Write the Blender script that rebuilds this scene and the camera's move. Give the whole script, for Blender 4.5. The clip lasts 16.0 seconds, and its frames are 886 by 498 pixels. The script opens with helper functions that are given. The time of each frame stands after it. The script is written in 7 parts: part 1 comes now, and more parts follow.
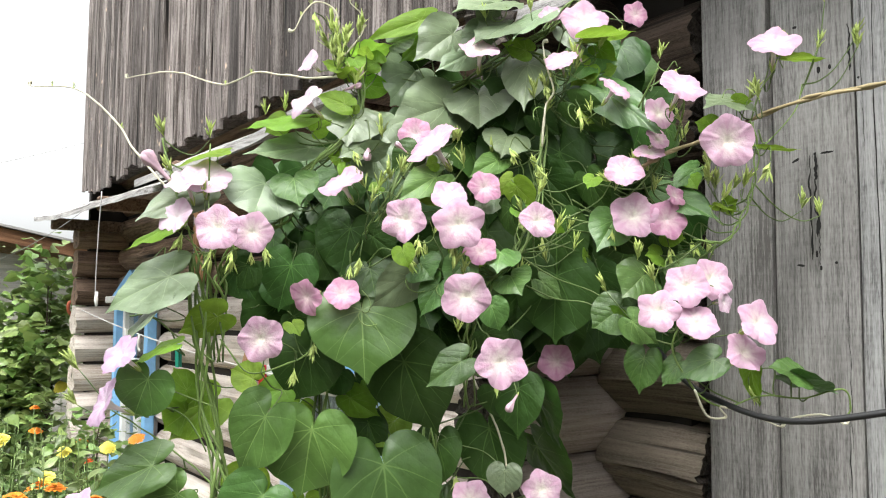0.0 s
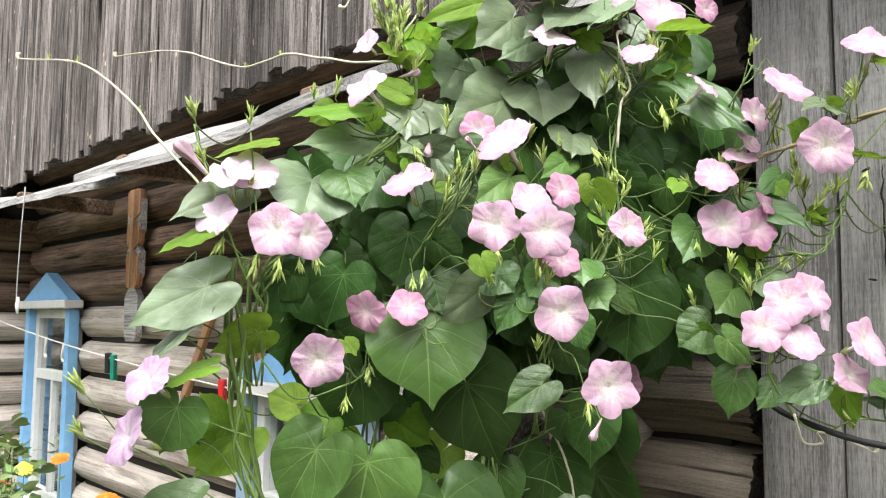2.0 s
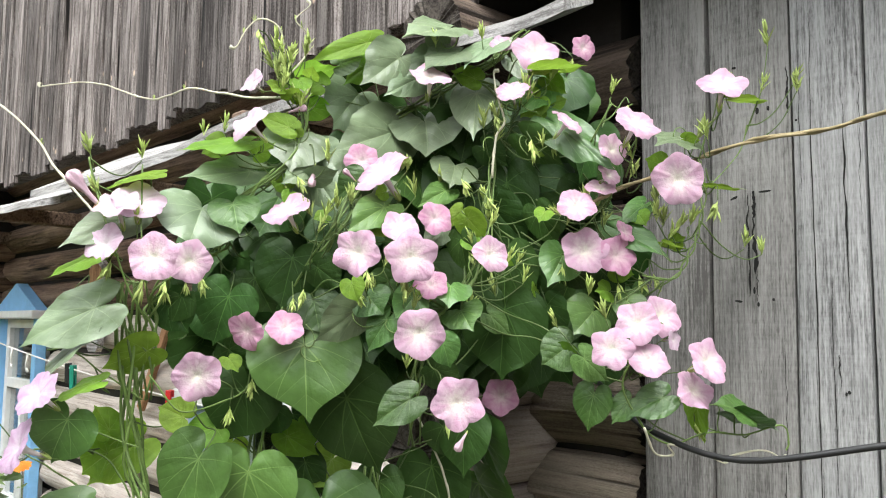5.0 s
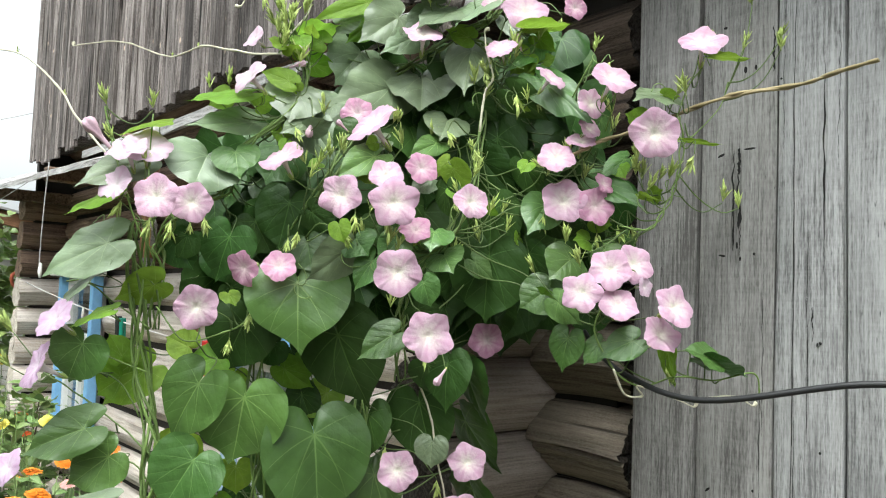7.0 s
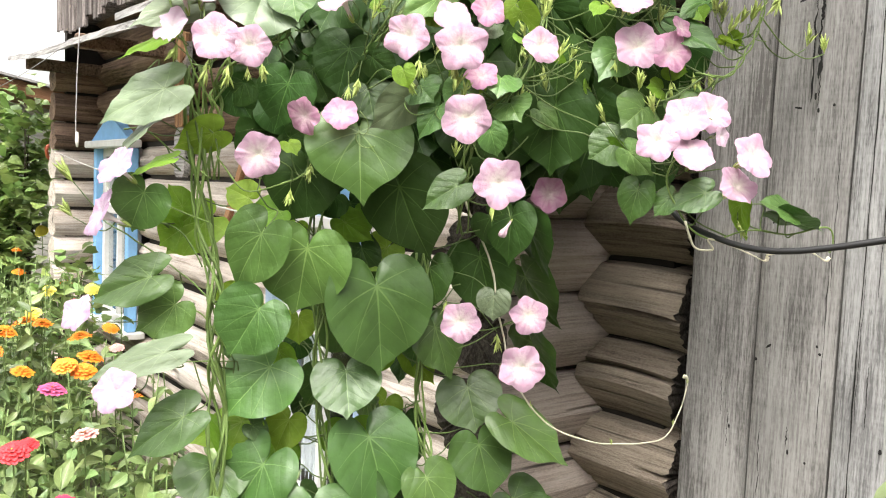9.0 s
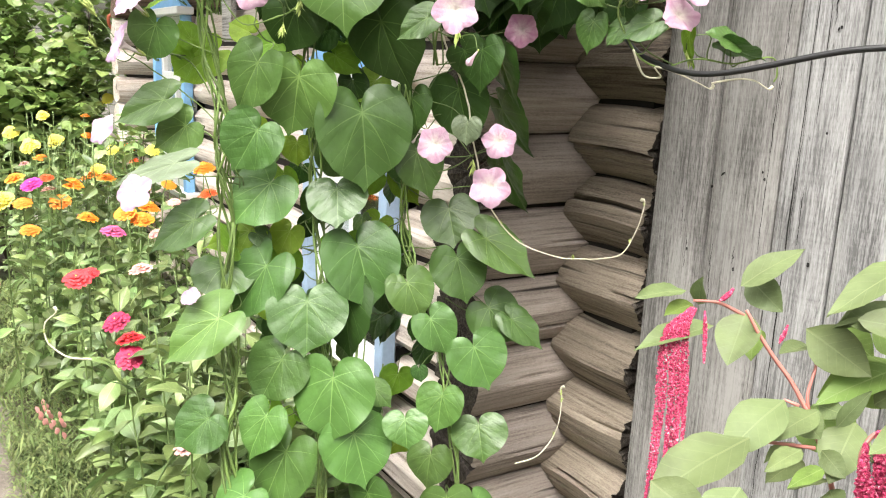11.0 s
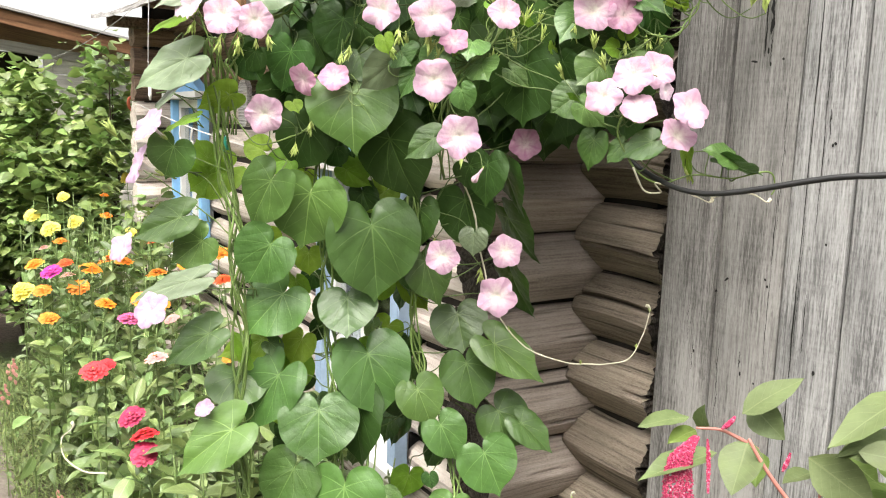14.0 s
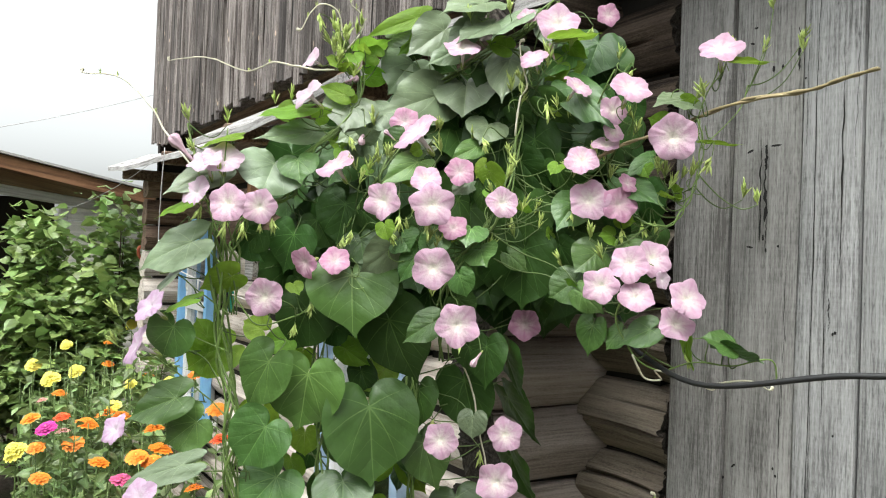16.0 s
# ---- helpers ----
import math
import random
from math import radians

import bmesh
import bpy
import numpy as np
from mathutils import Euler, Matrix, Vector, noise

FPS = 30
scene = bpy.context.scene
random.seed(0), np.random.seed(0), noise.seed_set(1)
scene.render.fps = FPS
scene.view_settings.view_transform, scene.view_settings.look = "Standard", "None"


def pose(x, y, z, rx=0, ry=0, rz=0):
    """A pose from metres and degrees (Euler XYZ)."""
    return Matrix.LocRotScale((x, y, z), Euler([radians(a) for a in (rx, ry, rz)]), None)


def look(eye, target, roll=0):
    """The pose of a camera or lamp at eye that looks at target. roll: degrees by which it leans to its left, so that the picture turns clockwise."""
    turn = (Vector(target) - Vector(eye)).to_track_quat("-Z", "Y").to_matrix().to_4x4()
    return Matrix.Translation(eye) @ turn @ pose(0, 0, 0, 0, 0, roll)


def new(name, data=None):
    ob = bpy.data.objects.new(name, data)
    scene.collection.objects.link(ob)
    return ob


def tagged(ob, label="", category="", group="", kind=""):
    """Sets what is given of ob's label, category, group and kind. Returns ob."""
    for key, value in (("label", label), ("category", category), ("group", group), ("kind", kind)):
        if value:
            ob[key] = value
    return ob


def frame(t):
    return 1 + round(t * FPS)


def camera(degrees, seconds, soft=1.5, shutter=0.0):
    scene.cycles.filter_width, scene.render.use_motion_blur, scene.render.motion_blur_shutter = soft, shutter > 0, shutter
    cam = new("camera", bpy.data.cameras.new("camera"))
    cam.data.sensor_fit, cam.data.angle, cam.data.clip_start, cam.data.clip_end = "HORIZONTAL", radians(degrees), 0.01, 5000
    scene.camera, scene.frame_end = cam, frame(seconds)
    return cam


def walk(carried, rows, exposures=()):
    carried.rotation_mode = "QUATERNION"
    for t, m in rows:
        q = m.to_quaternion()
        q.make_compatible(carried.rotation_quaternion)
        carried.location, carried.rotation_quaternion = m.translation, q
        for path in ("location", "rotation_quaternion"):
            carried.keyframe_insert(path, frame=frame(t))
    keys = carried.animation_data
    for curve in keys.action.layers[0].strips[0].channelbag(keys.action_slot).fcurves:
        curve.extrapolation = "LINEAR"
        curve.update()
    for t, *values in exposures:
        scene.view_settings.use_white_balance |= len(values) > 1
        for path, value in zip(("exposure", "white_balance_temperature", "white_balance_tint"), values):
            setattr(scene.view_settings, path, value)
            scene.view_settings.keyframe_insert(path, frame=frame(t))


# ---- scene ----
cam = camera(56.5, 16.0, soft=1.1)
METRES, EYE = 1.5, 1.5
ROWS = [
    (0.0, 0.0, 0.0, 0.0, -0.02, 4.55, -0.29),
    (0.5, -0.0603, 0.0506, 0.0089, -2.64, 4.78, -0.51),
    (1.0, -0.1119, 0.0874, 0.0163, -5.48, 5.01, -0.5),
    (1.5, -0.152, 0.1039, 0.014, -6.5, 5.04, -0.5),
    (2.0, -0.1714, 0.1112, 0.0101, -6.97, 4.96, -0.49),
    (2.5, -0.1841, 0.119, 0.0104, -7.4, 4.98, -0.5),
    (3.0, -0.1875, 0.1195, 0.0123, -8.37, 5.03, -0.51),
    (3.5, -0.1773, 0.1098, 0.0196, -8.92, 5.05, -0.57),
    (4.0, -0.1392, 0.085, 0.0285, -8.89, 5.08, -0.73),
    (4.2, -0.1246, 0.0772, 0.0299, -8.87, 5.17, -0.7),
    (6.3, 0.0182, -0.0258, 0.0082, -3.55, 5.78, -1.69),
    (6.5, 0.0157, -0.025, 0.0087, -3.49, 5.16, -2.01),
    (7.0, 0.0249, -0.0286, -0.0131, -3.12, 3.82, -2.2),
    (7.5, 0.0478, -0.0338, -0.0179, -2.5, 1.45, -2.01),
    (8.0, 0.031, -0.0221, -0.0239, -2.2, -0.07, -1.51),
    (8.5, -0.0084, 0.0009, -0.0328, -2.13, -2.02, -1.68),
    (9.0, -0.0189, -0.0022, -0.0505, -1.49, -4.39, -2.49),
    (9.5, 0.022, -0.0305, -0.0693, 0.54, -6.77, -2.97),
    (10.0, 0.06, -0.0701, -0.0819, 2.2, -9.39, -3.07),
    (10.2, 0.0806, -0.0849, -0.087, 3.15, -10.01, -3.05),
    (12.3, 0.1117, -0.1641, -0.1176, 3.45, -15.48, -2.2),
    (12.5, 0.1147, -0.164, -0.1116, 3.52, -15.5, -2.16),
    (13.0, 0.118, -0.1638, -0.0868, 3.57, -14.74, -2.0),
    (13.5, 0.109, -0.1538, -0.0591, 3.94, -11.73, -2.12),
    (14.0, 0.108, -0.143, -0.0337, 4.29, -8.54, -1.76),
    (14.5, 0.1125, -0.1361, -0.0136, 4.49, -5.15, -1.71),
    (15.0, 0.117, -0.1403, 0.006, 4.65, -1.77, -1.69),
    (15.5, 0.1185, -0.1358, 0.0157, 4.69, -0.16, -1.84),
    (16.0, 0.1152, -0.1369, 0.0245, 4.75, 0.97, -2.17),
]
EXPOSURES = [(0.0, 0.70, 6450, 8), (4.2, 0.74, 6400, 9), (6.5, 0.50, 6250, 3), (8.0, 0.82, 6300, 4), (8.5, 1.02, 6600, 9), (9.0, 1.02, 6750, 10), (10.2, 1.20, 6750, 10), (12.3, 1.10, 6750, 10), (13.5, 1.06, 6800, 10), (14.5, 0.70, 6850, 10), (15.0, 0.40, 6550, 7), (16.0, 0.47, 6400, 5)]
walk(cam, [(t, pose(METRES * x, METRES * y, EYE + METRES * z, 90 + pitch, roll, yaw)) for t, x, y, z, yaw, pitch, roll in ROWS], EXPOSURES)

# ---- daylight: bright overcast sky, soft sun from behind the viewer ----
SUN_UP, SUN_ROUND = 63, 190
world = bpy.data.worlds.new("overcast_sky")
scene.world = world
world.use_nodes = True
wn, wl = world.node_tree.nodes, world.node_tree.links
sky = wn.new("ShaderNodeTexSky")
sky.sky_type, sky.sun_disc = "NISHITA", False
sky.sun_elevation, sky.sun_rotation = radians(SUN_UP), radians(SUN_ROUND)
sky.air_density, sky.dust_density, sky.ozone_density = 1.0, 4.0, 1.0
soft_sky = wn.new("ShaderNodeHueSaturation")
soft_sky.inputs["Saturation"].default_value = 0.06
wl.new(sky.outputs[0], soft_sky.inputs["Color"])
# an overcast sky is brighter overhead than near the horizon
way, up_part, lift, cover = wn.new("ShaderNodeTexCoord"), wn.new("ShaderNodeSeparateXYZ"), wn.new("ShaderNodeMapRange"), wn.new("ShaderNodeVectorMath")
wl.new(way.outputs["Generated"], up_part.inputs[0])
wl.new(up_part.outputs[2], lift.inputs["Value"])
lift.inputs["To Min"].default_value, lift.inputs["To Max"].default_value = 1.4, 3.3
cover.operation = "SCALE"
wl.new(soft_sky.outputs[0], cover.inputs[0])
wl.new(lift.outputs[0], cover.inputs["Scale"])
wl.new(cover.outputs[0], wn["Background"].inputs[0])
wn["Background"].inputs[1].default_value = 0.125
sun = new("sun", bpy.data.lights.new("sun", "SUN"))
sun.data.energy, sun.data.angle, sun.data.color = 1.4, radians(45), (1.0, 0.96, 0.9)
az = radians(SUN_ROUND)
up = radians(SUN_UP)
sun.matrix_world = look(Vector((math.sin(az) * math.cos(up), math.cos(az) * math.cos(up), math.sin(up))) * 30, (0, 0, 0))

# ---- materials ----
def ramp(nt, fac, stops):
    r = nt.nodes.new("ShaderNodeValToRGB")
    el = r.color_ramp.elements
    while len(el) < len(stops):
        el.new(0.5)
    for e, (p, c) in zip(el, stops):
        e.position, e.color = p, (*c, 1)
    nt.links.new(fac, r.inputs[0])
    return r.outputs[0]


def coords(nt, scale, random_shift=True):
    """Object coordinates, stretched, shifted from object to object."""
    tc, mp = nt.nodes.new("ShaderNodeTexCoord"), nt.nodes.new("ShaderNodeMapping")
    mp.inputs["Scale"].default_value = scale
    nt.links.new(tc.outputs["Object"], mp.inputs[0])
    if random_shift:
        oi, mul = nt.nodes.new("ShaderNodeObjectInfo"), nt.nodes.new("ShaderNodeMath")
        mul.operation, mul.inputs[1].default_value = "MULTIPLY", 37.0
        nt.links.new(oi.outputs["Random"], mul.inputs[0])
        nt.links.new(mul.outputs[0], mp.inputs["Location"])
    return mp.outputs[0]


def noise_of(nt, vec, scale, detail=6.0, rough=0.6, out="Fac"):
    n = nt.nodes.new("ShaderNodeTexNoise")
    n.inputs["Scale"].default_value, n.inputs["Detail"].default_value, n.inputs["Roughness"].default_value = scale, detail, rough
    if vec:
        nt.links.new(vec, n.inputs["Vector"])
    return n.outputs[out]


def mix_col(nt, fac, a, b, how="MIX"):
    m = nt.nodes.new("ShaderNodeMix")
    m.data_type, m.blend_type = "RGBA", how
    for sock, v in ((m.inputs[0], fac), (m.inputs[6], a), (m.inputs[7], b)):
        if isinstance(v, (int, float)):
            sock.default_value = v
        elif isinstance(v, tuple):
            sock.default_value = (*v, 1)
        else:
            nt.links.new(v, sock)
    return m.outputs[2]


def math_of(nt, op, a, b=0.0, c=None):
    m = nt.nodes.new("ShaderNodeMath")
    m.operation = op
    for sock, v in zip(m.inputs, (a, b, c)):
        if v is None:
            continue
        if isinstance(v, (int, float)):
            sock.default_value = v
        else:
            nt.links.new(v, sock)
    return m.outputs[0]


def bump_of(nt, height, strength, distance=0.01):
    b = nt.nodes.new("ShaderNodeBump")
    b.inputs["Strength"].default_value, b.inputs["Distance"].default_value = strength, distance
    nt.links.new(height, b.inputs["Height"])
    return b.outputs[0]


def material(name):
    m = bpy.data.materials.new(name)
    m.use_nodes = True
    return m, m.node_tree, m.node_tree.nodes["Principled BSDF"]


def vary(nt, col, amount, hue=0.0):
    """Brightness differing from object to object."""
    oi, hs = nt.nodes.new("ShaderNodeObjectInfo"), nt.nodes.new("ShaderNodeHueSaturation")
    nt.links.new(math_of(nt, "MULTIPLY_ADD", oi.outputs["Random"], 2 * amount, 1 - amount), hs.inputs["Value"])
    if hue:
        frac = math_of(nt, "FRACT", math_of(nt, "MULTIPLY", oi.outputs["Random"], 7.31))
        nt.links.new(math_of(nt, "MULTIPLY_ADD", frac, 2 * hue, 0.5 - hue), hs.inputs["Hue"])
    nt.links.new(col, hs.inputs["Color"])
    return hs.outputs[0]


def wood(name, pale, mid, dark, axis, fine=60.0, bump=0.5, spread=0.15, crack=0.35, knots=0.0, rough=0.85, hard=1.05):
    """Weathered wood with its grain along an axis of the object."""
    m, nt, b = material(name)
    def stretch(a, c):
        return tuple(a if i == "xyz".index(axis) else c for i in range(3))
    grain = noise_of(nt, coords(nt, stretch(fine * 0.035, fine)), 1.0, 6, 0.65)
    broad = noise_of(nt, coords(nt, stretch(1.3, fine * 0.14)), 1.0, 5, 0.6)
    blotch = noise_of(nt, coords(nt, (4.0, 4.0, 4.0)), 1.0, 6, 0.65)
    speck = noise_of(nt, coords(nt, stretch(130, 330)), 1.0, 4, 0.7)
    split = noise_of(nt, coords(nt, stretch(1.2, fine * 0.30)), 1.0, 2, 0.4)
    tone = math_of(nt, "ADD", math_of(nt, "MULTIPLY_ADD", grain, 0.46, math_of(nt, "MULTIPLY", broad, 0.28)), math_of(nt, "MULTIPLY", speck, 0.26))
    col = ramp(nt, tone, [(0.5 - 0.075 / hard, dark), (0.50, mid), (0.5 + 0.075 / hard, pale)])
    col = mix_col(nt, ramp(nt, blotch, [(0.42, (0, 0, 0)), (0.72, (0.6, 0.6, 0.6))]), col, mix_col(nt, 0.5, dark, mid))
    crk = ramp(nt, split, [(0.20 + 0.1 * crack, (0, 0, 0)), (0.25 + 0.12 * crack, (1, 1, 1))])
    col = mix_col(nt, crk, tuple(c * 0.2 for c in dark), col)
    if knots:
        v = nt.nodes.new("ShaderNodeTexVoronoi")
        v.inputs["Scale"].default_value = 1.0
        nt.links.new(coords(nt, stretch(knots * 0.8, knots * 1.7)), v.inputs["Vector"])
        col = mix_col(nt, ramp(nt, v.outputs["Distance"], [(0.06, (0.8, 0.8, 0.8)), (0.11, (0, 0, 0))]), col, tuple(min(1, c * q) for c, q in zip(pale, (1.8, 1.55, 1.25))))
    col = vary(nt, col, spread)
    nt.links.new(col, b.inputs["Base Color"])
    b.inputs["Roughness"].default_value = rough
    b.inputs["Specular IOR Level"].default_value = 0.25
    h = math_of(nt, "MULTIPLY_ADD", crk, 0.8, tone)
    nt.links.new(bump_of(nt, h, bump, 0.006), b.inputs["Normal"])
    return m


def plain(name, col, rough=0.6, spread=0.08, grain=40.0, dirt=0.25, bump=0.15, metal=0.0):
    """Paint, cloth, cord and such: one colour with stains and fine relief."""
    m, nt, b = material(name)
    v = coords(nt, (1, 1, 1))
    n = noise_of(nt, v, grain, 6, 0.65)
    st = noise_of(nt, v, grain * 0.12, 5, 0.6)
    c = mix_col(nt, ramp(nt, n, [(0.35, (0, 0, 0)), (0.75, (0.5, 0.5, 0.5))]), col, tuple(x * 0.7 for x in col))
    c = mix_col(nt, ramp(nt, st, [(0.5, (0, 0, 0)), (0.75, (dirt, dirt, dirt))]), c, tuple(x * 0.35 + 0.02 for x in col))
    nt.links.new(vary(nt, c, spread), b.inputs["Base Color"])
    b.inputs["Roughness"].default_value, b.inputs["Metallic"].default_value = rough, metal
    nt.links.new(bump_of(nt, n, bump, 0.004), b.inputs["Normal"])
    return m


def foliage(name, col, vein=None, spread=0.2, hue=0.02, through_light=0.35, rough=0.42, gloss=0.4, lateral=True, thin=(1, 1, 1), island=False):
    """Leaf skin: object coordinates with the stalk at the origin, the tip at y = 1."""
    m, nt, b = material(name)
    tc, sep = nt.nodes.new("ShaderNodeTexCoord"), nt.nodes.new("ShaderNodeSeparateXYZ")
    nt.links.new(tc.outputs["Object"], sep.inputs[0])
    v = coords(nt, (1, 1, 1))
    blotch = noise_of(nt, v, 2.6, 5, 0.6)
    cell = noise_of(nt, v, 9.0, 3, 0.5)
    c = mix_col(nt, ramp(nt, blotch, [(0.3, (0, 0, 0)), (0.75, (1, 1, 1))]), tuple(x * 0.8 for x in col), tuple(min(1, x * 1.22) for x in col))
    c = mix_col(nt, ramp(nt, cell, [(0.35, (0.12, 0.12, 0.12)), (0.65, (0, 0, 0))]), c, tuple(x * 0.7 for x in col))
    height = math_of(nt, "MULTIPLY", cell, 0.07)
    if vein:
        ax = math_of(nt, "ABSOLUTE", sep.outputs[0])
        mid = math_of(nt, "LESS_THAN", ax, math_of(nt, "MULTIPLY_ADD", sep.outputs[1], -0.010, 0.014))
        lines = mid
        if lateral == "palm":
            ang = math_of(nt, "ABSOLUTE", math_of(nt, "ARCTAN2", sep.outputs[0], sep.outputs[1]))
            rad = math_of(nt, "SQRT", math_of(nt, "ADD", math_of(nt, "MULTIPLY", sep.outputs[0], sep.outputs[0]), math_of(nt, "MULTIPLY", sep.outputs[1], sep.outputs[1])))
            for k, (at, wide) in enumerate(((0.62, 0.012), (1.25, 0.010), (1.95, 0.008))):
                bent = math_of(nt, "MULTIPLY_ADD", rad, -0.25, at + 0.08)
                off = math_of(nt, "MULTIPLY", math_of(nt, "ABSOLUTE", math_of(nt, "SUBTRACT", ang, bent)), rad)
                lines = math_of(nt, "MAXIMUM", lines, math_of(nt, "MULTIPLY", math_of(nt, "LESS_THAN", off, math_of(nt, "MULTIPLY_ADD", rad, -0.012, wide)), 0.8))
            rib = math_of(nt, "PINGPONG", math_of(nt, "ADD", math_of(nt, "MULTIPLY_ADD", ax, -0.85, sep.outputs[1]), 5.06), 0.13)
            quilt = math_of(nt, "MULTIPLY", math_of(nt, "POWER", math_of(nt, "MULTIPLY", rib, 7.7), 0.6), 0.035)
            height = math_of(nt, "ADD", height, quilt)
            rib = math_of(nt, "MULTIPLY", math_of(nt, "LESS_THAN", rib, 0.005), math_of(nt, "MULTIPLY", math_of(nt, "GREATER_THAN", math_of(nt, "MULTIPLY_ADD", ax, -0.85, sep.outputs[1]), 0.12), 0.4))
            lines = math_of(nt, "MAXIMUM", lines, rib)
        elif lateral:
            rib = math_of(nt, "PINGPONG", math_of(nt, "ADD", math_of(nt, "MULTIPLY_ADD", ax, -0.95, sep.outputs[1]), 5.0), 0.07)
            rib = math_of(nt, "LESS_THAN", rib, 0.005)
            rib = math_of(nt, "MULTIPLY", rib, 0.4)
            lines = math_of(nt, "MAXIMUM", mid, rib)
        c = mix_col(nt, math_of(nt, "MULTIPLY", lines, 0.8), c, vein)
        height = math_of(nt, "MULTIPLY_ADD", lines, -0.12, height)
    if island:
        geo, hs = nt.nodes.new("ShaderNodeNewGeometry"), nt.nodes.new("ShaderNodeHueSaturation")
        nt.links.new(math_of(nt, "MULTIPLY_ADD", geo.outputs["Random Per Island"], 2 * spread, 1 - spread), hs.inputs["Value"])
        frac = math_of(nt, "FRACT", math_of(nt, "MULTIPLY", geo.outputs["Random Per Island"], 7.31))
        nt.links.new(math_of(nt, "MULTIPLY_ADD", frac, 2 * hue, 0.5 - hue), hs.inputs["Hue"])
        nt.links.new(c, hs.inputs["Color"])
        c = hs.outputs[0]
    else:
        c = vary(nt, c, spread, hue)
    nt.links.new(c, b.inputs["Base Color"])
    b.inputs["Roughness"].default_value = rough
    b.inputs["Specular IOR Level"].default_value = gloss
    nrm = bump_of(nt, height, 0.36, 0.04)
    nt.links.new(nrm, b.inputs["Normal"])
    tr, mx = nt.nodes.new("ShaderNodeBsdfTranslucent"), nt.nodes.new("ShaderNodeMixShader")
    nt.links.new(mix_col(nt, 1.0, c, thin, "MULTIPLY"), tr.inputs[0])
    mx.inputs[0].default_value = through_light
    nt.links.new(b.outputs[0], mx.inputs[1])
    nt.links.new(tr.outputs[0], mx.inputs[2])
    nt.links.new(mx.outputs[0], nt.nodes["Material Output"].inputs[0])
    return m


def ground_mat():
    m, nt, b = material("garden_soil")
    v = coords(nt, (1, 1, 1), False)
    n, f, p = noise_of(nt, v, 1.3, 6, 0.6), noise_of(nt, v, 28.0, 8, 0.7), noise_of(nt, v, 0.25, 4, 0.5)
    soil = ramp(nt, f, [(0.3, (0.05, 0.038, 0.028)), (0.6, (0.13, 0.10, 0.075)), (0.8, (0.2, 0.17, 0.13))])
    grass = ramp(nt, f, [(0.3, (0.03, 0.055, 0.018)), (0.7, (0.09, 0.14, 0.04))])
    nt.links.new(mix_col(nt, ramp(nt, math_of(nt, "MULTIPLY_ADD", n, 0.5, math_of(nt, "MULTIPLY", p, 0.5)), [(0.42, (0, 0, 0)), (0.56, (1, 1, 1))]), soil, grass), b.inputs["Base Color"])
    b.inputs["Roughness"].default_value = 0.95
    nt.links.new(bump_of(nt, f, 0.7, 0.03), b.inputs["Normal"])
    return m


def path_mat():
    m, nt, b = material("worn_concrete")
    v = coords(nt, (1, 1, 1), False)
    n, f, s = noise_of(nt, v, 2.2, 6, 0.6), noise_of(nt, v, 45.0, 8, 0.7), noise_of(nt, v, 160.0, 3, 0.6)
    c = ramp(nt, n, [(0.3, (0.12, 0.10, 0.082)), (0.55, (0.20, 0.172, 0.145)), (0.75, (0.29, 0.255, 0.22))])
    c = mix_col(nt, ramp(nt, f, [(0.4, (0.6, 0.6, 0.6)), (0.6, (0, 0, 0))]), c, (0.09, 0.073, 0.058))
    c = mix_col(nt, ramp(nt, s, [(0.62, (0, 0, 0)), (0.7, (0.6, 0.6, 0.6))]), c, (0.30, 0.275, 0.24))
    nt.links.new(c, b.inputs["Base Color"])
    b.inputs["Roughness"].default_value = 0.92
    nt.links.new(bump_of(nt, math_of(nt, "ADD", f, n), 0.5, 0.02), b.inputs["Normal"])
    return m


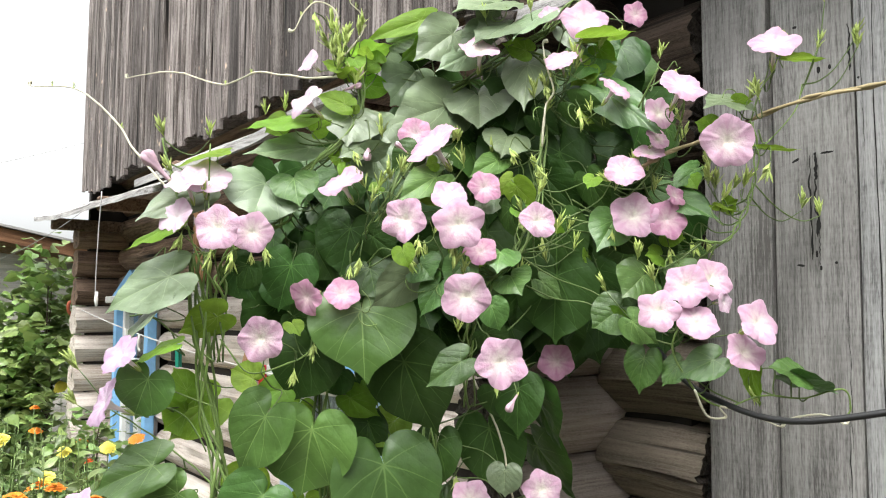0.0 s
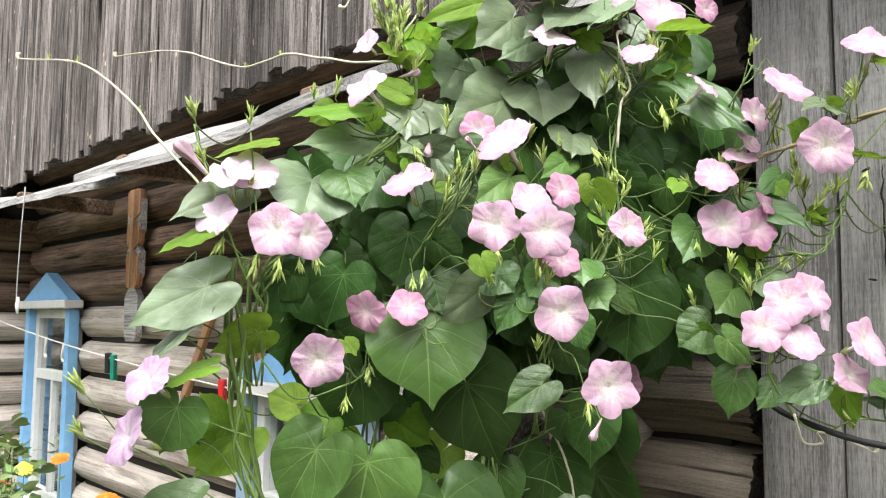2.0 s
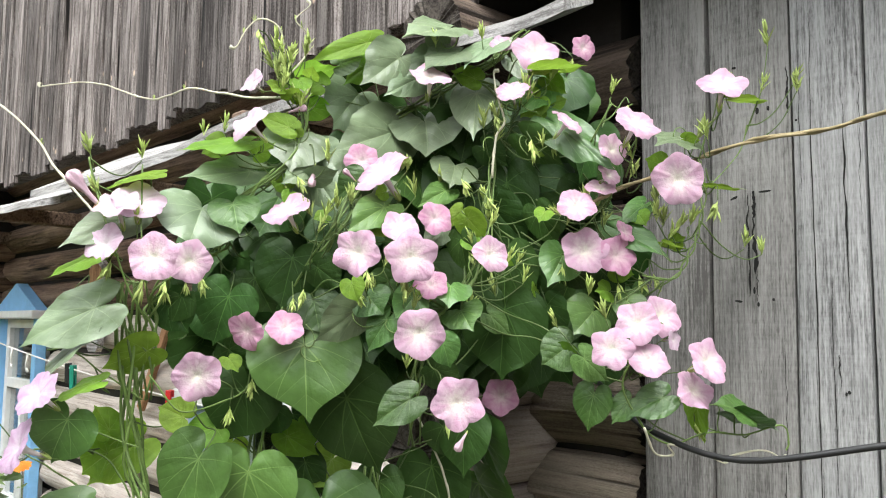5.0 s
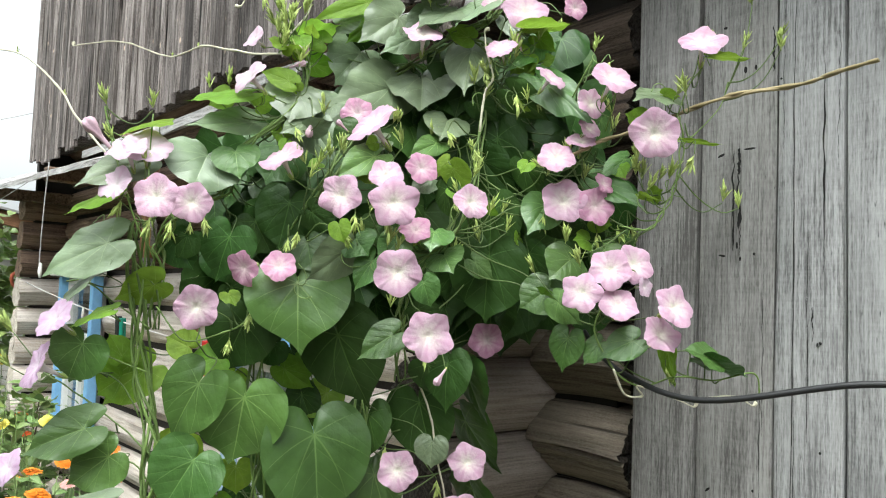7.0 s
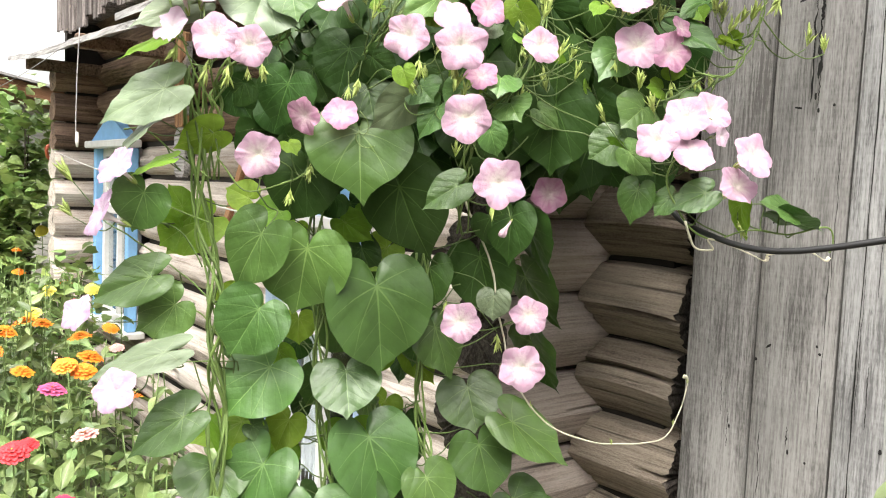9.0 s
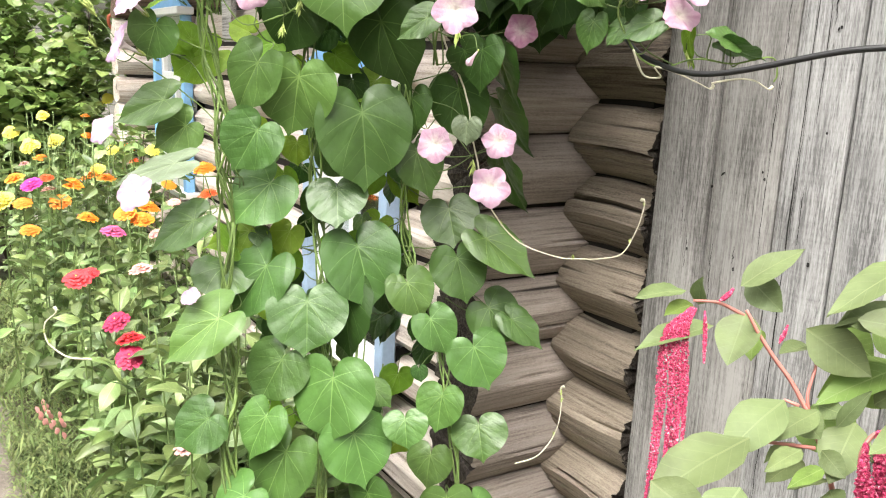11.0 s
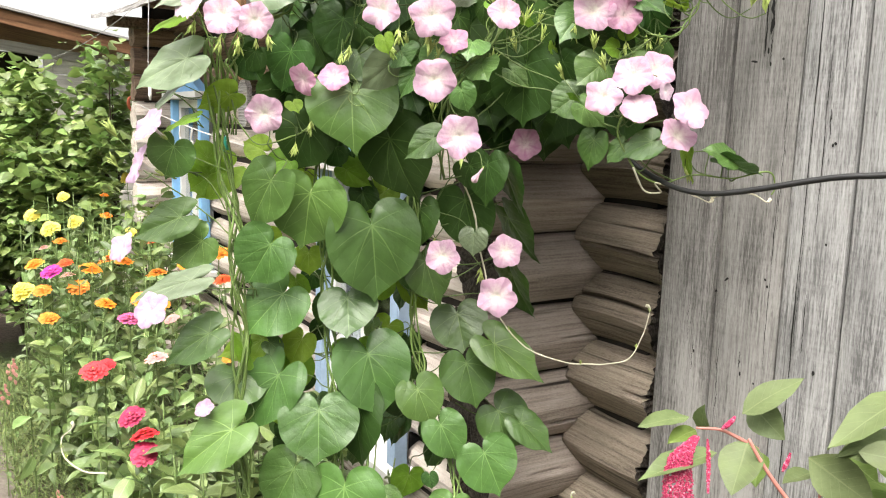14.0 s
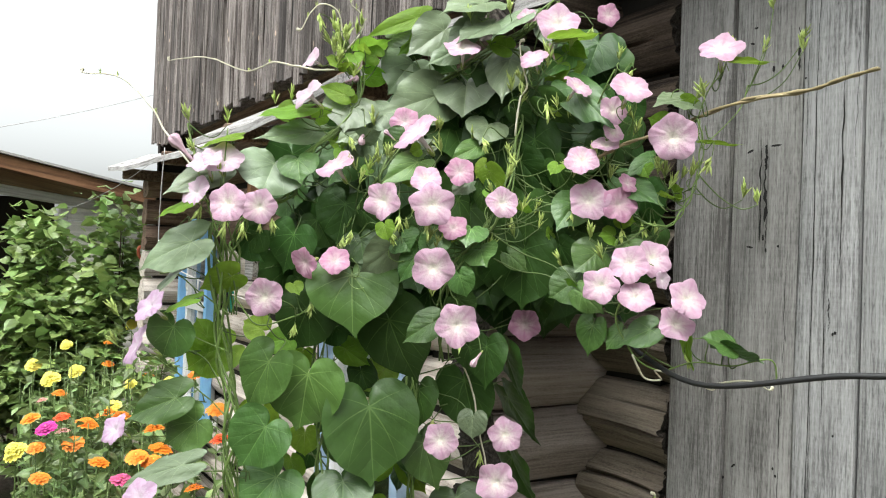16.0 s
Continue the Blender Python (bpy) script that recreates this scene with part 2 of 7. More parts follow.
def petal_mat(name, rim, heart, star, through_light=0.3):
    """Corolla: pale throat, darker five-rayed star and rim; object coordinates with the flower's axis along z, radius 1."""
    m, nt, b = material(name)
    tc, sep = nt.nodes.new("ShaderNodeTexCoord"), nt.nodes.new("ShaderNodeSeparateXYZ")
    nt.links.new(tc.outputs["Object"], sep.inputs[0])
    x, y = sep.outputs[0], sep.outputs[1]
    rad = math_of(nt, "SQRT", math_of(nt, "ADD", math_of(nt, "MULTIPLY", x, x), math_of(nt, "MULTIPLY", y, y)))
    ang = math_of(nt, "ARCTAN2", y, x)
    ray = math_of(nt, "POWER", math_of(nt, "MULTIPLY_ADD", math_of(nt, "COSINE", math_of(nt, "MULTIPLY", ang, 5.0)), 0.5, 0.5), 9.0)
    streak = noise_of(nt, coords(nt, (1, 1, 1)), 5.0, 5, 0.6)
    c = ramp(nt, rad, [(0.10, heart), (0.34, tuple((a * 0.5 + d * 0.5) for a, d in zip(heart, rim))), (0.7, rim), (1.0, tuple(min(1, a * 0.97) for a in rim))])
    c = mix_col(nt, math_of(nt, "MULTIPLY", math_of(nt, "MULTIPLY", ray, 0.6), ramp(nt, rad, [(0.2, (0, 0, 0)), (0.5, (1, 1, 1)), (1.0, (0.4, 0.4, 0.4))])), c, star)
    c = mix_col(nt, ramp(nt, streak, [(0.42, (0, 0, 0)), (0.75, (0.5, 0.5, 0.5))]), c, star)
    c = vary(nt, c, 0.06)
    nt.links.new(c, b.inputs["Base Color"])
    b.inputs["Roughness"].default_value, b.inputs["Specular IOR Level"].default_value = 0.6, 0.25
    nt.links.new(bump_of(nt, streak, 0.2, 0.05), b.inputs["Normal"])
    tr, mx = nt.nodes.new("ShaderNodeBsdfTranslucent"), nt.nodes.new("ShaderNodeMixShader")
    nt.links.new(c, tr.inputs[0])
    mx.inputs[0].default_value = through_light
    nt.links.new(b.outputs[0], mx.inputs[1])
    nt.links.new(tr.outputs[0], mx.inputs[2])
    nt.links.new(mx.outputs[0], nt.nodes["Material Output"].inputs[0])
    return m


def sawn_plank(name, pale, mid, dark, spread):
    """Silver-grey sawn plank: soft upright grain, level saw marks, stains and hairline splits."""
    m, nt, b = material(name)
    grain = noise_of(nt, coords(nt, (260, 260, 7)), 1.0, 5, 0.6)
    fibre = noise_of(nt, coords(nt, (420, 420, 60)), 1.0, 3, 0.6)
    saw = noise_of(nt, coords(nt, (9, 9, 190)), 1.0, 3, 0.55)
    stain = noise_of(nt, coords(nt, (11, 11, 2.2)), 1.0, 5, 0.6)
    cloud = noise_of(nt, coords(nt, (5, 5, 5)), 1.0, 4, 0.6)
    split = noise_of(nt, coords(nt, (60, 60, 0.9)), 1.0, 2, 0.4)
    pits = noise_of(nt, coords(nt, (150, 150, 34)), 1.0, 2, 0.5)
    tone = math_of(nt, "MULTIPLY_ADD", grain, 0.33, math_of(nt, "MULTIPLY", fibre, 0.24))
    tone = math_of(nt, "ADD", tone, math_of(nt, "MULTIPLY_ADD", stain, 0.38, math_of(nt, "MULTIPLY", saw, 0.05)))
    col = ramp(nt, tone, [(0.425, dark), (0.50, mid), (0.575, pale)])
    col = mix_col(nt, ramp(nt, cloud, [(0.45, (0, 0, 0)), (0.75, (0.55, 0.55, 0.55))]), col, mix_col(nt, 0.65, dark, mid))
    crk = ramp(nt, split, [(0.225, (0, 0, 0)), (0.255, (1, 1, 1))])
    col = mix_col(nt, crk, tuple(c * 0.25 for c in dark), col)
    pit = ramp(nt, pits, [(0.22, (0.2, 0.2, 0.2)), (0.29, (1, 1, 1))])
    col = mix_col(nt, pit, tuple(c * 0.5 for c in dark), col)
    nt.links.new(vary(nt, col, spread), b.inputs["Base Color"])
    b.inputs["Roughness"].default_value, b.inputs["Specular IOR Level"].default_value = 0.85, 0.25
    h = math_of(nt, "ADD", math_of(nt, "MULTIPLY_ADD", crk, 0.8, tone), math_of(nt, "MULTIPLY_ADD", saw, 0.08, math_of(nt, "MULTIPLY", pit, 0.3)))
    nt.links.new(bump_of(nt, h, 0.6, 0.004), b.inputs["Normal"])
    return m


GREY_PLANK = sawn_plank("grey_weathered_plank", (0.325, 0.314, 0.302), (0.222, 0.214, 0.205), (0.098, 0.093, 0.088), 0.12)
PALE_PLANK = sawn_plank("pale_weathered_plank", (0.39, 0.387, 0.384), (0.275, 0.272, 0.27), (0.115, 0.113, 0.112), 0.12)
DARK_BOARD = wood("dark_weathered_board", (0.27, 0.24, 0.225), (0.145, 0.124, 0.115), (0.045, 0.036, 0.032), "z", 130, 0.9, 0.55, 0.8, knots=9.0, hard=1.5)
STUB_LOG = wood("grey_brown_log", (0.318, 0.27, 0.216), (0.23, 0.192, 0.151), (0.10, 0.08, 0.062), "x", 120, 0.9, 0.25, 0.75, hard=0.8)
END_LOG = wood("rosy_grey_log", (0.405, 0.352, 0.314), (0.312, 0.266, 0.234), (0.155, 0.127, 0.108), "x", 130, 0.9, 0.2, 0.65, hard=0.72)
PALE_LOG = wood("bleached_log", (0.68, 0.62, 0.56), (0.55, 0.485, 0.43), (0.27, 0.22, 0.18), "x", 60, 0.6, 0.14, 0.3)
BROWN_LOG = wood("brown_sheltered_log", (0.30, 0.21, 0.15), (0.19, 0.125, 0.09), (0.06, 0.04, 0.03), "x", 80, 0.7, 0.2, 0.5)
# near-black log copy: shade under the overhang is put into the colour
SHADED_LOG = wood("overhang_shaded_log", (0.14, 0.105, 0.08), (0.075, 0.055, 0.042), (0.02, 0.015, 0.012), "x", 80, 0.8, 0.2, 0.4)
END_GRAIN = wood("blackened_end_grain", (0.10, 0.085, 0.072), (0.05, 0.041, 0.034), (0.015, 0.012, 0.010), "x", 140, 1.0, 0.2, 0.3)
LEDGE_WOOD = wood("silvery_ledge_plank", (0.58, 0.56, 0.55), (0.40, 0.385, 0.375), (0.15, 0.14, 0.135), "x", 120, 0.8, 0.12, 0.5)
ORANGE_WOOD = wood("raw_orange_wood", (0.52, 0.31, 0.17), (0.36, 0.19, 0.10), (0.15, 0.08, 0.05), "z", 45, 0.4, 0.15, 0.2)
SHED_FASCIA = wood("brown_fascia", (0.34, 0.18, 0.10), (0.24, 0.12, 0.065), (0.10, 0.05, 0.03), "y", 30, 0.3, 0.1, 0.2)
SHED_BOARD = wood("grey_shed_siding", (0.62, 0.60, 0.55), (0.50, 0.485, 0.44), (0.32, 0.305, 0.275), "y", 30, 0.3, 0.08, 0.1)
# near-black sheets behind gaps and openings; their shade is in this colour
GAP_DARK = plain("dark_gap_fill", (0.025, 0.02, 0.016), 1.0, 0, 60, 0.4, 0.6)
BLUE_PAINT = plain("flaking_blue_paint", (0.24, 0.50, 0.82), 0.6, 0.05, 25, 0.45, 0.25)
FADED_BLUE = plain("faded_blue_paint", (0.34, 0.46, 0.62), 0.65, 0.05, 30, 0.6, 0.3)
WHITE_PAINT = plain("white_window_paint", (0.78, 0.77, 0.75), 0.5, 0.04, 25, 0.25, 0.2)
CURTAIN = plain("lace_curtain", (0.72, 0.74, 0.78), 0.9, 0.03, 30, 0.1, 0.3)
# added room walls; the dimness indoors is put into their near-black colour
ROOM_DARK = plain("room_painted_dark", (0.05, 0.05, 0.048), 0.9, 0, 8, 0.2, 0.1)
CORD = plain("white_clothesline_cord", (0.72, 0.70, 0.66), 0.8, 0.03, 200, 0.3, 0.3)
WIRE = plain("grey_wire", (0.35, 0.34, 0.33), 0.6, 0.03, 200, 0.3, 0.1)
BLACK_HOSE = plain("black_rubber_cable", (0.014, 0.014, 0.015), 0.5, 0, 60, 0.4, 0.1)
RED_PLASTIC = plain("red_plastic", (0.65, 0.03, 0.03), 0.35, 0.02, 30, 0.1, 0.05)
GREEN_PLASTIC = plain("green_plastic", (0.02, 0.25, 0.17), 0.35, 0.02, 30, 0.1, 0.05)
SOIL, CONCRETE = ground_mat(), path_mat()
SLATE = plain("grey_roof_sheet", (0.30, 0.29, 0.28), 0.8, 0.05, 12, 0.4, 0.2)


def glass_mat():
    m, nt, b = material("window_glass")
    b.inputs["Base Color"].default_value = (0.9, 0.95, 0.95, 1)
    b.inputs["Roughness"].default_value, b.inputs["Transmission Weight"].default_value, b.inputs["IOR"].default_value = 0.03, 1.0, 1.45
    nt.links.new(bump_of(nt, noise_of(nt, coords(nt, (1, 1, 1)), 5.0, 2), 0.05, 0.01), b.inputs["Normal"])
    return m


GLASS = glass_mat()

# ---- building helpers ----
def link(name, me, mat, parent=None, m=None, label=""):
    ob = new(name, me)
    if mat and not me.materials:
        me.materials.append(mat)
    if parent:
        ob.parent = parent
    if m is not None:
        ob.matrix_basis = m
    if label:
        ob["label"] = label
    return ob


def part(name, bm, mat, parent, label="", m=None, smooth=False):
    me = bpy.data.meshes.new(name)
    bm.to_mesh(me)
    bm.free()
    if smooth:
        me.polygons.foreach_set("use_smooth", [True] * len(me.polygons))
    return link(name, me, mat, parent, m, label)


def raw(name, verts, faces, smooth=True):
    me = bpy.data.meshes.new(name)
    me.from_pydata(verts, [], faces)
    if smooth:
        me.polygons.foreach_set("use_smooth", [True] * len(me.polygons))
    me.update()
    return me


def thing(name, label, category, m=None, group="", kind=""):
    ob = new(name)
    ob.empty_display_size = 0.1
    if m is not None:
        ob.matrix_basis = m
    return tagged(ob, label, category, group, kind)


def box(x0, x1, y0, y1, z0, z1, bevel=0.0, bm=None):
    bm = bm or bmesh.new()
    made = bmesh.ops.create_cube(bm, size=1.0, matrix=Matrix.Translation(((x0 + x1) / 2, (y0 + y1) / 2, (z0 + z1) / 2)) @ Matrix.Diagonal((x1 - x0, y1 - y0, z1 - z0, 1)))
    if bevel:
        edges = list({e for v in made["verts"] for e in v.link_edges})
        bmesh.ops.bevel(bm, geom=edges, offset=bevel, segments=1, affect="EDGES")
    return bm


def tube(name, pts, radii, sides=6, closed_ends=True):
    """A tapered tube through points, as a mesh."""
    pts = [Vector(p) for p in pts]
    n = len(pts)
    if isinstance(radii, (int, float)):
        radii = [radii] * n
    verts, faces = [], []
    side = None
    for i, p in enumerate(pts):
        d = (pts[min(i + 1, n - 1)] - pts[max(i - 1, 0)]).normalized()
        if side is None:
            side = d.orthogonal().normalized()
        side = (side - d * side.dot(d)).normalized()
        other = d.cross(side)
        for k in range(sides):
            a = 2 * math.pi * k / sides
            verts.append(p + (side * math.cos(a) + other * math.sin(a)) * radii[i])
    for i in range(n - 1):
        for k in range(sides):
            a, b = i * sides + k, i * sides + (k + 1) % sides
            faces.append((a, b, b + sides, a + sides))
    if closed_ends:
        faces += [tuple(range(sides))[::-1], tuple(range((n - 1) * sides, n * sides))]
    return raw(name, verts, faces)


def curve_pts(ctrl, per=6):
    """Points on a smooth line through control points."""
    c = [Vector(p) for p in ctrl]
    c = [c[0] * 2 - c[1]] + c + [c[-1] * 2 - c[-2]]
    out = []
    for i in range(1, len(c) - 2):
        for k in range(per):
            t = k / per
            a, b, d, e = c[i - 1], c[i], c[i + 1], c[i + 2]
            out.append(0.5 * (2 * b + (d - a) * t + (2 * a - 5 * b + 4 * d - e) * t * t + (3 * b - a - 3 * d + e) * t ** 3))
    out.append(c[-2])
    return out


# The house: x runs along the long log wall towards the viewer, y into the house.
HOUSE = pose(0.398, 2.03, 0, 0, 0, -54.5)
rng = random.Random(7)


# ---- ground, path ----
def ground():
    n, verts, faces = 60, [], []
    for j in range(n + 1):
        for i in range(n + 1):
            a, b = (2 * i / n - 1), (2 * j / n - 1)
            x, y = 400 * a * abs(a) ** 2 + 8 * a, 400 * b * abs(b) ** 2 + 8 * b
            near = max(0, 1 - (x * x + y * y) / 400)
            z = -0.25 + near * 0.025 * noise.noise((x * 1.7, y * 1.7, 3))
            verts.append((x, y, z))
    for j in range(n):
        for i in range(n):
            k = j * (n + 1) + i
            faces.append((k, k + 1, k + n + 2, k + n + 1))
    tagged(link("ground", raw("ground", verts, faces), SOIL), "dark garden soil with patches of grass", "ground", kind="structure")
    verts, faces = [], []
    nu, nv = 90, 14
    for i in range(nu + 1):
        u = -12 + 17 * i / nu
        for j in range(nv + 1):
            edge = -1.25 + 0.06 * noise.noise((u * 2.1, 0, 5)) + 0.03 * noise.noise((u * 7, 0, 9))
            v = edge - 1.2 * j / nv
            z = -0.21 + 0.008 * noise.noise((u * 3, v * 3, 1)) - (0.03 if j in (0, nv) else 0)
            verts.append((u, v, z))
    for i in range(nu):
        for j in range(nv):
            k = i * (nv + 1) + j
            faces.append((k, k + nv + 1, k + nv + 2, k + 1))
    me = raw("path", verts, faces)
    ob = tagged(link("path", me, CONCRETE, None, HOUSE), "worn beige concrete garden path with cracks and grit", "path", kind="structure")
    return ob


ground()


# ---- unseen fence added behind the viewer to cut low skylight ----
fence = thing("wall_light_block", "unseen dark board fence added to block low skylight", "fence", HOUSE, kind="structure")
part("fence_boards", box(-7.0, 7.0, -5.6, -5.5, -0.27, 2.9), DARK_BOARD, fence)
part("fence_boards", box(4.6, 4.7, -5.5, 0.0, -0.27, 2.9), DARK_BOARD, fence)


# ---- log walls ----
def log_mesh(length, r, seed, hewn=0.0, sides=18, worn=0.0, tall=1.0, step=0.06):
    """A log along x from 0; hewn flattens the sides, worn frays the far end; long checks are cut into it."""
    r0 = random.Random(seed)
    n = max(4, int(length / step))
    checks = [(r0.uniform(-3.7, -2.9), r0.uniform(0.014, 0.026)), (r0.uniform(-3.0, -2.3), r0.uniform(0.004, 0.010)), (r0.uniform(-0.7, 0.2), r0.uniform(0.006, 0.014)), (r0.uniform(0.2, 0.9), r0.uniform(0.004, 0.010))]
    verts, faces = [], []
    bow = r0.uniform(-0.008, 0.008)
    for i in range(n + 1):
        x = length * i / n
        for k in range(sides):
            a = 2 * math.pi * k / sides
            rr = r * (1 + 0.012 * hewn * noise.noise((x * 14, math.cos(a) * 5, math.sin(a) * 5 + seed)) + 0.05 * noise.noise((x * 2.2, math.cos(a) * 1.3, math.sin(a) * 1.3 + seed)) + 0.02 * noise.noise((x * 9, k * 0.9, seed)))
            if hewn:
                flat = r * 0.9 / math.cos((a % (math.pi / 3)) - math.pi / 6)
                rr = rr * (1 - hewn) + flat * hewn
            for at, deep in checks:
                gap = abs((a - at + math.pi) % (2 * math.pi) - math.pi)
                if gap < math.pi / sides * 1.01 and hewn + worn + deep > 0:
                    rr -= deep * max(0.0, min(1.0, 0.38 + 2.4 * noise.noise((x * 4.5, at * 3, seed))))
            xx = x
            if i == n and worn:
                xx -= worn * abs(noise.noise((k * 1.9, seed, 2.0)))
            verts.append((xx, math.cos(a) * rr, math.sin(a) * rr * tall + bow * math.sin(math.pi * x / length)))
    for i in range(n):
        for k in range(sides):
            a, b = i * sides + k, i * sides + (k + 1) % sides
            faces.append((a, a + sides, b + sides, b))
    for ring, flip in ((0, False), (n, True)):
        c = len(verts)
        verts.append((verts[ring * sides][0] - (0.006 if flip else -0.006), 0, 0))
        for k in range(sides):
            a, b = ring * sides + k, ring * sides + (k + 1) % sides
            faces.append((a, b, c) if not flip else (b, a, c))
    me = raw("log", verts, faces)
    me.set_sharp_from_angle(angle=radians(38))
    return me


def dark_end(ob, sides):
    """The sawn far end of a log, weathered almost black; on wall_a stubs it also paints the shaded gap by the planks.
    """
    ob.data.materials.append(END_GRAIN)
    for p in list(ob.data.polygons)[-sides:]:
        p.material_index = 1
    return ob


WINDOWS = [(-4.06, -3.32, 0.60, 1.56), (-1.53, -0.79, 0.30, 1.26)]
PITCH, FIRST = 0.182, 0.088
wall_a = thing("wall_log", "long wall of round weathered logs with bleached lower courses", "wall", HOUSE, kind="structure")
wall_b = thing("wall_log", "cross wall of hewn logs with protruding checked ends", "wall", HOUSE, kind="structure")
for k in range(-2, 14):
    z = FIRST + PITCH * k
    spans, x = [], -4.42
    for x0, x1, z0, z1 in WINDOWS:
        if z0 - 0.05 < z < z1 + 0.11:
            spans.append((x, x0 + 0.03))
            x = x1 - 0.03
    spans.append((x, 0.0))
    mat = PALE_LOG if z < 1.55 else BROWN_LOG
    for a, b in spans:
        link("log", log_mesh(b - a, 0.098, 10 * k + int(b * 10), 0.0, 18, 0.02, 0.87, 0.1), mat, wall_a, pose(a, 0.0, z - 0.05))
    if z < 2.26:
      dark_end(link("log", log_mesh(0.285 + rng.uniform(-0.012, 0.012), 0.0985, 500 + k, 0.6, 76, 0.035, 0.97, 0.03), (STUB_LOG if z < 1.6 else SHADED_LOG), wall_a, pose(0.06, rng.uniform(-0.008, 0.008), z, rng.uniform(-9, 9), rng.uniform(-1, 1), rng.uniform(-1, 1)), "grey-brown hewn log end with long checks"), 76)
    # ends of the cross wall, half a course higher, pointing out of the house
    if z < 2.2:
      dark_end(link("log", log_mesh(0.52 + rng.uniform(-0.03, 0.03), 0.103, 900 + k, 0.5, 76, 0.03, 0.925, 0.03), (END_LOG if z < 1.6 else SHADED_LOG), wall_b, pose(rng.uniform(-0.008, 0.008), 0.15, z + PITCH / 2, 0, 0, -90) @ pose(0, 0, 0, rng.uniform(-9, 9), 0, 0)), 76)
    # far corner of the house
    if z > 2.0:
        continue
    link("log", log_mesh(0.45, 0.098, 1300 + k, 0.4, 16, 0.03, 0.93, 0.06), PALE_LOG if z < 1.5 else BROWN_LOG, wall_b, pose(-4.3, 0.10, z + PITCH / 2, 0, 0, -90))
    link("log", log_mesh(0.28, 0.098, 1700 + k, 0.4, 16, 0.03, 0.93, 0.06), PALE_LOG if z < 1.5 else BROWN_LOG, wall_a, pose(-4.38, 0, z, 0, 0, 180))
for x0, x1 in ((-4.30, -4.06), (-3.32, -1.53), (-0.79, 0.0)):
    part("chinking", box(x0, x1, -0.035, 0.07, -0.27, 2.44), GAP_DARK, wall_a, "near-black filling between logs, coloured for gap shade")
for x0, x1, z0, z1 in WINDOWS:
    part("chinking", box(x0, x1, -0.035, 0.07, -0.27, z0), GAP_DARK, wall_a)
    part("chinking", box(x0, x1, -0.035, 0.07, z1, 2.44), GAP_DARK, wall_a)
part("chinking", box(-0.03, 0.03, -0.30, 0.02, -0.27, 2.44), GAP_DARK, wall_b)
part("chinking", box(0.0, 0.28, -0.035, 0.07, -0.27, 2.44), GAP_DARK, wall_b)
part("chinking", box(-4.33, -4.27, -0.27, 0.02, -0.27, 2.3), GAP_DARK, wall_b)
room = thing("wall_inner", "room box behind the windows, painted near black for dimness", "wall", HOUSE, kind="structure")
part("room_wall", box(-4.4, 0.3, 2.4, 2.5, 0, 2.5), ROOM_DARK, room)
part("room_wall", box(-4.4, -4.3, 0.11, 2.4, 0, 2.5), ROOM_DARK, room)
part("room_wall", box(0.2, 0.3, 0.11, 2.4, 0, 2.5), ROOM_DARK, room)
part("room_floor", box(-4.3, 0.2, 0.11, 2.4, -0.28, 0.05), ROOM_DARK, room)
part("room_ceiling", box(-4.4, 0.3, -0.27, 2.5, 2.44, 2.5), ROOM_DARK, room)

# ---- grey plank wall of the lean-to ----
plank_wall = thing("wall_plank", "silver-grey wall of upright weathered planks with cracks and nail holes", "wall", HOUSE, kind="structure")


def plank_mesh(width, z0, z1, thick, seed, cols=5, rows=30, ragged=0.0):
    """An upright plank with wavy edges, cupped face and eased corners."""
    r0 = random.Random(seed)
    verts, faces = [], []
    for j in range(rows + 1):
        z = z0 + (z1 - z0) * j / rows
        e0, e1 = 0.004 * noise.noise((z * 1.3, seed, 0)), 0.004 * noise.noise((z * 1.3, seed, 7))
        for i in range(cols + 1):
            f = i / cols
            x = e0 + (width + e1 - e0) * f
            y = -0.0035 * math.sin(math.pi * f) + 0.0025 * noise.noise((z * 2, f * 3, seed)) + (0.004 if i in (0, cols) else 0)
            zz = z + (ragged * noise.noise((i * 1.3, seed, 4)) if j == 0 else 0)
            verts.append((x, y, zz))
    c = len(verts)
    for j in range(rows + 1):
        z = z0 + (z1 - z0) * j / rows
        verts += [(0.0, thick, z), (width, thick, z)]
    w = cols + 1
    for j in range(rows):
        for i in range(cols):
            k = j * w + i
            faces.append((k, k + 1, k + w + 1, k + w))
        a, b = j * w, j * w + cols
        faces.append((a, a + w, c + 2 * j + 2, c + 2 * j))
        faces.append((b + w, b, c + 2 * j + 1, c + 2 * j + 3))
    for i in range(cols):
        faces.append((i + 1, i, c) if i < cols / 2 else (i + 1, i, c + 1))
    me = raw("plank", verts, faces)
    me.set_sharp_from_angle(angle=radians(30))
    return me


plank_edges = [0.385, 0.535, 0.697, 0.822, 0.955, 1.075, 1.19, 1.33, 1.49, 1.62, 1.77, 1.93, 2.1]
for i, (a, b) in enumerate(zip(plank_edges, plank_edges[1:])):
    link("plank", plank_mesh(b - a - 0.006, -0.23, 3.4, 0.028, 40 + i), GREY_PLANK if i < 2 else PALE_PLANK, plank_wall, pose(a, -0.118 + (0.006 if i % 2 else 0), 0))
part("batten", box(0.40, 2.1, -0.086, -0.04, 0.55, 0.65), STUB_LOG, plank_wall)
part("batten", box(0.40, 2.1, -0.086, -0.04, 2.2, 2.3), STUB_LOG, plank_wall)
part("lean_to_back", box(0.42, 2.1, 0.1, 0.14, -0.27, 3.4), GAP_DARK, plank_wall)

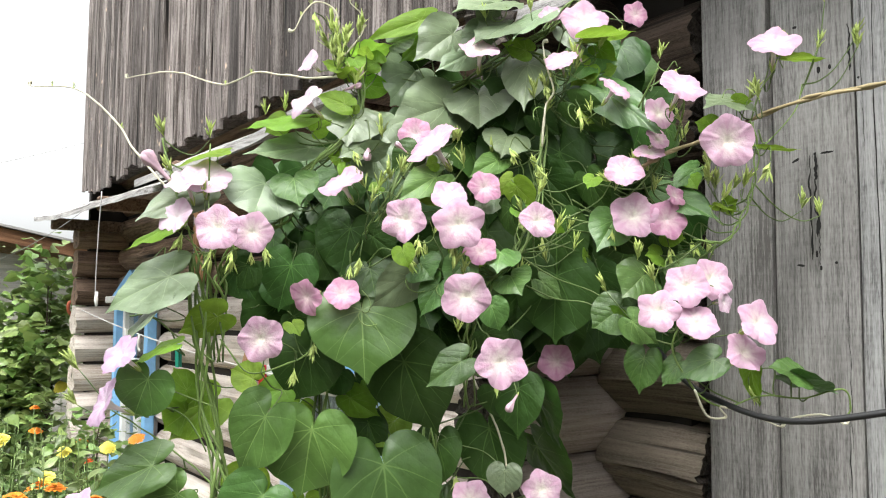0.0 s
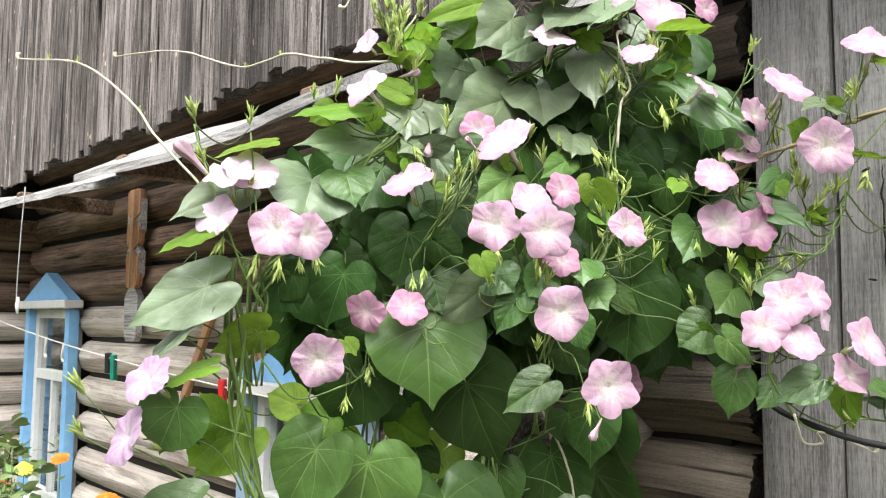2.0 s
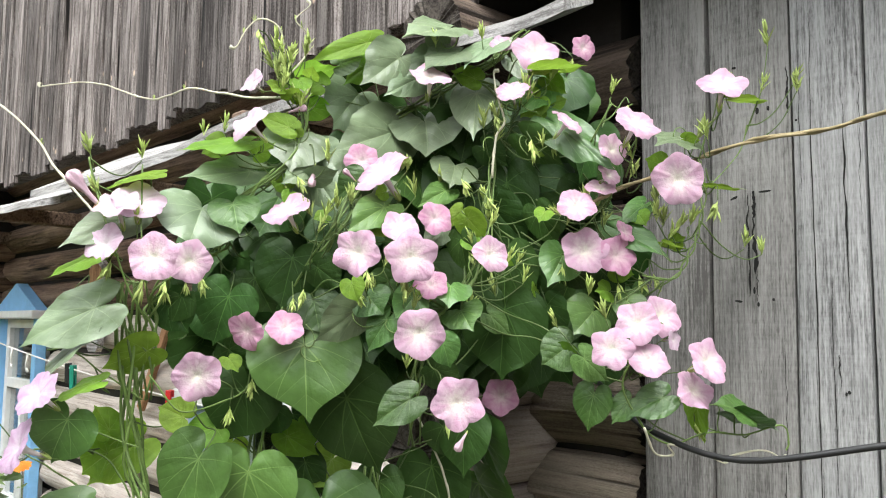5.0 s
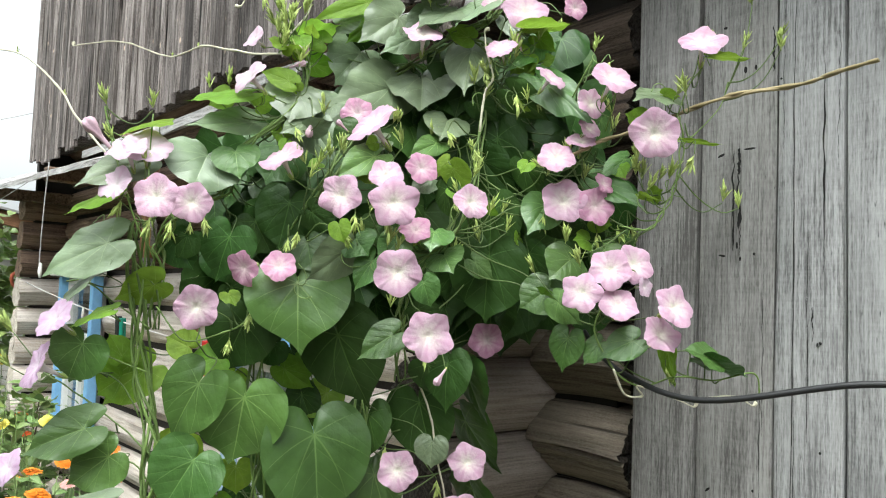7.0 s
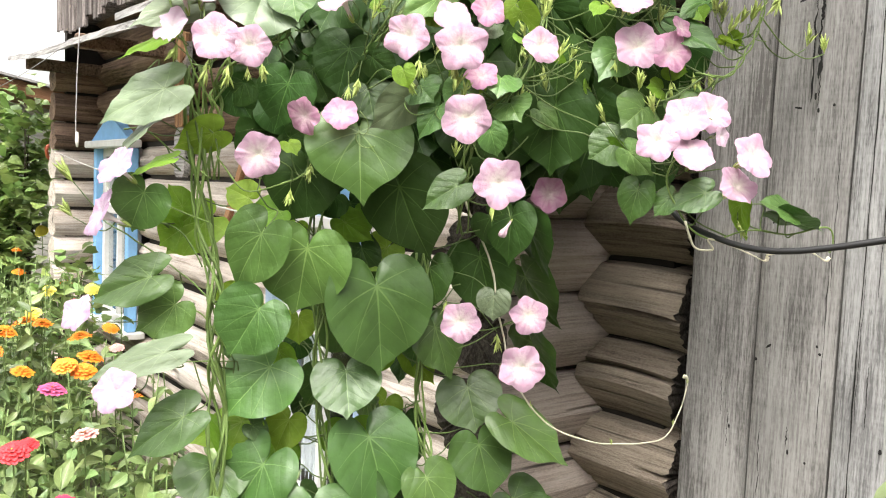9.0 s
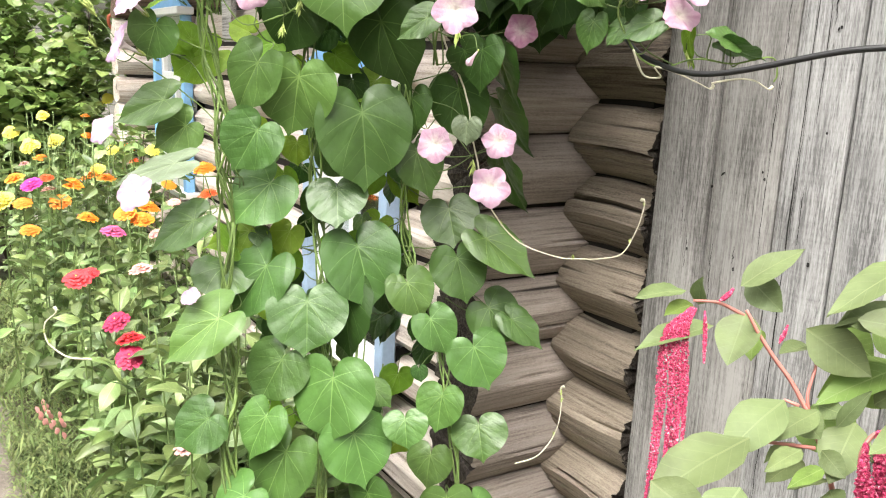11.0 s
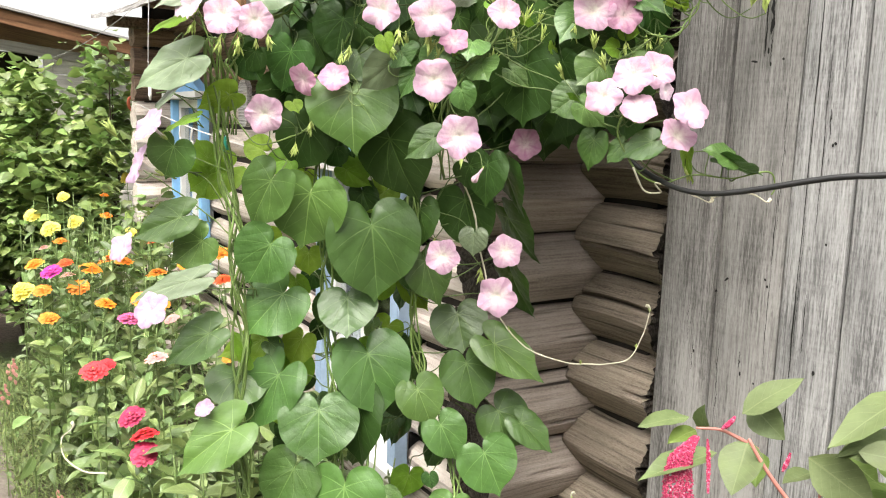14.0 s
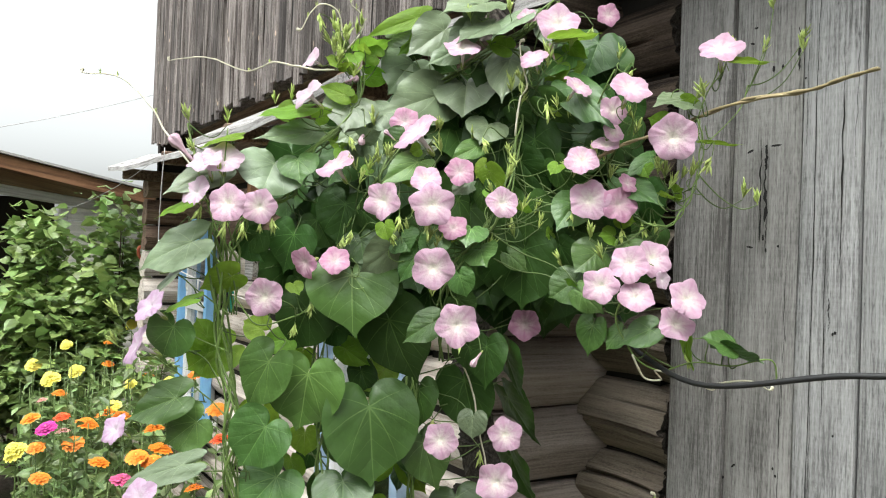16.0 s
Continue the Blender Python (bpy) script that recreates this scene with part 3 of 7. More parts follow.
# ---- attic boards and soffit ----
attic = thing("wall_attic", "attic wall of narrow dark weathered boards with ragged lower ends", "wall", HOUSE, kind="structure")
x, i = -4.50, 0
while x < 2.2:
    w = rng.choice((0.06, 0.08, 0.095, 0.11, 0.13))
    drop = rng.uniform(-0.03, 0.03)
    link("board", plank_mesh(w - rng.uniform(0.008, 0.020), 2.285 + drop, 5.2, 0.024, 200 + i, 3, 14, 0.012), DARK_BOARD, attic, pose(x, -0.30 + rng.uniform(0, 0.018), 0))
    x += w
    i += 1
part("backing", box(-4.47, 2.2, -0.272, -0.25, 2.36, 5.2), GAP_DARK, attic)
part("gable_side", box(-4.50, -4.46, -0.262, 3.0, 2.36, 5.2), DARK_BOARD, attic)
part("corner_fill", box(-4.44, -4.30, -0.24, 0.10, 2.0, 2.358), GAP_DARK, attic)
part("back_side", box(-4.50, 2.2, 2.96, 3.0, -0.26, 5.2), DARK_BOARD, attic)
part("lean_to_side", box(2.1, 2.14, -0.12, 2.955, -0.26, 5.2), DARK_BOARD, attic)
part("gable_side", box(-4.50, -4.46, 2.51, 2.955, -0.26, 2.35), DARK_BOARD, attic)
part("roof_sheet", box(-4.7, 2.3, -0.42, 3.2, 5.205, 5.26), SLATE, attic, "flat grey roof sheet")
tagged(part("ceiling_soffit", box(-4.45, 2.2, -0.25, 0.10, 2.37, 2.40), DARK_BOARD, None, m=HOUSE), "dark board soffit under the attic overhang", "ceiling", kind="structure")


# ---- pent ledge over the wall ----
def ledge_plank(x0, x1, lift, seed, deep=0.34, slope=0.075, rise=0.0):
    """A warped roof plank sloping outwards, with a split outer edge."""
    n, verts, faces = 40, [], []
    for i in range(n + 1):
        f = i / n
        x = x0 + (x1 - x0) * f
        sag = rise * (1 - f) ** 1.5 + 0.018 * math.sin(f * 5 + seed) + 0.008 * noise.noise((x * 3, seed, 0))
        for j, v in enumerate((-0.27, -0.27 - deep * 0.5, -0.27 - deep)):
            vv = v + (0.018 * noise.noise((x * 4, seed, 5)) if j == 2 else 0)
            z = 2.20 + lift - slope * j + sag
            verts += [(x, vv, z), (x, vv, z - 0.028)]
    for i in range(n):
        k = i * 6
        for a, b in ((0, 2), (2, 4)):
            faces.append((k + a, k + b, k + b + 6, k + a + 6))
            faces.append((k + b + 1, k + a + 1, k + a + 7, k + b + 7))
        faces.append((k + 4, k + 5, k + 11, k + 10))
        faces.append((k + 1, k, k + 6, k + 7))
    for k, flip in ((0, 1), (n * 6, 0)):
        f = [(k, k + 1, k + 3, k + 2), (k + 2, k + 3, k + 5, k + 4)]
        faces += [q[::-1] for q in f] if not flip else f
    return raw("ledge_plank", verts, faces, False)


pent = thing("pent_roof", "narrow pent roof of warped silvery planks below the attic boards", "ledge", HOUSE, kind="structure")
link("plank", ledge_plank(-1.90, -0.32, -0.005, 2, 0.36, 0.094), LEDGE_WOOD, pent)
link("plank", ledge_plank(-4.55, -1.80, -0.085, 4, 0.29, 0.06, 0.15), LEDGE_WOOD, pent)
link("plank", ledge_plank(-0.36, 0.38, 0.012, 7, 0.09, 0.02), LEDGE_WOOD, pent)
for x in (-4.2, -3.0, -1.8, -0.6):
    part("bracket", box(x, x + 0.06, -0.52, -0.08, 2.02, 2.09, 0.006), BROWN_LOG, pent)


# ---- windows ----
def window(name, x0, x1, z0, z1, label, paint):
    """Blue casing with a small pediment, white sashes, panes and a curtain."""
    w = thing(name, label, "window", HOUSE, kind="structure")
    c = 0.062
    part("casing", box(x0, x0 + c, -0.155, -0.10, z0 - 0.08, z1, 0.004), paint, w, "blue painted side board")
    part("casing", box(x1 - c, x1, -0.155, -0.10, z0 - 0.08, z1, 0.004), paint, w)
    part("sill", box(x0 - 0.03, x1 + 0.03, -0.19, -0.06, z0 - 0.12, z0 - 0.082, 0.006), WHITE_PAINT, w, "white painted sill")
    part("head_ledge", box(x0 - 0.05, x1 + 0.05, -0.20, -0.10, z1 + 0.002, z1 + 0.045, 0.006), WHITE_PAINT, w, "white painted head ledge")
    bm = bmesh.new()
    f = [bm.verts.new(p) for p in ((x0 - 0.02, -0.165, z1 + 0.047), (x1 + 0.02, -0.165, z1 + 0.047), ((x0 + x1) / 2, -0.165, z1 + 0.20))]
    face = bm.faces.new(f)
    ext = bmesh.ops.extrude_face_region(bm, geom=[face])
    bmesh.ops.translate(bm, vec=(0, 0.06, 0), verts=[v for v in ext["geom"] if isinstance(v, bmesh.types.BMVert)])
    bmesh.ops.recalc_face_normals(bm, faces=bm.faces)
    part("pediment", bm, BLUE_PAINT, w, "blue triangular pediment")
    a, b = x0 + c + 0.002, x1 - c - 0.002
    fr = part("window_frame", box(a, a + 0.05, -0.115, -0.06, z0 - 0.08, z1, 0.003), WHITE_PAINT, w, "white painted frame")
    part("frame_side", box(b - 0.05, b, -0.115, -0.06, z0 - 0.08, z1, 0.003), WHITE_PAINT, fr)
    mid = z1 - 0.36
    for zz, h in ((z1 - 0.05, 0.05), (mid - 0.03, 0.055), (z0 - 0.08, 0.05)):
        part("frame_rail", box(a + 0.051, b - 0.051, -0.115, -0.06, zz, zz + h - 0.001, 0.003), WHITE_PAINT, fr)
    xm = (a + b) / 2
    part("muntin", box(xm - 0.015, xm + 0.015, -0.11, -0.07, z0 - 0.029, mid - 0.031, 0.003), WHITE_PAINT, fr)
    for p0, p1, q0, q1 in ((a + 0.05, b - 0.05, mid + 0.025, z1 - 0.05), (a + 0.05, xm - 0.015, z0 - 0.03, mid - 0.03), (xm + 0.015, b - 0.05, z0 - 0.03, mid - 0.03)):
        g = part("pane", box(p0, p1, -0.088, -0.084, q0, q1), GLASS, w)
        g.visible_shadow = False
    verts, faces = [], []
    for half, (c0, c1) in enumerate(((a + 0.03, a + 0.17), (b - 0.17, b - 0.03))):
        base = len(verts)
        for i in range(25):
            x = c0 + (c1 - c0) * i / 24
            y = -0.02 + 0.018 * math.sin(i * 1.15 + half)
            verts += [(x, y, z0 - 0.07), (x, y, z1 - 0.02)]
        for i in range(24):
            k = base + 2 * i
            faces.append((k, k + 2, k + 3, k + 1))
    if z1 < 1.5:
        link("curtain", raw("curtain", verts, faces), CURTAIN, w, None, "pale lace curtain drawn aside")
    return w


window("window_1", *WINDOWS[0], "old casement window with blue casing and white sashes in the log wall", BLUE_PAINT)
window("window_2", *WINDOWS[1], "old casement window with blue casing behind the climbing plant", FADED_BLUE)


# ---- shed across the garden ----
shed = thing("shed", "grey board shed with brown fascia and dark doorway", "shed", HOUSE @ pose(-6.2, 0, 0))
z = -0.3
while z < 1.9:
    top = min(z + 0.15, 1.93)
    part("siding_board", box(-0.42, -0.38, -0.59, 0.7, z, top - 0.006, 0.004), SHED_BOARD, shed)
    z = z + 0.15
part("inner_wall", box(-2.6, -2.5, -4.5, -0.5, -0.3, 2.1), GAP_DARK, shed, "near-black back sheet, painted as the unlit shed inside")
part("door_post", box(-0.45, -0.36, -0.66, -0.592, -0.3, 1.93, 0.006), SHED_BOARD, shed)
part("beam", box(-0.43, -0.35, -4.5, 0.7, -0.09, 0.0, 0.008), SHED_BOARD, shed, "pale grey beam over the doorway", pose(0, 0, 1.955, -6.6))
part("far_post", box(-0.45, -0.36, -4.5, -4.4, -0.3, 2.38, 0.006), SHED_BOARD, shed)
roof_pose = pose(0, 0, 1.985, -10.5, 0, 0)
part("roof", box(-3.6, 0.05, -4.8, 0.85, 0.118, 0.138), SLATE, shed, "thin grey roof sheet", roof_pose)
part("fascia", box(-0.03, 0.0, -4.8, 0.85, 0, 0.115, 0.004), SHED_FASCIA, shed, "brown painted fascia board", roof_pose)
part("soffit", box(-3.6, -0.032, -4.75, 0.8, 0.085, 0.112), SHED_FASCIA, shed, "", roof_pose)

# ---- cords, cable, boards and pegs on the house ----
def sagging(a, b, sag, n=16):
    a, b = Vector(a), Vector(b)
    return [a.lerp(b, i / n) - Vector((0, 0, sag * 4 * (i / n) * (1 - i / n))) for i in range(n + 1)]


line_pts = sagging((-4.47, -0.31, 1.545), (-0.95, -0.30, 1.275), 0.035, 24)
clothesline = thing("clothesline", "white cord clothesline stretched along the log wall", "clothesline", HOUSE)
link("cord", tube("cord", line_pts, 0.0035, 6), CORD, clothesline)
for x, ln in ((-4.47, 0.05), (-2.9, 0.06), (-3.15, 0.07)):
    z = min(line_pts, key=lambda p: abs(p.x - x)).z
    pts = [(x, -0.312, z + 0.006), (x + 0.012, -0.318, z - ln * 0.4), (x - 0.004, -0.315, z - ln), (x + 0.015, -0.312, z - ln * 1.3)]
    link("knot", tube("knot", curve_pts(pts, 4), 0.006, 6), CORD, clothesline, None, "frayed white knot")
FADED_RED = plain("faded_orange_strap", (0.42, 0.10, 0.05), 0.7, 0.02, 30, 0.3, 0.1)
red_tie = thing("plastic_tie", "faded orange-red plastic strap tied round a log end", "strap", HOUSE)
link("strap", tube("strap", curve_pts([(-4.45, -0.32, 1.58), (-4.43, -0.35, 1.56), (-4.45, -0.345, 1.51), (-4.46, -0.32, 1.48)], 5), 0.011, 8), FADED_RED, red_tie)


def peg(x, mat, label, tall):
    """A spring clothes peg gripping the line."""
    z = min(line_pts, key=lambda p: abs(p.x - x)).z
    p = thing("clothes_peg", label, "clothes peg", HOUSE @ pose(x, -0.305, z, 0, 3, 20), group="pegs on the clothesline")
    for s in (-1, 1):
        bm = box(-0.011, 0.011, 0.002, 0.011, -tall * 0.85, tall * 0.2, 0.002)
        part("jaw", bm, mat, p, "", pose(0, 0, 0, 5 * s, 0, 0 if s > 0 else 180))
    link("spring", tube("spring", [(0.010 * math.cos(i * 0.9), 0.007 * math.sin(i * 0.9), -tall * 0.2 + i * 0.0006) for i in range(22)], 0.0011, 5), WIRE, p, None, "steel spring")


peg(-2.30, GREEN_PLASTIC, "green plastic clothes peg clipped to the cord", 0.10)
peg(-2.36, BLACK_HOSE, "dark plastic clothes peg clipped to the cord", 0.08)
peg(-1.36, RED_PLASTIC, "red plastic clothes peg clipped to the cord", 0.12)

hanging = thing("hanging_cord", "thin grey cord hanging from the pent roof", "cord", HOUSE)
link("cord", tube("cord", curve_pts([(-2.72, -0.56, 2.08), (-2.715, -0.57, 1.85), (-2.73, -0.57, 1.62), (-2.72, -0.565, 1.57)], 5), 0.003, 6), WIRE, hanging)
link("knot", tube("knot", [(-2.72, -0.566, 1.60), (-2.725, -0.566, 1.56), (-2.718, -0.566, 1.53)], [0.006, 0.010, 0.005], 7), CORD, hanging)


def carved_board():
    """A board hung on the logs, cut into three lobes with pointed ends."""
    prof = [(0.00, 0.034), (0.02, 0.052), (0.20, 0.060), (0.235, 0.030), (0.25, 0.008), (0.265, 0.030), (0.30, 0.058), (0.40, 0.060), (0.44, 0.030), (0.455, 0.008), (0.47, 0.032), (0.50, 0.060), (0.64, 0.060), (0.66, 0.036)]
    verts, faces = [], []
    for z, w in prof:
        verts += [(-w, 0, z), (w, 0, z), (-w, 0.028, z), (w, 0.028, z)]
    for i in range(len(prof) - 1):
        k = 4 * i
        faces += [(k, k + 1, k + 5, k + 4), (k + 3, k + 2, k + 6, k + 7), (k + 2, k, k + 4, k + 6), (k + 1, k + 3, k + 7, k + 5)]
    faces += [(0, 2, 3, 1), (len(verts) - 4, len(verts) - 3, len(verts) - 1, len(verts) - 2)]
    return raw("carved_board", verts, faces, False)


cb = thing("carved_board", "weathered carved board with an orange raw upper end on the logs", "board", HOUSE @ pose(-2.56, -0.14, 1.41) @ Matrix.Diagonal((1.25, 1, 1, 1)))
link("lower_board", carved_board(), LEDGE_WOOD, cb, None, "grey weathered lower part")
link("upper_board", carved_board(), ORANGE_WOOD, cb, pose(0.004, -0.006, 0.24, 0, 0, 0) @ Matrix.Diagonal((0.92, 1, 0.68, 1)), "raw orange upper part")

# moved onto the log face so that they line up from the camera
slats = thing("wall_slats", "short raw orange slats set on the logs to fit the camera view", "slats", HOUSE)
for (xa, za), (xb, zb) in (((-1.79, 1.59), (-2.05, 1.19)), ((-1.52, 1.50), (-1.41, 1.285)), ((-1.27, 1.43), (-1.435, 1.29))):
    ln = math.hypot(xb - xa, zb - za)
    part("slat", box(-0.020, 0.020, -0.012, 0.012, 0, ln, 0.003), ORANGE_WOOD, slats, "", pose(xb, -0.112, zb, 0, math.degrees(math.atan2(xa - xb, za - zb)), 0))

cable = thing("black_cable", "thick black rubber cable looping from the log corner along the planks", "cable")
link("cable", tube("cable", curve_pts([(0.402, 1.700, 1.480), (0.401, 1.440, 1.409), (0.435, 1.366, 1.370), (0.507, 1.213, 1.348), (0.659, 1.083, 1.388), (0.739, 1.027, 1.401), (0.867, 0.937, 1.441)], 6), 0.0050, 10), BLACK_HOSE, cable)

wire = thing("house_wire", "thin grey wire slung from the house over the garden", "wire")
a, b = Vector((-1.849, 4.234, 2.035)), Vector((-2.735, 4.966, 1.798))
link("wire", tube("wire", sagging(a, b, 0.03), 0.0018, 5), WIRE, wire)
# ends placed to fit the camera's view; it passes behind the attic unattached
power = thing("power_line", "thin power wire across the sky, set by the camera view", "power line")
link("wire", tube("wire", sagging(Vector((-6.176, 8.276, 2.704)), Vector((-3.329, 8.104, 3.257)), 0.05), 0.0035, 5), WIRE, power)


# ---- long cracks, knots and nail holes in the planks ----
# flat dark shapes on the plank face; the depth's shade is in their colour
CREVICE = plain("crack_shade", (0.012, 0.011, 0.010), 1.0, 0, 40, 0.2, 0.2)


def crack(x, z0, z1, wide, seed):
    """A crooked split, drawn as a flat dark strip on the plank face."""
    n = 26
    verts, faces = [], []
    for i in range(n + 1):
        f = i / n
        z = z0 + (z1 - z0) * f
        c = x + 0.005 * noise.noise((f * 2.2, seed, 0)) + 0.003 * noise.noise((f * 9, seed, 2)) + 0.0007 * noise.noise((f * 40, seed, 2))
        w = wide * (0.45 + abs(noise.noise((f * 3.5, seed, 4))) * 1.9) * math.sin(math.pi * min(1, 0.04 + f * 0.96)) ** 0.4
        verts += [(c - w / 2, -0.1232, z), (c + w / 2, -0.1232, z)]
    for i in range(n):
        k = 2 * i
        faces.append((k, k + 1, k + 3, k + 2))
    link("crack", raw("crack", verts, faces, False), CREVICE, plank_wall, None, "flat dark strip drawn as an open crack")


def hole(x, z, wide, tall, turn):
    bm = bmesh.new()
    bmesh.ops.create_circle(bm, cap_ends=True, segments=9, radius=1.0)
    for v in bm.verts:
        v.co *= 1 + 0.25 * noise.noise((v.co.x * 2, v.co.y * 2, x * 50))
    part("nail_hole", bm, CREVICE, plank_wall, "flat dark disc drawn as a hole", pose(x, -0.1235, z, 90, turn, 0) @ Matrix.Diagonal((wide, tall, 1, 1)))


crack(0.626, 1.640, 1.761, 0.0065, 1)
crack(0.630, 1.590, 1.650, 0.0025, 8)
crack(0.693, 1.924, 2.010, 0.005, 15)
crack(0.626, 1.742, 1.792, 0.0095, 22)
crack(0.678, 1.267, 1.579, 0.0017, 29)
crack(0.673, 0.991, 1.355, 0.0017, 36)
crack(0.754, 1.043, 1.162, 0.0021, 43)
crack(0.494, 0.941, 1.020, 0.0017, 50)
crack(0.387, 0.903, 1.284, 0.0013, 57)
crack(0.618, 0.976, 1.013, 0.0025, 64)
crack(0.565, 0.868, 1.014, 0.0017, 71)
crack(0.478, 1.001, 1.085, 0.0017, 78)
crack(0.737, 1.050, 1.313, 0.0017, 85)
crack(0.735, 0.486, 0.620, 0.0017, 92)
crack(0.615, 1.600, 1.790, 0.0045, 99)
crack(0.713, 1.778, 2.057, 0.0013, 106)
crack(0.733, 0.560, 1.300, 0.0028, 113)
crack(0.734, 1.260, 2.100, 0.0034, 134)
crack(0.760, 1.270, 1.640, 0.0022, 141)
crack(0.787, 1.560, 1.930, 0.0030, 148)
crack(0.769, 1.440, 1.500, 0.0026, 155)
crack(0.813, 1.729, 1.989, 0.0013, 120)
hole(0.778, 1.435, 0.0022, 0.0034, 10)
hole(0.594, 2.028, 0.0044, 0.0027, 0)
hole(0.586, 1.998, 0.0055, 0.0022, 20)
hole(0.637, 1.938, 0.0033, 0.0066, 0)
hole(0.648, 1.788, 0.0121, 0.0022, 0)
hole(0.589, 1.782, 0.0077, 0.0027, -20)
hole(0.594, 1.591, 0.0077, 0.0022, 8)
hole(0.631, 1.585, 0.0022, 0.0044, 0)
hole(0.659, 1.593, 0.0027, 0.0027, 0)
hole(0.624, 1.610, 0.0022, 0.0066, 0)
hole(0.546, 1.125, 0.0027, 0.0033, 0)
hole(0.668, 1.156, 0.0027, 0.0027, 0)
hole(0.570, 1.154, 0.0066, 0.0022, -40)
hole(0.656, 0.956, 0.0022, 0.0027, 0)
hole(0.662, 1.169, 0.0022, 0.0027, 0)
hole(0.784, 1.255, 0.0022, 0.0027, 0)
hole(0.562, 1.383, 0.0022, 0.0022, 0)
hole(0.783, 1.438, 0.0027, 0.0033, 0)
hole(0.499, 0.984, 0.0022, 0.0044, 0)
hole(0.622, 0.967, 0.0022, 0.0050, 0)
hole(0.658, 1.939, 0.0027, 0.0049, 0)
hole(0.708, 1.908, 0.0022, 0.0022, 0)
hole(0.784, 1.013, 0.0030, 0.0050, 0)

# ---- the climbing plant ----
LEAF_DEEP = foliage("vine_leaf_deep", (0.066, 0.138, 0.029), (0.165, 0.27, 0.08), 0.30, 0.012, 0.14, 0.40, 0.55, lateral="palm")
# darker copy of LEAF_DEEP; shade inside the vine is put into its green
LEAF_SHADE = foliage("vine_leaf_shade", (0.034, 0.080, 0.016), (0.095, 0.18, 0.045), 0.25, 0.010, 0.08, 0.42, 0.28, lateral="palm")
# pale dusty leaves; on the top ones the grey also paints sky sheen
LEAF_PALE = foliage("vine_leaf_dusty_sheen", (0.150, 0.205, 0.110), (0.23, 0.30, 0.16), 0.2, 0.012, 0.14, 0.40, 0.7, lateral="palm")
# young yellow-green leaves; lime raised to paint light coming through from behind
LEAF_FRESH_BACKLIT = foliage("vine_leaf_fresh_backlit", (0.21, 0.37, 0.04), (0.32, 0.47, 0.10), 0.2, 0.014, 0.55, 0.45, 0.3, lateral="palm")
STEM_GREEN = plain("vine_stem_green", (0.125, 0.195, 0.045), 0.6, 0.3, 60, 0.3, 0.2)
STEM_PALE = plain("vine_tendril_pale", (0.56, 0.53, 0.40), 0.7, 0.08, 60, 0.2, 0.2)
STEM_TAN = plain("vine_stem_tan", (0.31, 0.25, 0.13), 0.7, 0.2, 60, 0.4, 0.3)
STALK_DARK = plain("leaf_stalk_green", (0.09, 0.14, 0.035), 0.6, 0.2, 60, 0.2, 0.2)
BUD_GREEN = plain("bud_yellow_green", (0.36, 0.45, 0.12), 0.6, 0.25, 50, 0.2, 0.3)
PETAL_PINK = petal_mat("petal_pink", (0.57, 0.38, 0.485), (0.80, 0.76, 0.66), (0.50, 0.255, 0.385))
PETAL_PALE = petal_mat("petal_pale", (0.60, 0.46, 0.55), (0.68, 0.61, 0.62), (0.53, 0.34, 0.46))
PETAL_LILAC = petal_mat("petal_lilac", (0.50, 0.36, 0.49), (0.60, 0.52, 0.57), (0.44, 0.24, 0.40))
PETAL_MAUVE = petal_mat("petal_mauve", (0.56, 0.31, 0.43), (0.70, 0.57, 0.57), (0.45, 0.16, 0.30))
TUBE_WHITE = plain("corolla_tube_white", (0.70, 0.62, 0.62), 0.6, 0.05, 40, 0.1, 0.1)
vine = thing("morning_glory_vine", "lush climbing morning glory with heart-shaped leaves and pink trumpet flowers", "climbing plant")


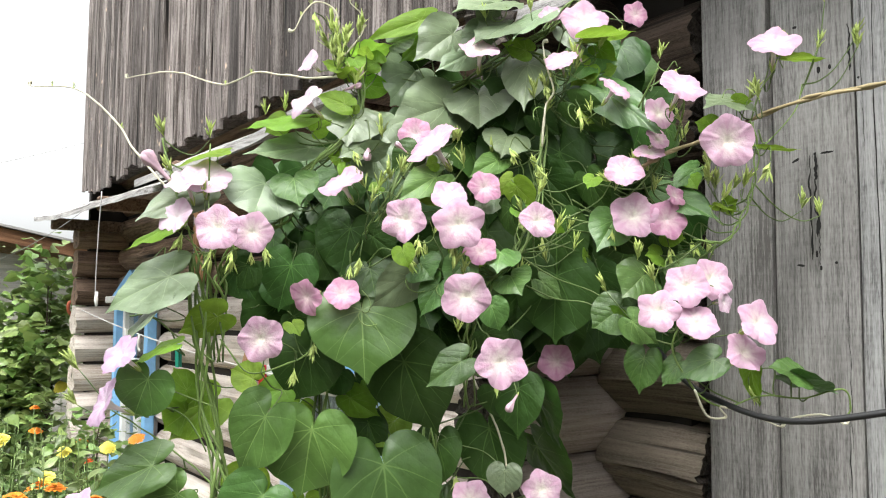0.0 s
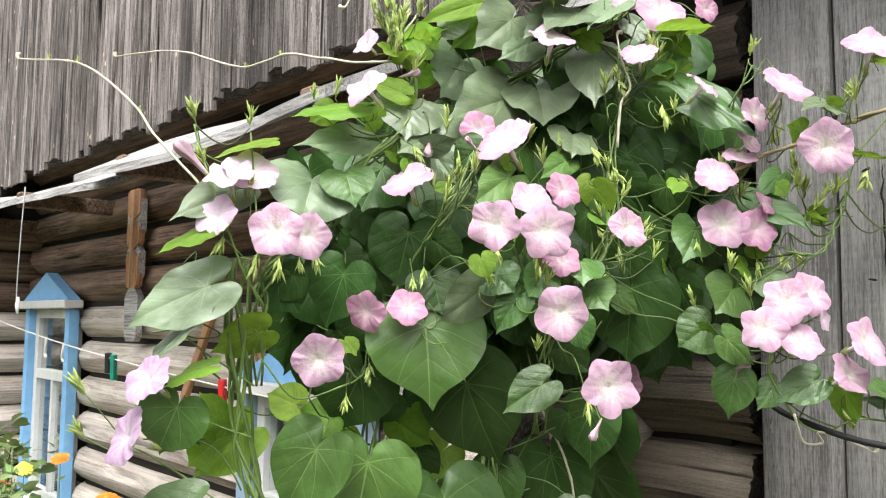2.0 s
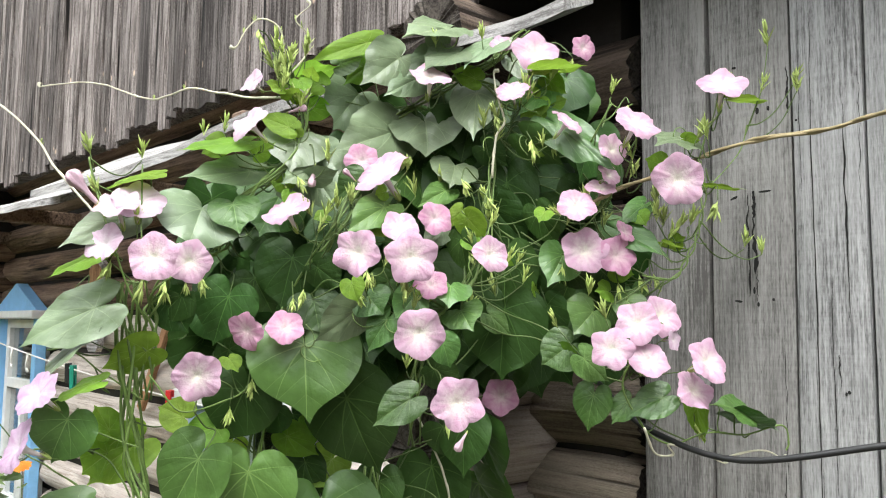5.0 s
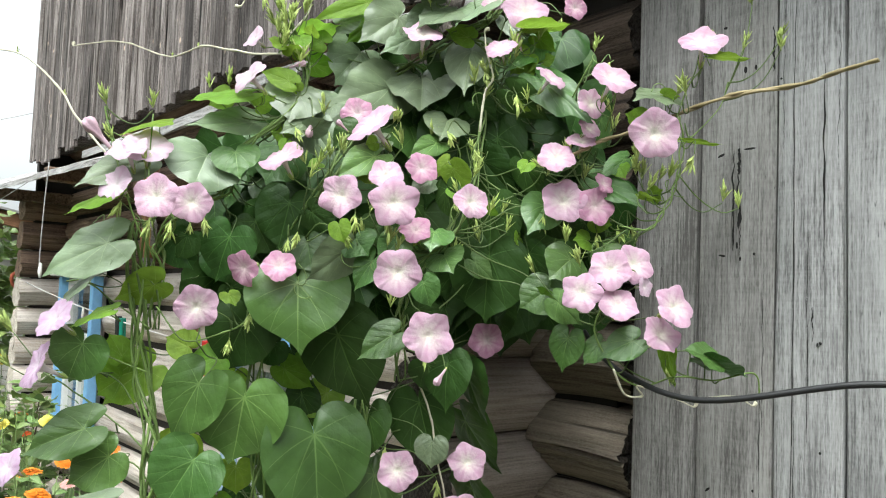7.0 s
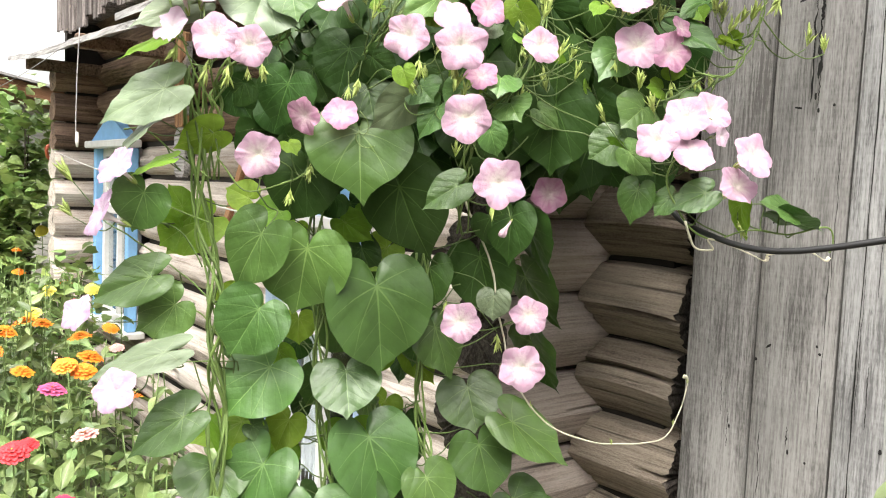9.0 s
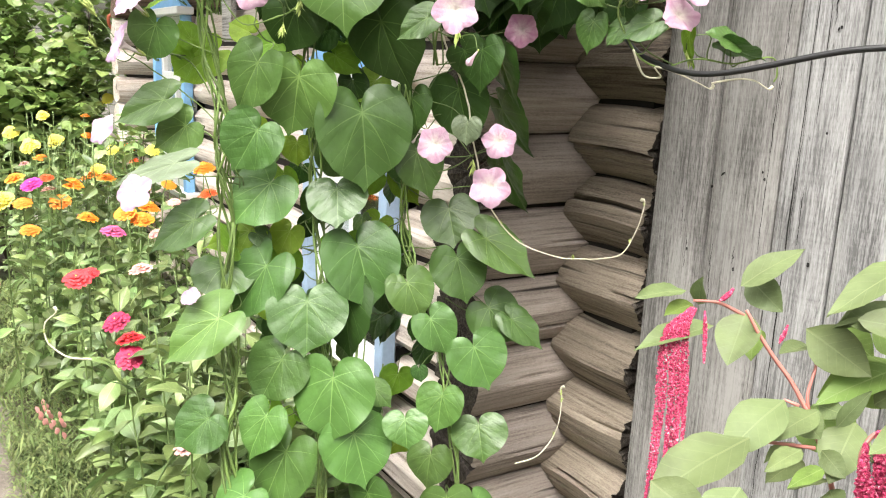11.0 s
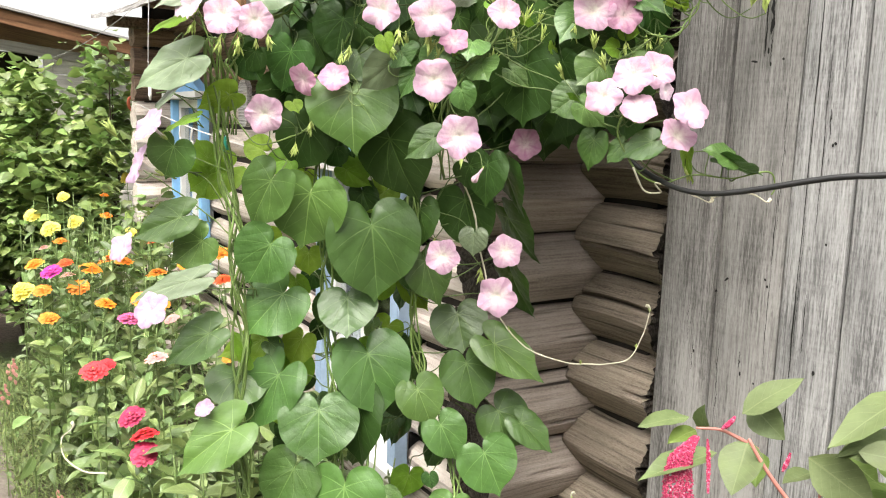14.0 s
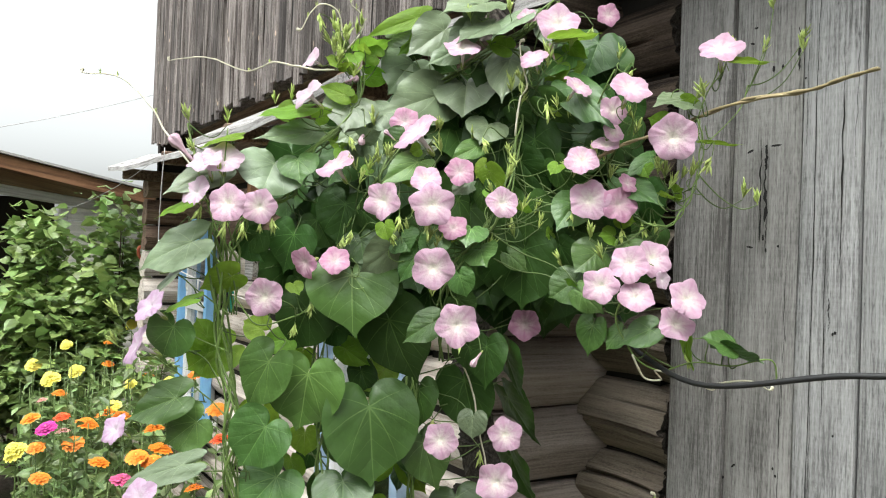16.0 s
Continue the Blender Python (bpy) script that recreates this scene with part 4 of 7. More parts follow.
def heart_mesh(seed, cup, droop, wave, full):
    """A heart-shaped blade: stalk at the origin, tip at y = 1, 1.5 across; full is the rounder kind."""
    r0 = random.Random(seed)
    angs = (0, 3, 7, 13, 24, 38, 54, 72, 90, 108, 126, 144, 158, 168, 176)
    if full:
        rads = (1.04, 0.965, 0.915, 0.885, 0.865, 0.85, 0.825, 0.785, 0.735, 0.665, 0.56, 0.43, 0.31, 0.19, 0.08)
    else:
        rads = (1.04, 0.95, 0.885, 0.835, 0.80, 0.79, 0.785, 0.77, 0.73, 0.67, 0.575, 0.45, 0.33, 0.21, 0.09)
    th = sorted(list(np.linspace(-177, 177, 49)) + [-3.5, 3.5])
    skew = r0.uniform(-0.06, 0.06)
    verts, faces = [(0, 0, 0)], []
    rings = (0.16, 0.34, 0.52, 0.70, 0.86, 1.0)
    for f in rings:
        for a in th:
            rr = float(np.interp(abs(a), angs, rads)) * f * (1 + 0.025 * noise.noise((a * 0.05, seed, 1)) * f)
            x, y = rr * math.sin(radians(a)), rr * math.cos(radians(a))
            x += skew * y * y
            side = abs(x)
            z = cup * (side ** 1.6) - droop * max(0, y) ** 2 - 0.5 * droop * max(0, -y) ** 1.5
            z += wave * f * f * noise.noise((x * 2.3 + seed * 3.1, y * 2.3, seed)) + 0.035 * f ** 3 * noise.noise((x * 6.5, y * 6.5, seed * 1.7))
            fold = abs(((y - 0.95 * side + 5) % 0.22) - 0.11) / 0.11
            z += 0.018 * math.sin(fold * math.pi * 0.5) * min(1, side * 5) * (1 - f * 0.4) + 0.02 * min(1, side * 9)
            verts.append((x, y, z))
    n = len(th)
    for k in range(n - 1):
        faces.append((0, k + 2, k + 1))
    for j in range(len(rings) - 1):
        for k in range(n - 1):
            a = 1 + j * n + k
            faces.append((a, a + 1, a + n + 1, a + n))
    return raw("heart_leaf", verts, faces)


HEARTS = {}
for key, mat in (("n", LEAF_DEEP), ("d", LEAF_SHADE), ("p", LEAF_PALE), ("y", LEAF_FRESH_BACKLIT)):
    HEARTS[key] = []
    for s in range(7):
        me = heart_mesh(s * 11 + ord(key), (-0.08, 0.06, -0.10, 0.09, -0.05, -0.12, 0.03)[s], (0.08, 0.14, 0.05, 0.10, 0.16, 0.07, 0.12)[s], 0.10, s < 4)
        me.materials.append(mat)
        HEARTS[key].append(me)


def trumpet_mesh(seed):
    """The flared limb and throat of a flower of radius 1, opening along z."""
    r0 = random.Random(seed)
    prof = [(0.012, -0.20), (0.08, -0.185), (0.13, -0.15), (0.20, -0.115), (0.32, -0.075), (0.48, -0.04), (0.68, -0.02), (0.87, -0.02), (1.0, -0.07)]
    sides = 80
    verts, faces = [], []
    spin = r0.uniform(0, 6.28)
    deep, point = r0.uniform(0.07, 0.17), r0.uniform(0.0, 0.05)
    dents = [r0.uniform(-0.10, 0.10) for _ in range(5)]
    for j, (r, z) in enumerate(prof):
        f = max(0, (r - 0.25) / 0.75)
        for k in range(sides):
            a = 2 * math.pi * k / sides
            lobe = 0.5 + 0.5 * math.cos(5 * a)
            arch = abs(math.cos(2.5 * a))
            rr = r * (1 - f * f * (deep * (1 - arch ** 0.8) + 0.05 * (1 - lobe)) + point * f * f * lobe ** 10 + 0.008 * f * f * math.sin(11 * a + seed)) * (1 + 0.04 * f * noise.noise((math.cos(a) * 2, math.sin(a) * 2, seed)))
            dent = dents[int(a / (2 * math.pi) * 5 + 0.5) % 5]
            pleat = 0.035 * f * math.cos(5 * a) + 0.015 * f * math.cos(10 * a) + 0.015 * f * f * math.cos(15 * a + seed) + 0.012 * f ** 3 * math.sin(23 * a + seed * 2)
            zz = z + pleat + f * f * (0.06 * (1 - lobe) + 0.26 * noise.noise((math.cos(a) * 1.6, math.sin(a) * 1.6, seed + 5)) + 0.05 * noise.noise((math.cos(a) * 5, math.sin(a) * 5, seed)) + dent * lobe) - 0.03 * f * (lobe ** 8)
            verts.append((rr * math.cos(a), rr * math.sin(a), zz))
    for j in range(len(prof) - 1):
        for k in range(sides):
            a, b = j * sides + k, j * sides + (k + 1) % sides
            faces.append((a, b, b + sides, a + sides))
    return raw("corolla", verts, faces)


TRUMPETS = {}
for key, mat in (("n", PETAL_PINK), ("p", PETAL_PALE), ("q", PETAL_LILAC), ("m", PETAL_MAUVE)):
    TRUMPETS[key] = []
    for s in range(6):
        me = trumpet_mesh(s + ord(key))
        me.materials.append(mat)
        TRUMPETS[key].append(me)
TUBE = tube("corolla_tube", [(0, 0, -1.25), (0, 0, -1.0), (0, 0, -0.7), (0, 0, -0.5), (0, 0, -0.42), (0, 0, -0.24)], [0.05, 0.07, 0.085, 0.105, 0.125, 0.20], 14, False)
TUBE.materials.append(TUBE_WHITE)


def sepal_mesh():
    verts, faces = [], []
    for q in range(5):
        a0 = q * 2 * math.pi / 5
        b = len(verts)
        for i, (z, r, w) in enumerate(((-1.30, 0.04, 0.05), (-1.15, 0.10, 0.10), (-0.98, 0.125, 0.08), (-0.80, 0.15, 0.012))):
            for s in (-1, 0, 1):
                a = a0 + s * w / max(r, 0.05) * 0.6
                rr = r + (0.012 if s == 0 else 0)
                verts.append((rr * math.cos(a), rr * math.sin(a), z))
        for i in range(3):
            for s in range(2):
                k = b + i * 3 + s
                faces.append((k, k + 1, k + 4, k + 3))
    return raw("calyx", verts, faces)


CALYX = sepal_mesh()
CALYX.materials.append(BUD_GREEN)


def bud_mesh(seed):
    """A tuft of pointed green buds on short stalks, about 1 long, growing along z."""
    r0 = random.Random(seed)
    verts, faces = [], []
    for q in range(r0.randint(6, 10)):
        a, lean = r0.uniform(0, 6.28), r0.uniform(0.05, 0.5)
        d = Vector((math.cos(a) * lean, math.sin(a) * lean, 1)).normalized()
        base = Vector((0, 0, r0.uniform(-0.25, 0.25)))
        ln, wd = r0.uniform(0.28, 0.52), r0.uniform(0.045, 0.07)
        s1 = d.orthogonal().normalized()
        s2 = d.cross(s1)
        b = len(verts)
        for f, w in ((0.0, 0.02), (0.28, 0.022), (0.36, 0.85), (0.52, 1.0), (0.75, 0.6), (1.0, 0.06)):
            for k in range(6):
                t = k * math.pi / 3
                w2 = w * wd if w > 0.03 else w * 0.8
                verts.append(base + d * (f * ln * 1.5) + (s1 * math.cos(t) + s2 * math.sin(t)) * w2)
        for i in range(5):
            for k in range(6):
                x, y = b + i * 6 + k, b + i * 6 + (k + 1) % 6
                faces.append((x, y, y + 6, x + 6))
        faces.append(tuple(range(b + 30, b + 36)))
    for s in range(3):
        a = r0.uniform(0, 6.28)
        d = Vector((math.cos(a) * 0.6, math.sin(a) * 0.6, 0.8)).normalized()
        s1 = d.cross(Vector((0, 0, 1))).normalized() * 0.05
        b = len(verts)
        verts += [Vector((0, 0, -0.1)) - s1 * 0.3, Vector((0, 0, -0.1)) + s1 * 0.3, d * 0.35 + s1, d * 0.35 - s1, d * 0.65]
        faces += [(b, b + 1, b + 2, b + 3), (b + 3, b + 2, b + 4)]
    return raw("bud_tuft", verts, faces)


FLOWERS = []
BUDS = [bud_mesh(s) for s in range(8)]
for me in BUDS:
    me.materials.append(BUD_GREEN)
rv = random.Random(3)
STALKS, NODES = [], []
# point beside the camera; leaf and petal faces are turned to it
VIEW_POINT = Vector((0.0, -0.05, 1.5))


def frame_of(y, z):
    """A turn whose y axis is y and whose z axis leans to z."""
    y = y.normalized()
    x = y.cross(z).normalized()
    return Matrix((x, y, x.cross(y))).transposed()


def leaf(base, tip, width, roll, key):
    base, tip = Vector(base), Vector(tip)
    axis = tip - base
    turn = frame_of(axis, VIEW_POINT - base).to_4x4() @ Matrix.Rotation(radians(roll), 4, "Y")
    size = axis.length
    kinds = HEARTS[key][:5] if width * math.cos(radians(roll)) > 1.12 * size else HEARTS[key][4:]
    ob = link("leaf", rv.choice(kinds), None, vine, Matrix.Translation(base) @ turn @ Matrix.Diagonal((width / 1.50, size, (size + width) / 2, 1)))
    STALKS.append((base, (turn.to_3x3() @ Vector((0, -0.4, -1))).normalized(), size))
    return ob


def flower(at, way, wide, key):
    at, way = Vector(at), Vector(way).normalized()
    turn = way.to_track_quat("Z", "Y").to_matrix().to_4x4() @ Matrix.Rotation(rv.uniform(0, 6.28), 4, "Z")
    m = Matrix.Translation(at) @ turn @ Matrix.Scale(wide / 2, 4)
    FLOWERS.append((at, way, wide))
    c = link("flower", rv.choice(TRUMPETS[key]), None, vine, m)
    link("corolla_tube", TUBE, None, c, None)
    link("calyx", CALYX, None, c, None)
    STALKS.append((at - way * wide * 0.6, -way, wide * 0.6))


def furled_mesh():
    """A spent flower: a long pale tube, its limb twisted shut; growing along z, 1 long."""
    verts, faces, n = [], [], 20
    prof = [(0.0, 0.045), (0.15, 0.06), (0.35, 0.07), (0.55, 0.10), (0.72, 0.16), (0.86, 0.17), (0.95, 0.12), (1.0, 0.03)]
    for j, (z, r) in enumerate(prof):
        for k in range(n):
            a = 2 * math.pi * k / n
            rr = r * (1 + (0.28 if z > 0.4 else 0.05) * math.cos(5 * a + z * 5))
            verts.append((rr * math.cos(a), rr * math.sin(a), z))
    for j in range(len(prof) - 1):
        for k in range(n):
            a, b = j * n + k, j * n + (k + 1) % n
            faces.append((a, b, b + n, a + n))
    me = raw("furled_flower", verts, faces)
    me.materials.append(FURLED)
    return me


FURLED = plain("furled_petal", (0.56, 0.38, 0.45), 0.6, 0.1, 60, 0.3, 0.3)
FURLED_ME = furled_mesh()


def furled(at, way, long):
    at, way = Vector(at), Vector(way).normalized()
    f = link("furled_flower", FURLED_ME, None, vine, Matrix.Translation(at) @ way.to_track_quat("Z", "Y").to_matrix().to_4x4() @ Matrix.Scale(long, 4), "flower twisted shut, pale pink")
    link("calyx", CALYX, None, f, pose(0, 0, 0.33) @ Matrix.Scale(0.36, 4))
    STALKS.append((at, -way, 0.05))


def buds(at, way):
    at, way = Vector(at), Vector(way)
    for c, d, w in FLOWERS:
        side = (at - c) - d * (at - c).dot(d)
        if side.length < w * 0.36 and abs((at - c).dot(d)) < w * 0.8:
            at = c + side.normalized() * w * 0.42 - d * w * 0.30
    turn = way.to_track_quat("Z", "Y").to_matrix().to_4x4()
    link("bud_tuft", rv.choice(BUDS), None, vine, Matrix.Translation(at) @ turn @ Matrix.Scale(rv.uniform(0.030, 0.044), 4), "yellow-green hairy pointed buds")
    STALKS.append((at - way * 0.008, -way, 0.05))


def stem(name, ctrl, r, strands):
    mid = curve_pts(ctrl, 7)
    NODES.extend(p for p in mid[::3] if name != "tendril")
    pale = name in ("tendril", "twining_stem")
    if strands > 1 and name == "main_stem":
        strands += 2
    for s in range(strands):
        ph, rad = s * 2 * math.pi / max(1, strands), (0.0 if strands == 1 else 0.0034 if name != "main_stem" else (0.003 + 0.0014 * strands))
        r_s = r * (0.95 if name == "twining_stem" else 0.62 if strands > 1 else 0.9)
        pts = []
        for i, p in enumerate(mid):
            a = ph + i * (0.30 + 0.11 * (s % 4)) * (1 if s % 3 else -1)
            wob = 0.004 * noise.noise((p.z * 9, s, p.x * 9)) if strands > 1 else 0.0015 * noise.noise((p.z * 30, s, p.x * 30))
            if strands > 1 and name != "main_stem":
                a = ph + i * 0.8
            rr = rad * (1 + 0.6 * noise.noise((i * 0.15, s * 3.0, 0)))
            pts.append(p + Vector((math.cos(a) * rr + wob, math.sin(a) * rr, wob)))
        n = len(pts)
        rads = [r_s * (1.35 if i % 9 == 4 else 1.0) * (1.0 if not pale or strands > 1 else 1.1 - 0.5 * i / n) * (0.8 + 0.1 * (s % 4)) for i in range(n)]
        if name == "tendril":
            d = (pts[-1] - pts[-2]).normalized()
            side = d.cross(Vector((0, -1, 0.2))).normalized()
            side = side if side.z > 0 else -side
            pts += [pts[-1] + d * 0.004 + side * 0.001, pts[-1] + d * 0.007 + side * 0.004, pts[-1] + d * 0.007 + side * 0.008, pts[-1] + d * 0.004 + side * 0.010]
            rads += [r * 0.75, r * 1.3, r * 1.6, r * 0.5]
            for q in pts[n // 3:n:max(4, n // 6)]:
                if rv.random() < 0.5:
                    link("bud_tuft", rv.choice(BUDS), None, vine, Matrix.Translation(q) @ Matrix.Scale(0.014, 4))
        link(name, tube(name, pts, rads, 6), STEM_TAN if name == "twining_stem" else STEM_PALE if pale else STEM_GREEN, vine, None, "pale bare vine tip" if name == "tendril" else "")


def finish_vine():
    """Hidden inner leaves and the stalks that carry leaves, flowers and buds."""
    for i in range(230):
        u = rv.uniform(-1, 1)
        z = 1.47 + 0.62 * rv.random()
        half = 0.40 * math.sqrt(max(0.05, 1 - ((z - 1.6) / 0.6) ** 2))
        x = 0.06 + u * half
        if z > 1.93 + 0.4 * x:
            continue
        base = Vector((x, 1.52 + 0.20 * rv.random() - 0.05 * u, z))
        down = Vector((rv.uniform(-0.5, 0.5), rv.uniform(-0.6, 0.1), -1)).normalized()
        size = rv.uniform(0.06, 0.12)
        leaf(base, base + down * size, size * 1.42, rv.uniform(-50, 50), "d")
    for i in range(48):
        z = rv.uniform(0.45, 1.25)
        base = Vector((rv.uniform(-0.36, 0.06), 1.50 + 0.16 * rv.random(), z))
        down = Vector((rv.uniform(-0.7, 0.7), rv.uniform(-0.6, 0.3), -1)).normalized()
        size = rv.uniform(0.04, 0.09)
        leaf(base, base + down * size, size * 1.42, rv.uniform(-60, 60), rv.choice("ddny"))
    # small tufts and fresh leaves among the blooms
    high = [p for p, w, s in STALKS if p.z > 1.5 and p.y < 1.45 and p.x > -0.22]
    for i in range(80):
        p = rv.choice(high) + Vector((rv.gauss(0, 0.025), -0.01 - 0.02 * rv.random(), rv.gauss(0.01, 0.02)))
        if any((p - c).length < w * 0.62 for c, d, w in FLOWERS):
            continue
        buds(p, Vector((rv.uniform(-0.5, 0.5), -0.3, rv.choice((1, 1, 0.9, -0.8)))).normalized())
    for i in range(30):
        p = rv.choice(high) + Vector((rv.gauss(0, 0.03), 0.005, rv.gauss(0, 0.03)))
        d = Vector((rv.uniform(-0.8, 0.8), rv.uniform(-0.8, -0.1), rv.uniform(-0.8, 0.3))).normalized() * rv.uniform(0.02, 0.035)
        leaf(p, p + d, d.length * 1.3, rv.uniform(-40, 40), "y")
    for i in range(40):
        p = rv.choice(high)
        a = rv.uniform(0, 6.28)
        pts = [p + Vector((math.cos(a + k * 0.5) * 0.006 * k, -0.004 * k, math.sin(a + k * 0.45) * 0.007 * k)) for k in range(6)]
        link("tendril", tube("tendril", curve_pts(pts, 4), 0.0009, 5), STEM_GREEN, vine)
    for base, way, size in STALKS:
        near = sorted(NODES, key=lambda p: (p - base).length + (0.25 if p.y < base.y - 0.03 else 0))[:3]
        end = rv.choice(near)
        if (end - base).length > 0.2:
            end = base + (end - base).normalized() * 0.15
        mid = base + way * min(0.05, size * 0.5) + (end - base) * 0.3
        pts = curve_pts([base, mid, (mid + end) / 2 + Vector((0, 0.005, -0.008)), end], 4)
        link("leaf_stalk", tube("leaf_stalk", pts, [0.0009 + 0.0006 * i / len(pts) for i in range(len(pts))], 5), STALK_DARK, vine)


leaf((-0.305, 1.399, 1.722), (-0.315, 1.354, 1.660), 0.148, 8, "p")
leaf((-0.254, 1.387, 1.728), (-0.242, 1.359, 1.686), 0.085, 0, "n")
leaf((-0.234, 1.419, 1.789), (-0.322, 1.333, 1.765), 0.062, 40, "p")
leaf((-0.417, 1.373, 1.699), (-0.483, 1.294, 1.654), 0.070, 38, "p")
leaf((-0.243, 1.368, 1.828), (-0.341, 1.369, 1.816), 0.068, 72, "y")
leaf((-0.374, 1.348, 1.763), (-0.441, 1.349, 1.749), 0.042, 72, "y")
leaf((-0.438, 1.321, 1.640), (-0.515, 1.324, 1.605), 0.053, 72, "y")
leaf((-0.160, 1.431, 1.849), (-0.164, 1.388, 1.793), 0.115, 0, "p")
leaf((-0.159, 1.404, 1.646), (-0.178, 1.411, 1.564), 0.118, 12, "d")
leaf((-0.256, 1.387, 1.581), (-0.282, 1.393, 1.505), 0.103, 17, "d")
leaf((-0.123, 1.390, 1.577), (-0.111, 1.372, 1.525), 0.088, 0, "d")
leaf((-0.055, 1.352, 1.562), (-0.116, 1.356, 1.511), 0.080, -24, "p")
leaf((-0.036, 1.345, 1.582), (-0.017, 1.314, 1.558), 0.067, 0, "n")
leaf((-0.135, 1.378, 1.506), (-0.126, 1.350, 1.394), 0.184, 0, "n")
leaf((-0.066, 1.428, 1.419), (-0.014, 1.439, 1.286), 0.162, 21, "d")
leaf((-0.289, 1.366, 1.332), (-0.341, 1.373, 1.236), 0.122, 22, "n")
leaf((-0.216, 1.387, 1.309), (-0.236, 1.397, 1.195), 0.164, 12, "n")
leaf((-0.229, 1.413, 1.434), (-0.267, 1.420, 1.347), 0.133, 12, "d")
leaf((0.029, 1.333, 1.425), (-0.028, 1.336, 1.389), 0.067, 24, "n")
leaf((-0.376, 1.381, 1.495), (-0.442, 1.383, 1.467), 0.070, -25, "y")
leaf((-0.444, 1.338, 1.559), (-0.553, 1.342, 1.508), 0.100, 34, "p")
leaf((-0.459, 1.345, 1.513), (-0.536, 1.351, 1.441), 0.054, 72, "p")
leaf((-0.482, 1.363, 1.392), (-0.509, 1.368, 1.327), 0.099, 12, "n")
leaf((-0.445, 1.353, 1.447), (-0.508, 1.355, 1.426), 0.060, 72, "y")
leaf((-0.466, 1.350, 1.255), (-0.570, 1.353, 1.215), 0.091, 28, "n")
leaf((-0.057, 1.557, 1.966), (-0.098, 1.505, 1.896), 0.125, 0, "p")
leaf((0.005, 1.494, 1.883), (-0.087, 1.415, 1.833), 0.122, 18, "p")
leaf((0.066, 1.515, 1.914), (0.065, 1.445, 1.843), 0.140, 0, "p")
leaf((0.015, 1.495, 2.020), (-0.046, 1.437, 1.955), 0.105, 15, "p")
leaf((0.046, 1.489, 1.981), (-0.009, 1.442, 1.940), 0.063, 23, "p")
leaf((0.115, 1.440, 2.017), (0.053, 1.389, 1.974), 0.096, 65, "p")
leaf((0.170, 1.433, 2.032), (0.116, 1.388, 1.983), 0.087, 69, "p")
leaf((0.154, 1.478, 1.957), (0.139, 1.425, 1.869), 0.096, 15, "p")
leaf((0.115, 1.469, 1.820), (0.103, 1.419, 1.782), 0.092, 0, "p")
leaf((0.211, 1.479, 1.795), (0.221, 1.489, 1.674), 0.120, 24, "d")
leaf((0.198, 1.430, 1.650), (0.198, 1.439, 1.537), 0.119, 23, "d")
leaf((0.197, 1.425, 1.568), (0.189, 1.435, 1.452), 0.151, 16, "d")
leaf((0.228, 1.393, 1.857), (0.291, 1.396, 1.813), 0.069, 27, "d")
leaf((0.280, 1.386, 1.880), (0.345, 1.305, 1.796), 0.082, -28, "n")
leaf((0.288, 1.388, 1.659), (0.256, 1.351, 1.613), 0.080, 0, "n")
leaf((0.256, 1.421, 1.734), (0.286, 1.426, 1.675), 0.063, 25, "d")
leaf((0.254, 1.399, 1.980), (0.333, 1.398, 1.986), 0.083, 72, "y")
leaf((0.277, 1.443, 1.962), (0.213, 1.391, 1.905), 0.058, 27, "n")
leaf((0.124, 1.377, 1.716), (0.153, 1.379, 1.685), 0.052, 18, "y")
leaf((0.115, 1.383, 1.729), (0.096, 1.385, 1.703), 0.038, 20, "y")
leaf((0.095, 1.440, 1.771), (0.046, 1.399, 1.741), 0.048, 26, "n")
leaf((-0.014, 1.363, 1.728), (-0.072, 1.309, 1.686), 0.066, 25, "n")
leaf((0.082, 1.394, 1.694), (0.052, 1.366, 1.667), 0.043, 21, "p")
leaf((0.115, 1.384, 1.679), (0.125, 1.388, 1.622), 0.053, 26, "d")
leaf((0.328, 1.353, 1.564), (0.290, 1.319, 1.532), 0.085, 0, "n")
leaf((0.390, 1.365, 1.585), (0.408, 1.334, 1.554), 0.056, -14, "n")
leaf((0.289, 1.356, 1.510), (0.247, 1.359, 1.478), 0.077, 8, "n")
leaf((0.327, 1.347, 1.431), (0.314, 1.351, 1.374), 0.067, 21, "n")
leaf((0.375, 1.322, 1.423), (0.348, 1.325, 1.390), 0.046, 22, "n")
leaf((0.425, 1.305, 1.431), (0.370, 1.307, 1.406), 0.062, 23, "n")
leaf((0.303, 1.319, 1.490), (0.344, 1.322, 1.454), 0.057, -23, "n")
leaf((0.568, 1.322, 1.406), (0.520, 1.320, 1.428), 0.078, 65, "n")
leaf((0.571, 1.340, 1.399), (0.633, 1.343, 1.371), 0.101, 71, "n")
leaf((0.498, 1.340, 1.414), (0.503, 1.345, 1.356), 0.085, 65, "y")
leaf((0.481, 1.335, 1.854), (0.417, 1.294, 1.840), 0.075, 65, "p")
leaf((0.476, 1.320, 1.850), (0.503, 1.320, 1.847), 0.027, 25, "y")
leaf((0.382, 1.381, 1.704), (0.438, 1.314, 1.660), 0.058, -30, "n")
leaf((0.567, 1.329, 1.924), (0.635, 1.329, 1.920), 0.042, 72, "y")
leaf((0.449, 1.339, 1.679), (0.481, 1.341, 1.666), 0.048, 72, "y")
leaf((0.524, 1.330, 1.774), (0.585, 1.331, 1.769), 0.024, 72, "y")
leaf((0.113, 1.364, 1.563), (0.122, 1.327, 1.538), 0.072, 0, "n")
